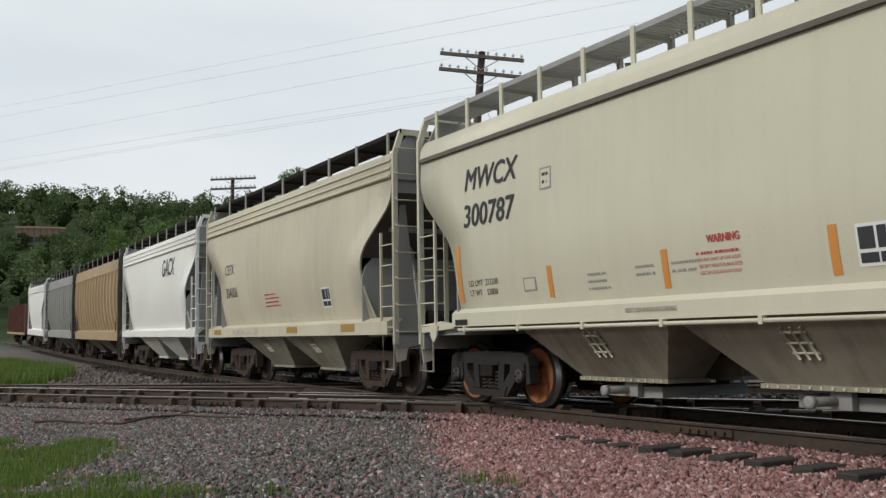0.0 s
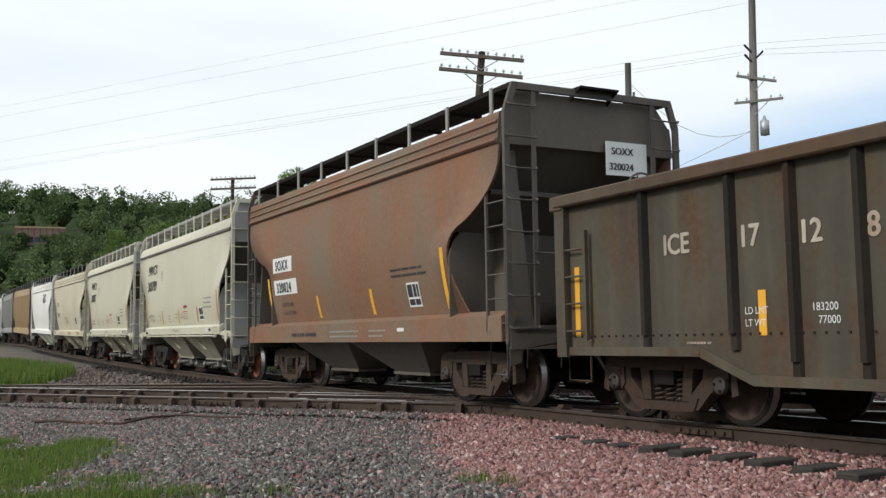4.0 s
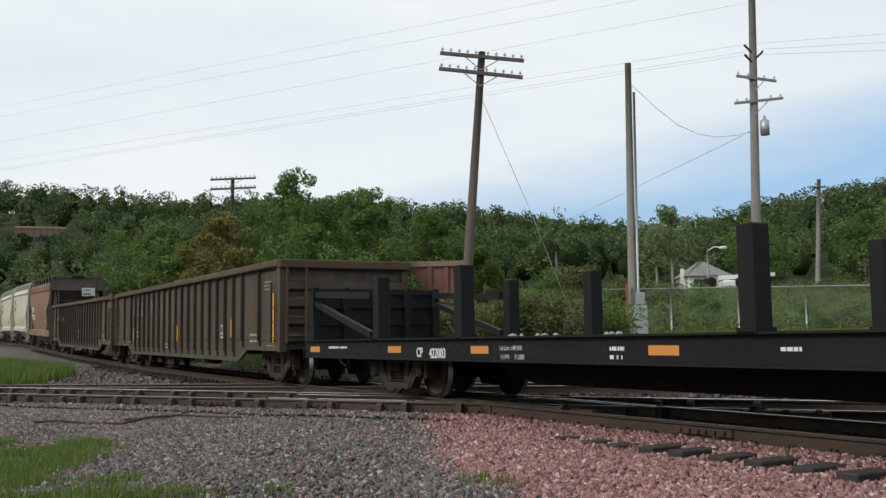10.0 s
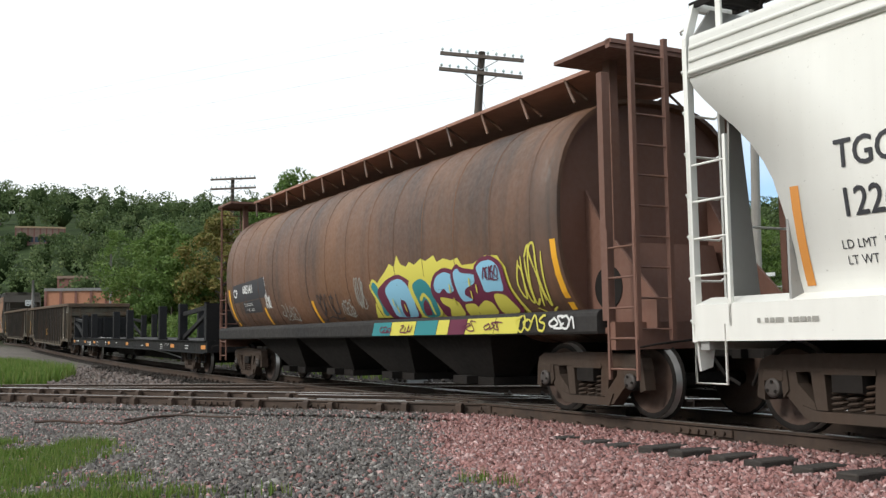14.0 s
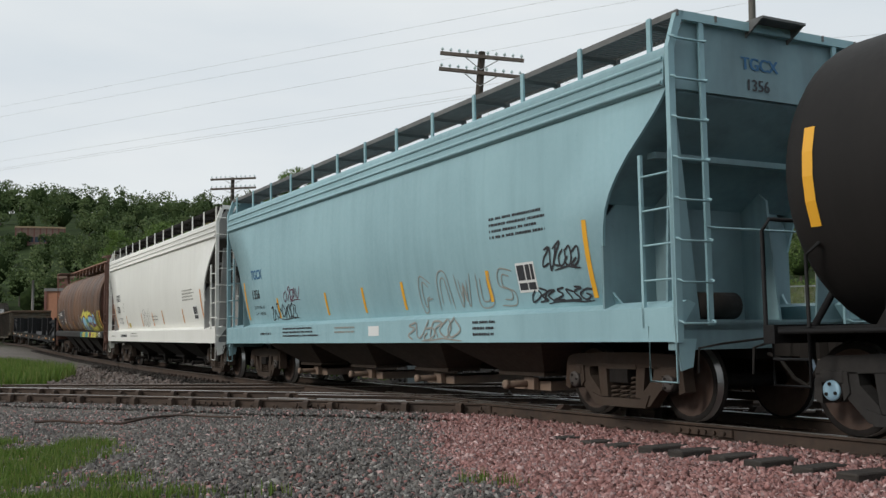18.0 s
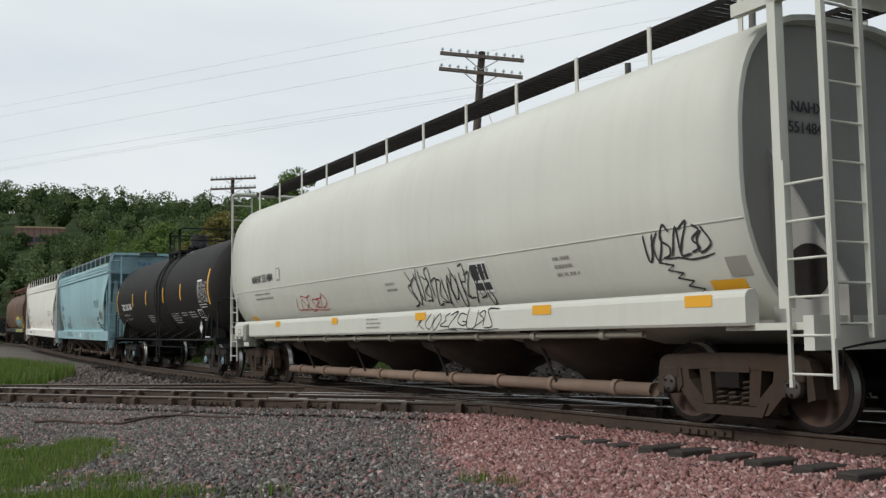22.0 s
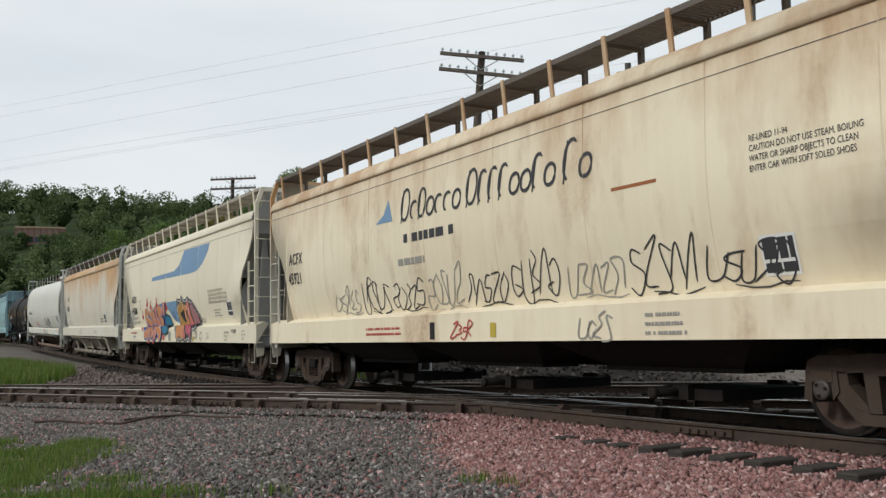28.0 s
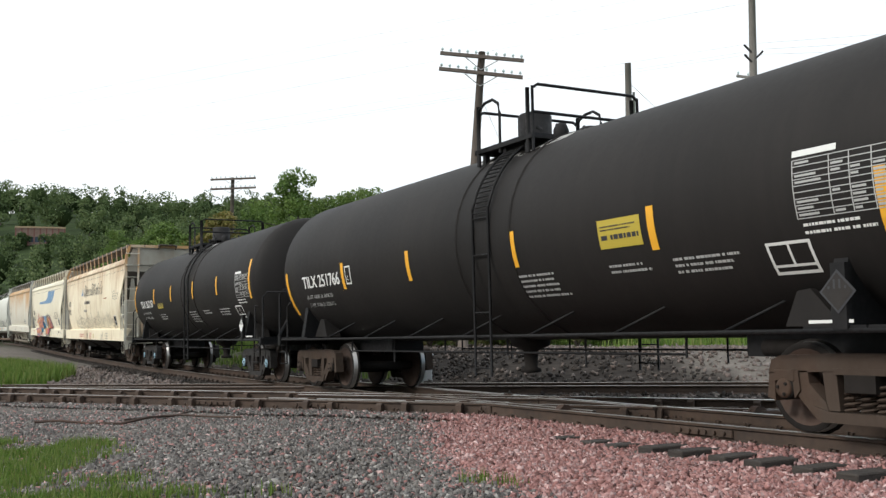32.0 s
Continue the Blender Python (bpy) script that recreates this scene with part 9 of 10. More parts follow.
# white four-bay hopper
letters(ic, "TGCX", 6.40, 2.44, 0.36, isf, LT, 0.86, 0, 0.004)
letters(ic, "1226", 6.40, 2.01, 0.36, isf, LT, 0.86, 0, 0.004)
letters(ic, "LD LMT  197400 LBS", 6.45, 1.73, 0.115, isf, LT, 0.95)
letters(ic, "LT WT     65600 LBS", 6.42, 1.59, 0.115, isf, LT, 0.95)
strips(ic, [(6.88, 1.43, 2.35), (4.73, 1.43, 1.87), (1.9, 1.45, 1.9), (0.05, 1.45, 1.9), (-1.5, 1.5, 1.93), (-4.30, 1.5, 1.92), (-6.66, 1.48, 2.4)], isf, M["orange"], 0.10)
rect(ic, "stencil_frame", 5.17, 4.92, 2.05, 2.34, isf, LG, 0.004)
rect(ic, "stencil_frame", 5.15, 4.94, 2.07, 2.32, isf, M["white"], 0.007)
letters(ic, "C", 5.10, 2.11, 0.12, lambda z: isf(z) + 0.003, LT)
rect(ic, "hazard_label", 4.48, 4.16, 1.44, 1.60, isf, M["placard"])
text_bars(ic, 5.40, 1.09, 1.4, 1, SILL, LT, 0.1, 0.12, 61)
text_bars(ic, 7.4, 1.10, 0.8, 1, SILL, LG, 0.1, 0.06, 62)
data_box(ic, -5.88, 1.78, isf)
text_bars(ic, -4.5, 2.42, 1.5, 4, isf, LG, 0.09, 0.045, 63)
scribble(ic, 1.7, 0.6, 1.45, 1.95, 64, LG, isf, 0.02, 4)
text_bars(ic, 0.2, 1.75, 1.1, 2, isf, LG, 0.1, 0.05, 65)
text_bars(ic, 3.4, 1.2, 1.4, 2, SILL, LG, 0.09, 0.045, 66)

# blue four-bay hopper
letters(nc, "TGCX", 6.28, 2.40, 0.30, nsf, LB, 0.92, 0, 0.006)
letters(nc, "1356", 6.34, 1.95, 0.30, nsf, LT, 0.92, 0, 0.004)
letters(nc, "LD LMT 197000 LBS", 6.3, 1.72, 0.10, nsf, LT, 0.85)
letters(nc, "LT WT   66000 LBS", 6.3, 1.58, 0.10, nsf, LT, 0.85)
strips(nc, [(6.84, 1.48, 2.36), (4.66, 1.48, 1.91), (1.85, 1.47, 1.91), (0.06, 1.47, 1.92), (-1.56, 1.47, 1.93), (-4.32, 1.5, 1.94), (-6.71, 1.46, 2.4)], nsf, M["stripe"], 0.09)
data_box(nc, -5.30, 1.79, nsf)
text_bars(nc, -4.52, 2.62, 1.6, 4, nsf, LT, 0.085, 0.045, 71)
scribble(nc, 5.2, 3.6, 1.48, 1.72, 72, LT, nsf, 0.028, 9)
scribble(nc, 4.2, 3.25, 1.85, 2.05, 73, M["gmaroon"], nsf, 0.022, 5)
scribble(nc, -5.75, -6.5, 1.88, 2.12, 74, LT, nsf, 0.03, 6)
scribble(nc, -5.3, -6.6, 1.45, 1.60, 75, LT, nsf, 0.028, 7)
for i, pts in enumerate((((0.46, 1.85), (0.1, 1.98), (0.0, 1.7), (0.05, 1.42), (0.2, 1.43), (0.25, 1.58), (0.45, 1.62)), ((0.0, 1.42), (0.08, 1.95), (0.38, 1.97), (0.5, 1.42)), ((0.0, 1.95), (0.12, 1.45), (0.25, 1.8), (0.36, 1.45), (0.5, 1.93)), ((0.05, 1.93), (0.02, 1.5), (0.2, 1.42), (0.45, 1.5), (0.42, 1.9)), ((0.45, 1.9), (0.1, 1.94), (0.04, 1.72), (0.42, 1.62), (0.4, 1.44), (0.0, 1.44)))):
    for grow in (0.0, 0.15):
        ribbon(nc, [tuple(p) for p, r in fat([(-2.15 - i * 0.60 - u * 0.92 + (u - 0.25) * grow * 3, 1.69 + (z - 1.69) * (1 - 2.2 * grow)) for u, z in pts], 0.03)[4:-4]], 0.02, nsf, LG, "graffiti_outline")
rect(nc, "placard", -0.36, -0.80, 1.05, 1.22, SILL, LW)
text_bars(nc, 4.1, 1.22, 2.1, 3, SILL, LT, 0.075, 0.04, 76)
text_bars(nc, 5.6, 1.12, 0.75, 1, SILL, LT, 0.1, 0.06, 77)
text_bars(nc, 1.2, 1.2, 1.0, 2, SILL, LG, 0.08, 0.04, 78)
text_bars(nc, -4.0, 1.2, 0.8, 3, SILL, LT, 0.085, 0.045, 79)
scribble(nc, -1.9, -3.6, 1.0, 1.25, 80, LG, SILL, 0.03, 6)
for k in (1, -1):
    end_letters(nc, "TGCX", k, 8.236, 0.42, 4.02, 0.21, LB, 0.006)
    end_letters(nc, "1356", k, 8.236, 0.36, 3.78, 0.19, LT, 0.004)
for k in (1, -1):
    end_letters(pc, "NAHX", k, 8.50, 0.72, 3.30, 0.17, LT, 0.004)
    end_letters(pc, "551484", k, 8.50, 0.77, 3.08, 0.17, LT, 0.004)


def tank_paint(c, sf, number, strips_u, end_u, table_u, box_u, placard=None, seed=1, num_u=6.05, num_z=2.09, zs=(2.19, 2.67), frame_u=None, blocks=(), dia=-6.22, blank=False):
    letters(c, "TILX " + number, num_u, num_z, 0.33, sf, LW, 1.10, 0, 0.006)
    letters(c, "LD LMT 188300 LB  85400 KG", num_u, num_z - 0.22, 0.105, sf, M["fineprint"], 1.05)
    letters(c, "LT WT  74700 LB  33900 KG", num_u, num_z - 0.38, 0.105, sf, M["fineprint"], 1.05)
    for u in strips_u:
        rect(c, "reflector_strip", u + 0.06, u - 0.06, zs[0], zs[1], sf, M["stripe"], 0.006)
    for u, z0, z1 in end_u:
        rect(c, "reflector_strip", u + 0.06, u - 0.06, z0, z1, sf, M["stripe"], 0.006)
    u, w = table_u, 1.12
    for r in range(10):
        z = 2.05 + r * 0.0605
        rect(c, "table_line", u, u - w, z, z + 0.009, sf, M["fineprint"], 0.006)
    for a in (0.0, 0.375, 0.57, 0.78, 0.992):
        rect(c, "table_line", u - w * a, u - w * a - 0.012, 2.05, 2.60, sf, M["fineprint"], 0.0075)
    rect(c, "data_table_head", u, u - w * 0.45, 2.63, 2.69, sf, LW, 0.006)
    rnd = random.Random(seed)
    for r in range(9):
        for k, (a, b) in enumerate(((0.02, 0.36), (0.39, 0.55), (0.58, 0.76), (0.79, 0.97))):
            z = 2.075 + r * 0.0605
            if rnd.random() < 0.7:
                rect(c, "table_cell", u - w * (a + 0.01), u - w * (a + (b - a) * rnd.uniform(0.4, 0.85)), z, z + 0.022, sf, M["fineprint"], 0.009)
    text_bars(c, u - 0.05, 1.98, 0.8, 2, sf, LW, 0.07, 0.035, seed + 5)
    u = box_u
    for a, b, z0, z1 in ((0, 0.55, 1.84, 1.87), (0, 0.55, 1.56, 1.59), (0, 0.035, 1.56, 1.87), (0.515, 0.55, 1.56, 1.87), (0.26, 0.29, 1.65, 1.84), (0, 0.55, 1.63, 1.655)):
        rect(c, "test_stencil", u - a, u - b, z0, z1, sf, LW, 0.006)
    for i, (bu, bw, n) in enumerate(blocks):
        text_bars(c, bu, 1.80, bw, n, sf, M["fineprint"], 0.068, 0.036, seed + 10 + i)
    if placard is not None:
        rect(c, "placard", placard, placard - 0.78, 2.02, 2.36 if seed == 3 else 2.18, sf, M["placard"], 0.006)
        text_bars(c, placard - 0.05, 2.12, 0.7, 1, lambda z: sf(z) + 0.003, LT, 0.1, 0.07, seed + 20)
        text_bars(c, placard - 0.05, 2.27 if seed == 3 else 2.10, 0.7, 2, lambda z: sf(z) + 0.003, LT, 0.04, 0.02, seed + 21)
    d = None
    bm = bmesh.new()                                          # hazard diamond in its holder
    y = 1.46
    for k, (s, mi) in enumerate(((0.20, 0), (0.17, 1))):
        vs = [bm.verts.new((dia + a * s, y + 0.004 * k, 1.36 + b * s)) for a, b in ((1, 0), (0, 1), (-1, 0), (0, -1))]
        f = bm.faces.new(vs)
        f.material_index = mi
    for a in (-0.09, -0.03, 0.03, 0.09):
        vs = [bm.verts.new((dia + a + q * 0.012, y + 0.008, z)) for q, z in ((-1, 1.385), (1, 1.385), (1, 1.50 - abs(a)), (-1, 1.50 - abs(a)))]
        bm.faces.new(vs).material_index = 0
    part("hazard_placard", bm, [LT, M["charcoal"] if blank else LW], c, "empty dark placard holder" if blank else "white hazard diamond")
    bm = bmesh.new()
    box(bm, dia - 0.08, dia + 0.08, 1.38, 1.452, 1.02, 1.62)
    part("placard_holder", bm, M["black"], c)
    # saddle covers by the trucks and the end bracing
    for k in (1, -1):
        bm = bmesh.new()
        prism(bm, [(k * 5.98, 1.06), (k * 6.14, 1.40), (k * 6.30, 1.42), (k * 6.52, 1.20), (k * 6.62, 1.06)], "y", 0.86, 1.16)
        part("saddle_cover", bm, M["tank"], c)
        bm = bmesh.new()
        prism(bm, [(k * 5.98, 1.06), (k * 6.14, 1.40), (k * 6.30, 1.42), (k * 6.52, 1.20), (k * 6.62, 1.06)], "y", -1.16, -0.86)
        part("saddle_cover", bm, M["tank"], c)
        for yy in (0.95, -0.95):
            bm = bmesh.new()
            tube(bm, [(k * 7.5, yy, 1.06), (k * 7.35, yy * 0.55, 1.75)], 0.035, 6)
            part("head_brace", bm, M["black"], c)
    rect(c, "small_sign", -6.5, -7.0, 1.08, 1.11, lambda z: 1.425, LW, 0.0)
    body, R, cz = (7.52, 1.50, 2.45) if seed == 3 else (7.18, 1.485, 2.475) if seed == 1 else (7.12, 1.49, 2.47)
    head = lambda y, z: body + 0.52 * math.sqrt(max(0.0, 1 - (y * y + (z - cz) ** 2) / (R * R)))
    for k in (1, -1):
        end_letters(c, "TILX " + number, k, 0, 0.52, 2.98, 0.165, LW, 0.004, head)
        end_letters(c, "CAPY 23540 US GAL", k, 0, 0.48, 2.84, 0.095, M["fineprint"], 0, head)
        end_letters(c, "CAPY 89 109 L", k, 0, 0.48, 2.70, 0.095, M["fineprint"], 0, head)


tank_paint(oc, osf, "263186", (3.82, 1.46, -1.30, -3.70), ((7.02, 1.97, 2.90), (-6.95, 1.98, 2.94)), -5.78, -5.36, None, 1, blocks=((1.62, 1.0, 4), (-1.95, 1.1, 5), (-3.3, 0.8, 2), (-4.22, 1.0, 3)))
tank_paint(tc_, tsf, "263193", (3.84, 1.38, -1.40, -3.98), ((7.0, 1.99, 2.93), (-6.92, 2.0, 2.94)), -5.74, -5.34, 3.38, 2, num_u=6.0, blocks=((3.42, 0.9, 3), (-0.55, 1.0, 5), (-2.1, 0.9, 2), (-3.8, 1.0, 3)), dia=-6.22)
tank_paint(uc, usf, "251766", (4.40, 1.66, -1.55, -4.41), ((7.41, 1.53, 2.41), (-7.4, 1.53, 2.41)), -6.45, -5.97, -3.45, 3, num_u=6.5, num_z=2.05, zs=(1.94, 2.43), blocks=((-1.5, 1.05, 5), (-3.5, 0.8, 2), (-4.62, 1.0, 3)), dia=-6.87, blank=True)
rect(uc, "stencil_frame", 4.27, 4.02, 2.02, 2.36, usf, LW, 0.006)
rect(uc, "stencil_frame", 4.24, 4.05, 2.05, 2.33, usf, M["tank"], 0.009)
letters(uc, "C", 4.20, 2.09, 0.13, lambda z: usf(z) + 0.006, LW)

# white pressure hopper
letters(pc, "NAHX 551484", 6.86, 2.30, 0.24, psf, LT, 0.98, 0, 0.004)
shape(pc, "reflector_strip", [(7.74, 1.57), (7.35, 1.555), (7.28, 1.45), (7.64, 1.45)], psf, M["stripe"], 0.006)
bm = bmesh.new()                                             # grey valve cover over the front truck
prism(bm, [(1.44, 1.40), (1.60, 1.38), (1.64, 1.34), (1.64, 1.00), (1.60, 0.96), (1.44, 0.96)], "x", 7.14, 7.38)
part("valve_cover", bm, M["grey"], pc)
bm = bmesh.new()
box(bm, 7.40, 7.78, 1.30, 1.50, 0.86, 1.06, bevel=0.01)
part("bolster_end", bm, M["white2"], pc)
rect(pc, "stencil_frame", 8.00, 7.76, 1.15, 1.27, lambda z: 1.572, LG, 0.003)
rect(pc, "stencil_frame", 7.98, 7.78, 1.17, 1.25, lambda z: 1.572, M["white2"], 0.006)
rect(pc, "stencil_frame", 5.18, 4.93, 2.28, 2.56, psf, LG, 0.004)
rect(pc, "stencil_frame", 5.15, 4.96, 2.31, 2.53, psf, M["white2"], 0.007)
text_bars(pc, 6.8, 2.02, 1.2, 2, psf, LG, 0.1, 0.05, 81)
scribble(pc, 4.3, 2.7, 1.62, 1.86, 82, M["letterred"], psf, 0.02, 6)
for i in range(4):
    scribble(pc, -1.0 - i * 0.62, -1.7 - i * 0.62, 1.52, 1.95, 83 + i, LT, psf, 0.022, 4)
scribble(pc, -1.6, -3.9, 1.14, 1.36, 88, LT, SILL, 0.02, 9)
scribble(pc, -7.05, -8.05, 1.84, 2.14, 89, LT, psf, 0.026, 7)
ribbon(pc, [(-7.25 - 0.05 * i + (0.09 if i % 2 else -0.09), 1.84 - 0.045 * i) for i in range(10)], 0.022, psf, LT, "graffiti_tag")
rect(pc, "reflector_strip", -7.85, -8.35, 1.44, 1.56, psf, M["stripe"])
rect(pc, "stencil_frame", -8.2, -8.5, 1.58, 1.78, psf, LG, 0.004)
data_box(pc, -3.38, 1.86, psf, None, 0.40)
for u, w in ((5.1, 0.28), (1.87, 0.28), (-1.68, 0.36), (-5.08, 0.42), (-7.95, 0.4)):
    rect(pc, "reflector_strip", u + w / 2, u - w / 2, 1.28, 1.40, lambda z: 1.572, M["stripe"])
text_bars(pc, 0.4, 1.32, 0.6, 3, lambda z: 1.572, LG, 0.07, 0.035, 90)
text_bars(pc, -5.25, 1.96, 0.5, 3, psf, LG, 0.1, 0.05, 91)
text_bars(pc, -0.2, 1.9, 0.4, 2, psf, LG, 0.1, 0.05, 92)

# rusty pale hopper: marks and the blow-off piping along its side
letters(qc, "ITFX", 6.50, 2.80, 0.34, qsf, LT, 0.82, 0.15, 0.004)
letters(qc, "56132", 6.58, 2.34, 0.34, qsf, LT, 0.86, 0, 0.006)
data_box(qc, -4.95, 1.85, qsf)
text_bars(qc, -3.65, 1.82, 0.8, 2, qsf, LT, 0.1, 0.05, 93)
text_bars(qc, 6.5, 1.78, 1.3, 2, qsf, LG, 0.12, 0.05, 94)
rect(qc, "placard", 7.0, 6.68, 1.70, 1.96, qsf, LW)
text_bars(qc, 2.3, 1.30, 0.9, 2, SILL, LG, 0.09, 0.045, 95)
text_bars(qc, -2.4, 1.30, 0.9, 2, SILL, LG, 0.09, 0.045, 96)
rect(qc, "placard", -6.6, -6.74, 1.22, 1.40, SILL, LW)
rect(qc, "placard", -6.62, -6.70, 1.25, 1.31, lambda z: 1.567, M["placard"])
for pts, r, a, b in (([(5.6, 1.46, 1.02), (-4.80, 1.46, 1.02), (-4.98, 1.45, 0.97), (-5.08, 1.40, 0.80), (-5.12, 1.28, 0.44)], 0.05, 5.4, -4.7), ([(5.7, 1.25, 0.38), (-5.2, 1.25, 0.38)], 0.085, 5.6, -5.1)):
    bm = bmesh.new()
    tube(bm, pts, r, 8)
    for i in range(8):
        x = a + (b - a) * (i + 0.5) / 8
        lathe(bm, [(-0.05, r + 0.03), (0.05, r + 0.03)], "x", 10, None, (x, pts[0][1], pts[0][2]))
    part("air_pipe", bm, M["pipedust"], qc)
for x in (4.6, 2.2, -0.2, -2.6, -4.5):
    bm = bmesh.new()
    tube(bm, [(x, 1.46, 1.1), (x - 0.15, 1.25, 0.46)], 0.025, 5)
    tube(bm, [(x + 0.6, 1.3, 1.0), (x - 0.1, 1.25, 0.46)], 0.02, 5)
    part("pipe_hanger", bm, M["pipetan"], qc)

# cream hopper: blue swoosh, block marks and two big graffiti pieces
shape(rc, "livery_swoosh", [(3.15, 2.93), (3.05, 3.05), (-0.10, 3.08), (-0.70, 3.20), (-0.97, 3.35), (-1.20, 3.52), (-1.38, 3.62), (-4.22, 3.61), (-4.10, 3.42), (-3.88, 3.28), (-3.52, 3.10), (-3.10, 2.96), (-2.60, 2.91), (-2.0, 2.90)], rsf, M["swoosh"], 0.004, "sky-blue painted swoosh")
shape(rc, "livery_swoosh", [(2.9, 2.14), (-1.9, 2.20), (-2.3, 2.05), (-2.2, 1.60), (-0.6, 1.48), (0.1, 1.55), (0.5, 1.72), (0.9, 1.95), (1.3, 2.04)], rsf, M["swoosh"], 0.004, "sky-blue painted swoosh")
letters(rc, "ACFX", 6.48, 2.30, 0.33, rsf, LT, 0.86, 0, 0.006, spacing=1.1)
letters(rc, "45580", 6.55, 1.90, 0.33, rsf, LT, 0.86, 0, 0.006, spacing=1.1)
letters(rc, "LD LMT 198500 LBS", 6.5, 1.72, 0.10, rsf, LT, 0.85)
letters(rc, "LT WT 68500 LBS NEW 8-91", 6.45, 1.58, 0.10, rsf, LT, 0.85)
rect(rc, "stencil_frame", 5.28, 5.05, 2.06, 2.36, rsf, LG, 0.004)
rect(rc, "stencil_frame", 5.25, 5.08, 2.09, 2.33, rsf, M["cream"], 0.007)
letters(rc, "C", 5.22, 2.13, 0.13, lambda z: rsf(z) + 0.003, LT)
letters(rc, "CA 950 LINING APPLIED 3-2002 ARM", -4.05, 2.27, 0.098, rsf, LT, 0.9)
letters(rc, "CAUTION: LINED CAR, DO NOT USE STEAM,", -4.05, 2.17, 0.098, rsf, LT, 0.9)
letters(rc, "BOILING WATER OR SHARP OBJECTS TO CLEAN", -4.05, 2.07, 0.098, rsf, LT, 0.85)
letters(rc, "ENTER CAR WITH RUBBER SOLED SHOES ONLY", -4.05, 1.97, 0.098, rsf, LT, 0.85)
text_bars(rc, -4.45, 1.78, 0.75, 3, rsf, LG, 0.075, 0.04, 101)
data_box(rc, -5.95, 1.80, rsf)
scribble(rc, -6.48, -6.85, 1.92, 2.12, 102, LG, rsf, 0.005, 5)
letters(rc, "2 INCH", -7.25, 1.20, 0.075, SILL, LT, 0.9)
letters(rc, "HF COMP", -7.23, 1.11, 0.075, SILL, LT, 0.9)
letters(rc, "SHOES", -7.25, 1.02, 0.075, SILL, LT, 0.9)
letters(rc, "EXW 10-6 H 3-10", -5.68, 1.175, 0.076, SILL, LT, 0.85)
letters(rc, "EW 8-9 H 15-1", -5.68, 1.085, 0.076, SILL, LT, 0.85)
letters(rc, "CU FT 4670", -5.68, 0.995, 0.076, SILL, LT, 0.85)
bm = bmesh.new()                                             # card holder on the sill
box(bm, -6.74, -6.45, 1.55, 1.60, 1.20, 1.28, bevel=0.008)
part("card_holder", bm, M["pipetan"], rc)
both = lambda z: max(rsf(z), 1.56 if z < 1.435 else 0)
for i, (u, w, h, m) in enumerate(((4.35, 0.66, 1.10, "gorange"), (3.65, 0.72, 1.04, "gorange"), (2.98, 0.66, 1.06, "gcoral"), (2.30, 0.74, 1.08, "gorange"), (1.66, 0.60, 1.02, "gorange"))):
    shape(rc, "graffiti_shadow", blob(2.86 + (u - 2.92) * 0.88, 1.53, w * 0.9, h * 0.86, -0.06), both, M["gnavy"], 0.010)
PIECE = (
    ("gorange", 0.25, ((4.24, 2.03), (4.50, 1.99), (4.56, 1.80), (4.28, 1.68), (3.92, 1.57), (3.80, 1.40), (4.02, 1.22), (4.34, 1.22))),
    ("gorange", 0.20, ((3.88, 1.94), (3.66, 1.90), (3.64, 1.68), (3.50, 1.42), (3.56, 1.18))),
    ("gorange", 0.17, ((3.62, 1.88), (3.40, 1.97), (3.32, 1.84), (3.42, 1.70), (3.58, 1.68))),
    ("gorange", 0.22, ((3.20, 2.03), (3.16, 1.84), (3.22, 1.62), (3.16, 1.42), (2.94, 1.36), (3.10, 1.20))),
    ("gorange", 0.14, ((3.08, 1.66), (2.88, 1.62))),
    ("gcoral", 0.28, ((2.66, 2.03), (2.68, 1.80), (2.62, 1.66), (2.42, 1.58))),
    ("gcoral", 0.26, ((2.40, 1.38), (2.46, 1.22), (2.62, 1.18))),
    ("gorange", 0.24, ((2.16, 1.96), (1.96, 2.10), (1.82, 1.98), (2.06, 1.82), (1.76, 1.72), (1.96, 1.54), (2.00, 1.36), (1.70, 1.34), (1.52, 1.26), (1.74, 1.12))),
    ("gcoral", 0.13, ((1.76, 1.88), (1.50, 2.06), (1.34, 1.90), (1.10, 2.20))),
)
for k, (m, w, pts) in enumerate(PIECE):
    pts, w = [(2.86 + (u - 2.86) * 0.88, 1.03 + (z - 1.06) * 0.95) for u, z in pts], w * 0.92
    low = 0.012 + 0.0036 * k
    fat_stroke(rc, pts, w * 1.06 + 0.10, both, M["gnavy"], "graffiti_shadow", low, (-0.015, -0.02))
    fat_stroke(rc, pts, w * 1.06 + 0.035, both, LW, "graffiti_outline", low + 0.0012, (-0.012, 0.008))
    fat_stroke(rc, pts, w * 1.06, both, M[m], "graffiti_letter", low + 0.0024)
    fat_stroke(rc, pts[-2:], w * 0.4, both, M["gcoral" if m == "gorange" else "gorange"], "graffiti_patch", low + 0.0034)
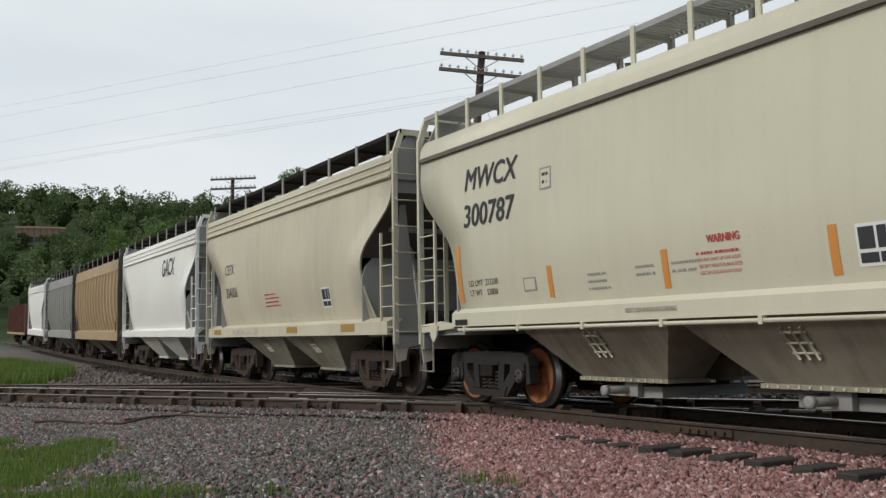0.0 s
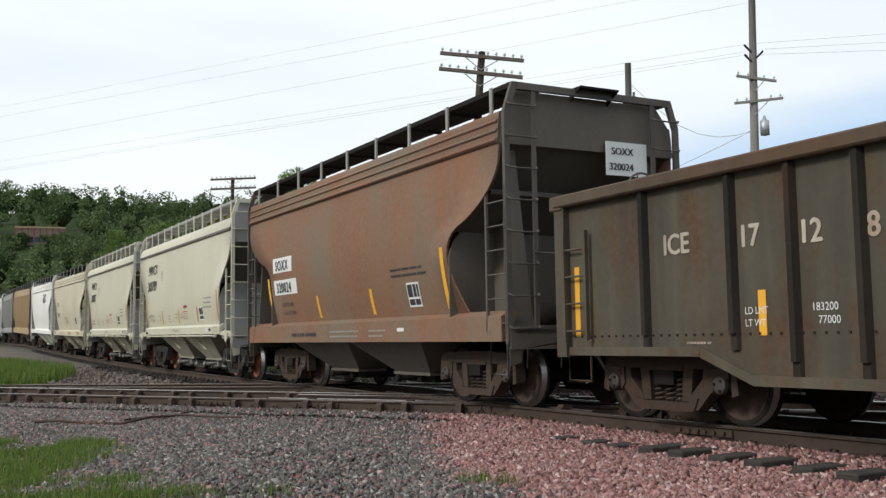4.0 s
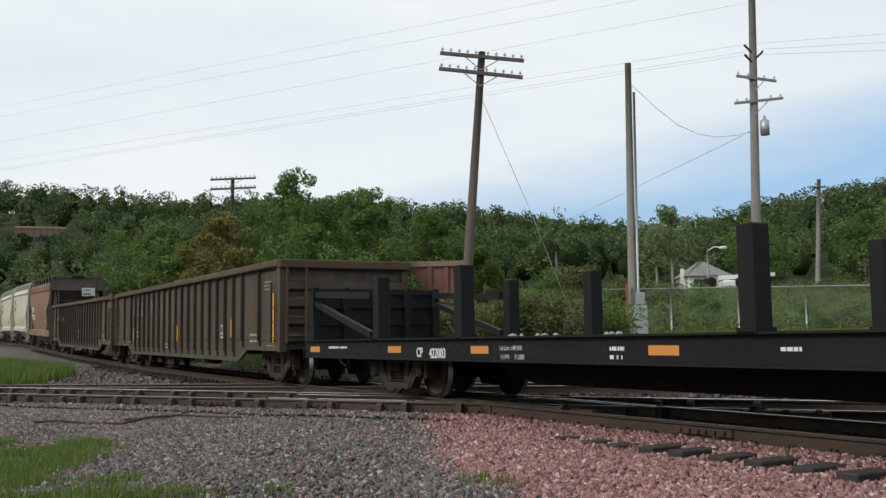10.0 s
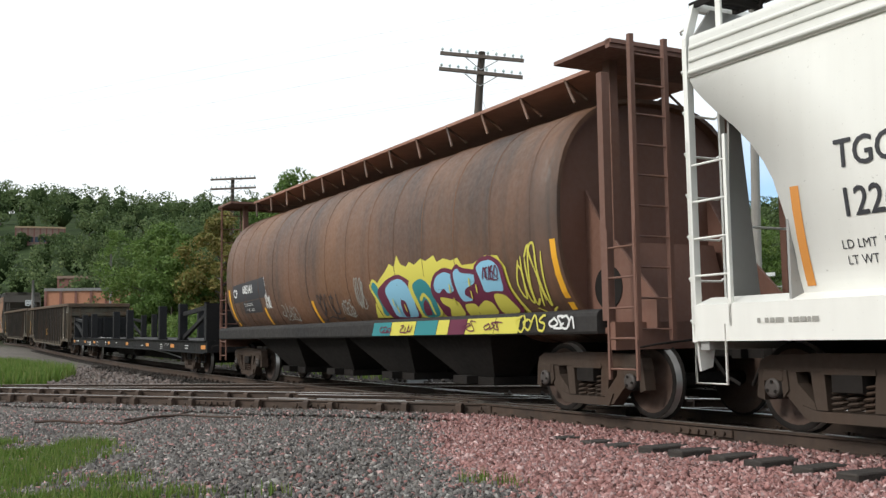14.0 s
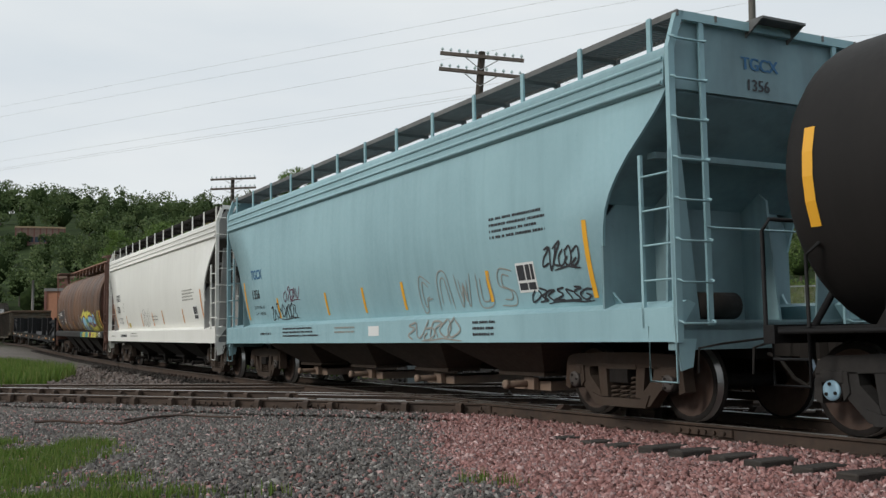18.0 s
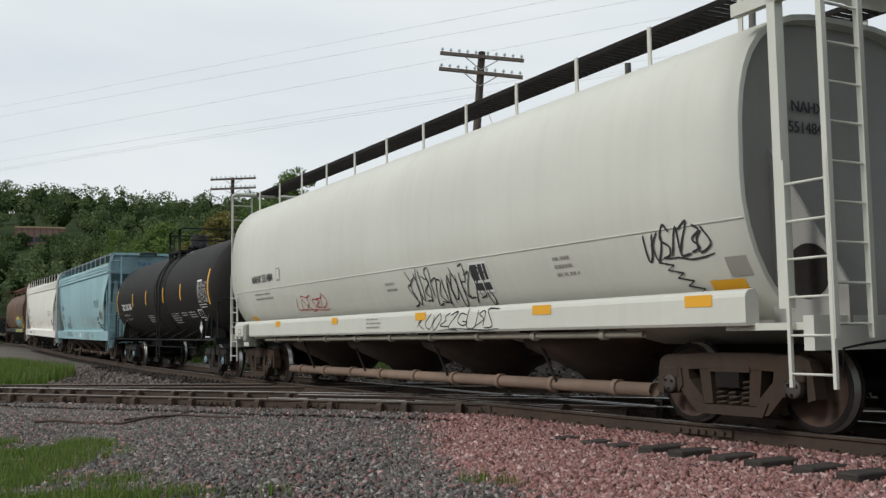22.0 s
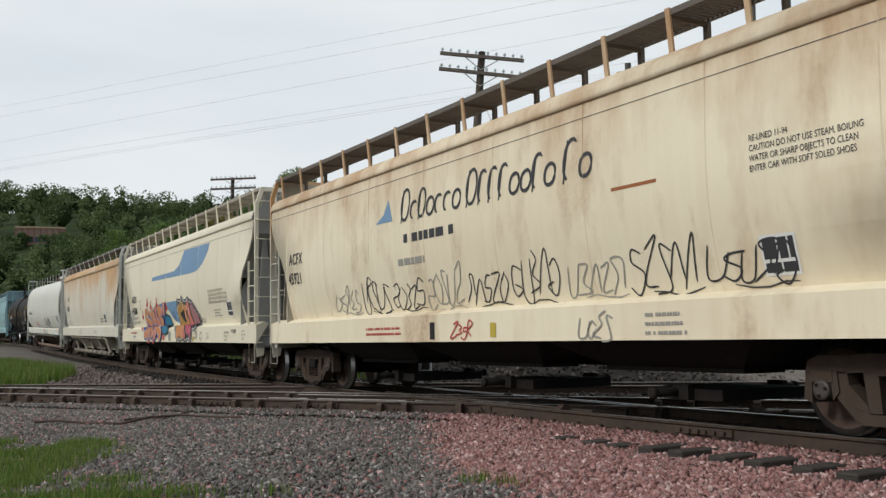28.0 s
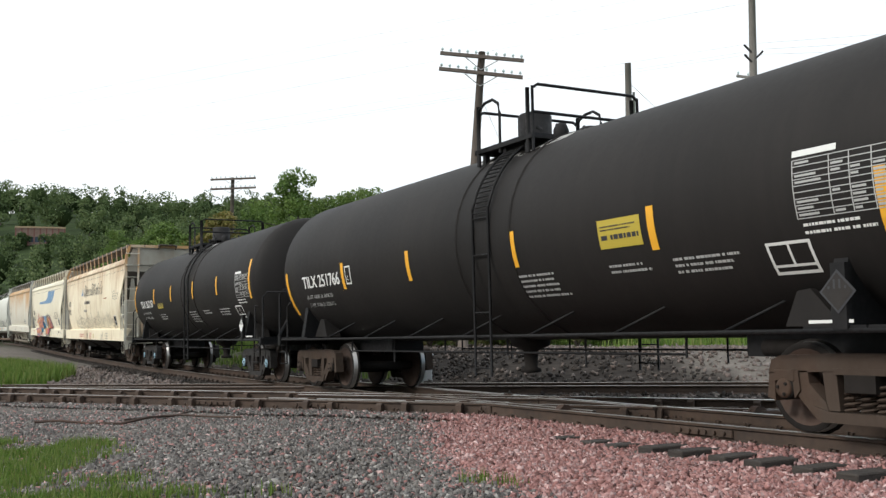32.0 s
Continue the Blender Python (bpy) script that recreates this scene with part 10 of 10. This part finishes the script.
for k, (u, z, du) in enumerate(((3.95, 2.24, -0.07), (3.42, 2.14, -0.08), (2.48, 2.18, -0.05), (1.68, 2.04, -0.14), (1.10, 2.04, 0.05), (4.92, 1.84, -0.06), (4.62, 1.45, -0.12), (1.40, 1.42, 0.10), (1.30, 1.12, 0.16), (3.55, 1.02, 0.02), (2.80, 1.01, 0.02))):
    shape(rc, "graffiti_splash", blob(u, z - 0.06, 0.26, 0.15, 0.5), both, M["gred"], 0.0115)
    fat_stroke(rc, [(u, z - 0.10), (u + du * 0.5, z), (u + du, z + 0.13)], 0.085, both, M["gred"], "graffiti_splash", 0.0128)
for u, h in ((1.30, 0.55), (1.05, 0.6), (0.82, 0.5)):
    shape(rc, "graffiti_outline", blob(u, 1.48, 0.40, h + 0.10, -0.2), both, LT, 0.022)
    shape(rc, "graffiti_letter", blob(u, 1.48, 0.32, h, -0.2), both, M["gcyan"], 0.025)
BURST = [(-0.24, 1.93), (-0.46, 2.20), (-0.85, 2.17), (-1.03, 2.28), (-1.28, 2.16), (-1.46, 2.13), (-1.78, 2.23), (-1.98, 2.09), (-2.13, 2.14), (-2.46, 1.95), (-2.86, 1.68), (-2.85, 1.35), (-2.57, 1.28), (-2.42, 1.34), (-2.29, 1.03), (-2.17, 0.955),
         (-1.91, 1.04), (-1.61, 0.96), (-1.24, 1.03), (-0.93, 0.96), (-0.76, 1.04), (-0.60, 0.96), (-0.35, 1.12), (-0.26, 1.39), (-0.39, 1.73)]


def edge_line(outline, width, mat, lift, name="graffiti_outline"):
    """A sprayed line along a closed outline, stroke by stroke."""
    for a, b in zip(outline, outline[1:] + outline[:1]):
        fat_stroke(rc, [a, b], width, both, mat, name, lift)


shape(rc, "graffiti_shadow", BURST, both, LT, 0.010)
edge_line(BURST, 0.075, LT, 0.0112)
edge_line([(-1.5 + (u + 1.5) * 0.965, 1.62 + (z - 1.62) * 0.95) for u, z in BURST], 0.028, LW, 0.0128)
BIG = (
    (("gbronze", "gorange"), [(-0.37, 1.94), (-0.69, 2.05), (-1.03, 2.15), (-1.17, 2.07), (-1.13, 1.91), (-0.91, 1.83), (-0.64, 1.81), (-0.75, 1.67), (-1.08, 1.48), (-1.26, 1.54), (-1.19, 1.65), (-1.27, 1.80), (-1.44, 1.64), (-1.50, 1.43), (-1.32, 1.18), (-1.06, 1.00), (-0.89, 1.15), (-0.54, 1.03), (-0.43, 1.16), (-0.47, 1.35), (-0.44, 1.58), (-0.37, 1.73)]),
    (("gorange", "gcoral"), [(-1.06, 2.04), (-1.65, 1.99), (-1.65, 1.87), (-1.40, 1.86), (-1.41, 1.67), (-1.54, 1.54), (-1.46, 1.27), (-1.61, 1.19), (-1.54, 1.04), (-1.24, 1.08), (-1.16, 1.20), (-1.30, 1.36), (-1.24, 1.60), (-1.22, 1.86), (-1.08, 1.90)]),
    (("gcoral", "gpink"), [(-1.58, 2.03), (-1.77, 2.15), (-1.87, 2.06), (-1.90, 1.87), (-1.93, 1.72), (-2.06, 1.45), (-2.14, 1.26), (-1.91, 1.13), (-1.70, 1.23), (-1.65, 1.46), (-1.57, 1.74)]),
    (("gmauve", "gpink"), [(-2.00, 1.90), (-2.13, 2.06), (-2.46, 1.86), (-2.76, 1.65), (-2.75, 1.42), (-2.41, 1.53), (-2.34, 1.40), (-2.24, 1.10), (-2.15, 1.04), (-2.10, 1.26), (-2.19, 1.42), (-2.14, 1.66)]),
)
M["gbronze"] = material("bronze_spray_paint", (0.40, 0.22, 0.06), 0.6)
M["gpink"] = material("deep_pink_spray_paint", (0.50, 0.10, 0.15), 0.6)
M["gmauve"] = material("mauve_spray_paint", (0.38, 0.17, 0.18), 0.6)
for i, ((m1, m2), pts) in enumerate(BIG):
    edge_line(pts, 0.045, LT, 0.0145 + 0.004 * i)
    edge_line([(u + 0.018, z + 0.012) for u, z in pts], 0.016, LW, 0.0155 + 0.004 * i, "graffiti_highlight")
    shape(rc, "graffiti_letter", pts, both, M[m1], 0.0165 + 0.004 * i)
    cu, low = sum(u for u, z in pts) / len(pts), [p for p in pts if p[1] < 1.5]
    if len(low) > 2:                                         # the lower half fades into a second colour
        shape(rc, "graffiti_patch", low, both, M[m2], 0.0175 + 0.004 * i)
for a, b, w in (((-1.64, 1.84), (-1.90, 1.88), 0.014), ((-1.76, 1.98), (-1.78, 1.72), 0.014), ((-1.70, 1.92), (-1.84, 1.79), 0.010), ((-1.70, 1.79), (-1.84, 1.92), 0.010)):
    fat_stroke(rc, [a, b], w, both, LW, "graffiti_glint", 0.034)
scribble(rc, 6.9, 6.5, 1.5, 1.95, 103, LB, rsf, 0.02, 4)
scribble(rc, -2.92, -3.34, 1.50, 1.60, 104, LT, rsf, 0.011, 6)
scribble(rc, -2.64, -2.98, 1.17, 1.25, 140, LT, SILL, 0.012, 5)
scribble(rc, -2.64, -2.98, 1.04, 1.11, 141, LT, SILL, 0.012, 5)
scribble(rc, 0.36, 0.06, 1.6, 1.84, 105, LT, lambda z: rsf(z) + 0.004, 0.012, 5)
text_bars(rc, 6.6, 1.22, 1.1, 1, SILL, LR, 0.1, 0.06, 106)
text_bars(rc, 6.2, 1.08, 0.5, 1, SILL, LB, 0.1, 0.07, 107)
rect(rc, "placard", 0.62, 0.32, 0.98, 1.26, SILL, M["grey"])
rect(rc, "placard", -2.42, -2.58, 0.97, 1.10, SILL, M["placard"])
text_bars(rc, -3.95, 1.18, 0.3, 4, SILL, LG, 0.05, 0.022, 108)
ring = blob(-3.36, 1.11, 0.24, 0.22, 0, 2)
ribbon(rc, ring + ring[:1], 0.02, SILL, LT, "stencil_ring")

# rust-streaked cream hopper: script sign drawn as plain strokes, scrawls below
rnd_s = random.Random(12)
u = 1.85
for word in (7, 8, 2):
    for i in range(word):
        tall = 0.50 if i == 0 else (0.44 if rnd_s.random() < 0.25 else 0.27)
        w = 0.30 if i else 0.36
        b = blob(u - w / 2, 2.92 + tall / 2, w * 0.78, tall, 0.18, 2.2, 14)
        cut = b if rnd_s.random() < 0.5 else b[2:11]
        ribbon(sc, cut + (cut[:1] if len(cut) == len(b) else []), 0.05, ssf, LT, "sign_stroke", 0.007)
        if i == 0 or tall > 0.4:
            ribbon(sc, [(u - 0.02, 2.88), (u - 0.12, 2.92 + tall)], 0.055, ssf, LT, "sign_stroke", 0.007)
        u -= w * 0.93
    u -= 0.14
shape(sc, "sign_emblem", [(2.82, 2.96), (2.16, 2.96), (2.32, 3.34), (2.5, 3.1)], ssf, M["swoosh"], 0.006)
text_bars(sc, 1.75, 2.55, 1.75, 1, ssf, LT, 0.2, 0.18, 111)
text_bars(sc, 2.0, 2.19, 1.1, 1, ssf, LG, 0.2, 0.14, 112)
letters(sc, "ACFX", 7.18, 2.56, 0.33, ssf, LT, 0.86, 0, 0.004, spacing=1.1)
letters(sc, "45921", 7.25, 2.16, 0.33, ssf, LT, 0.86, 0, 0.004, spacing=1.1)
for i in range(9):
    a = 4.9 - i * 1.25
    scribble(sc, a, a - 1.1, 1.50, 2.0 if i % 2 else 1.85, 120 + i, LT if i % 3 else LG, ssf, 0.022, 5)
data_box(sc, -6.08, 1.74, ssf)
for i in range(4):
    letters(sc, ("RE-LINED 11-94", "CAUTION DO NOT USE STEAM, BOILING", "WATER OR SHARP OBJECTS TO CLEAN", "ENTER CAR WITH SOFT SOLED SHOES")[i], -5.85, 2.86 - i * 0.10, 0.09, ssf, LT, 0.8)
rect(sc, "rust_seam", -3.69, -4.48, 2.66, 2.70, ssf, M["wheelorange"], 0.003)
text_bars(sc, -4.2, 1.2, 0.7, 3, SILL, LG, 0.1, 0.05, 131)
text_bars(sc, 3.3, 1.15, 1.6, 2, SILL, LR, 0.09, 0.05, 132)
rect(sc, "placard", -0.9, -1.05, 1.0, 1.2, SILL, M["placard"])
rect(sc, "placard", 0.9, 0.75, 0.98, 1.24, SILL, M["charcoal"])
scribble(sc, 0.2, -0.4, 1.0, 1.2, 133, LR, SILL, 0.025, 4)
scribble(sc, -3.0, -3.6, 0.98, 1.22, 134, LG, SILL, 0.025, 4)

# ---------------------------------------------------------------- motion
SPEED = 8.62


def car_matrix(front, rear, t):
    a, b = track(front + SPEED * t), track(rear + SPEED * t)
    d = a - b
    yaw, tilt = math.atan2(d.y, d.x), math.atan2(d.z, math.hypot(d.x, d.y))
    c = (a + b) / 2
    return Matrix.Translation(c) @ Matrix.Rotation(yaw, 4, "Z") @ Matrix.Rotation(-tilt, 4, "Y"), yaw


def motions():
    times = [i * 0.5 for i in range(65)]
    for car, front, rear, trucks in CARS:
        rows = [(t, car_matrix(front, rear, t)[0]) for t in times]
        walk(car, rows)
        d = (front - rear) / 2
        for (tr, sets), sx, s0 in zip(trucks, (d, -d), (front, rear)):
            rows = []
            for t in range(33):
                yaw = car_matrix(front, rear, t)[1]
                rows.append((float(t), pose(sx, 0, 0, 0, 0, math.degrees(heading(s0 + SPEED * t) - yaw))))
            walk(tr, rows)
            t0, t1 = max(0.0, (-11 - s0) / SPEED), min(32.0, (34 - s0) / SPEED)
            f0, f1 = math.ceil(t0 * FPS), math.floor(t1 * FPS)
            for ws, k in zip(sets, (-1, 1)):
                rows, at0 = [], Matrix.Translation((k * 0.889, 0, 0.457))
                if f0 > 0:
                    rows.append((0.0, at0))
                last = at0
                for f in range(f0, f1 + 1):
                    last = at0 @ Matrix.Rotation((f - f0) / FPS * SPEED / 0.457, 4, "Y")
                    rows.append((f / FPS, last))
                if f1 < 32 * FPS:
                    rows.append((32.0, last))
                if len(rows) < 2:
                    rows = [(0.0, at0), (32.0, at0)]
                walk(ws, rows)


motions()
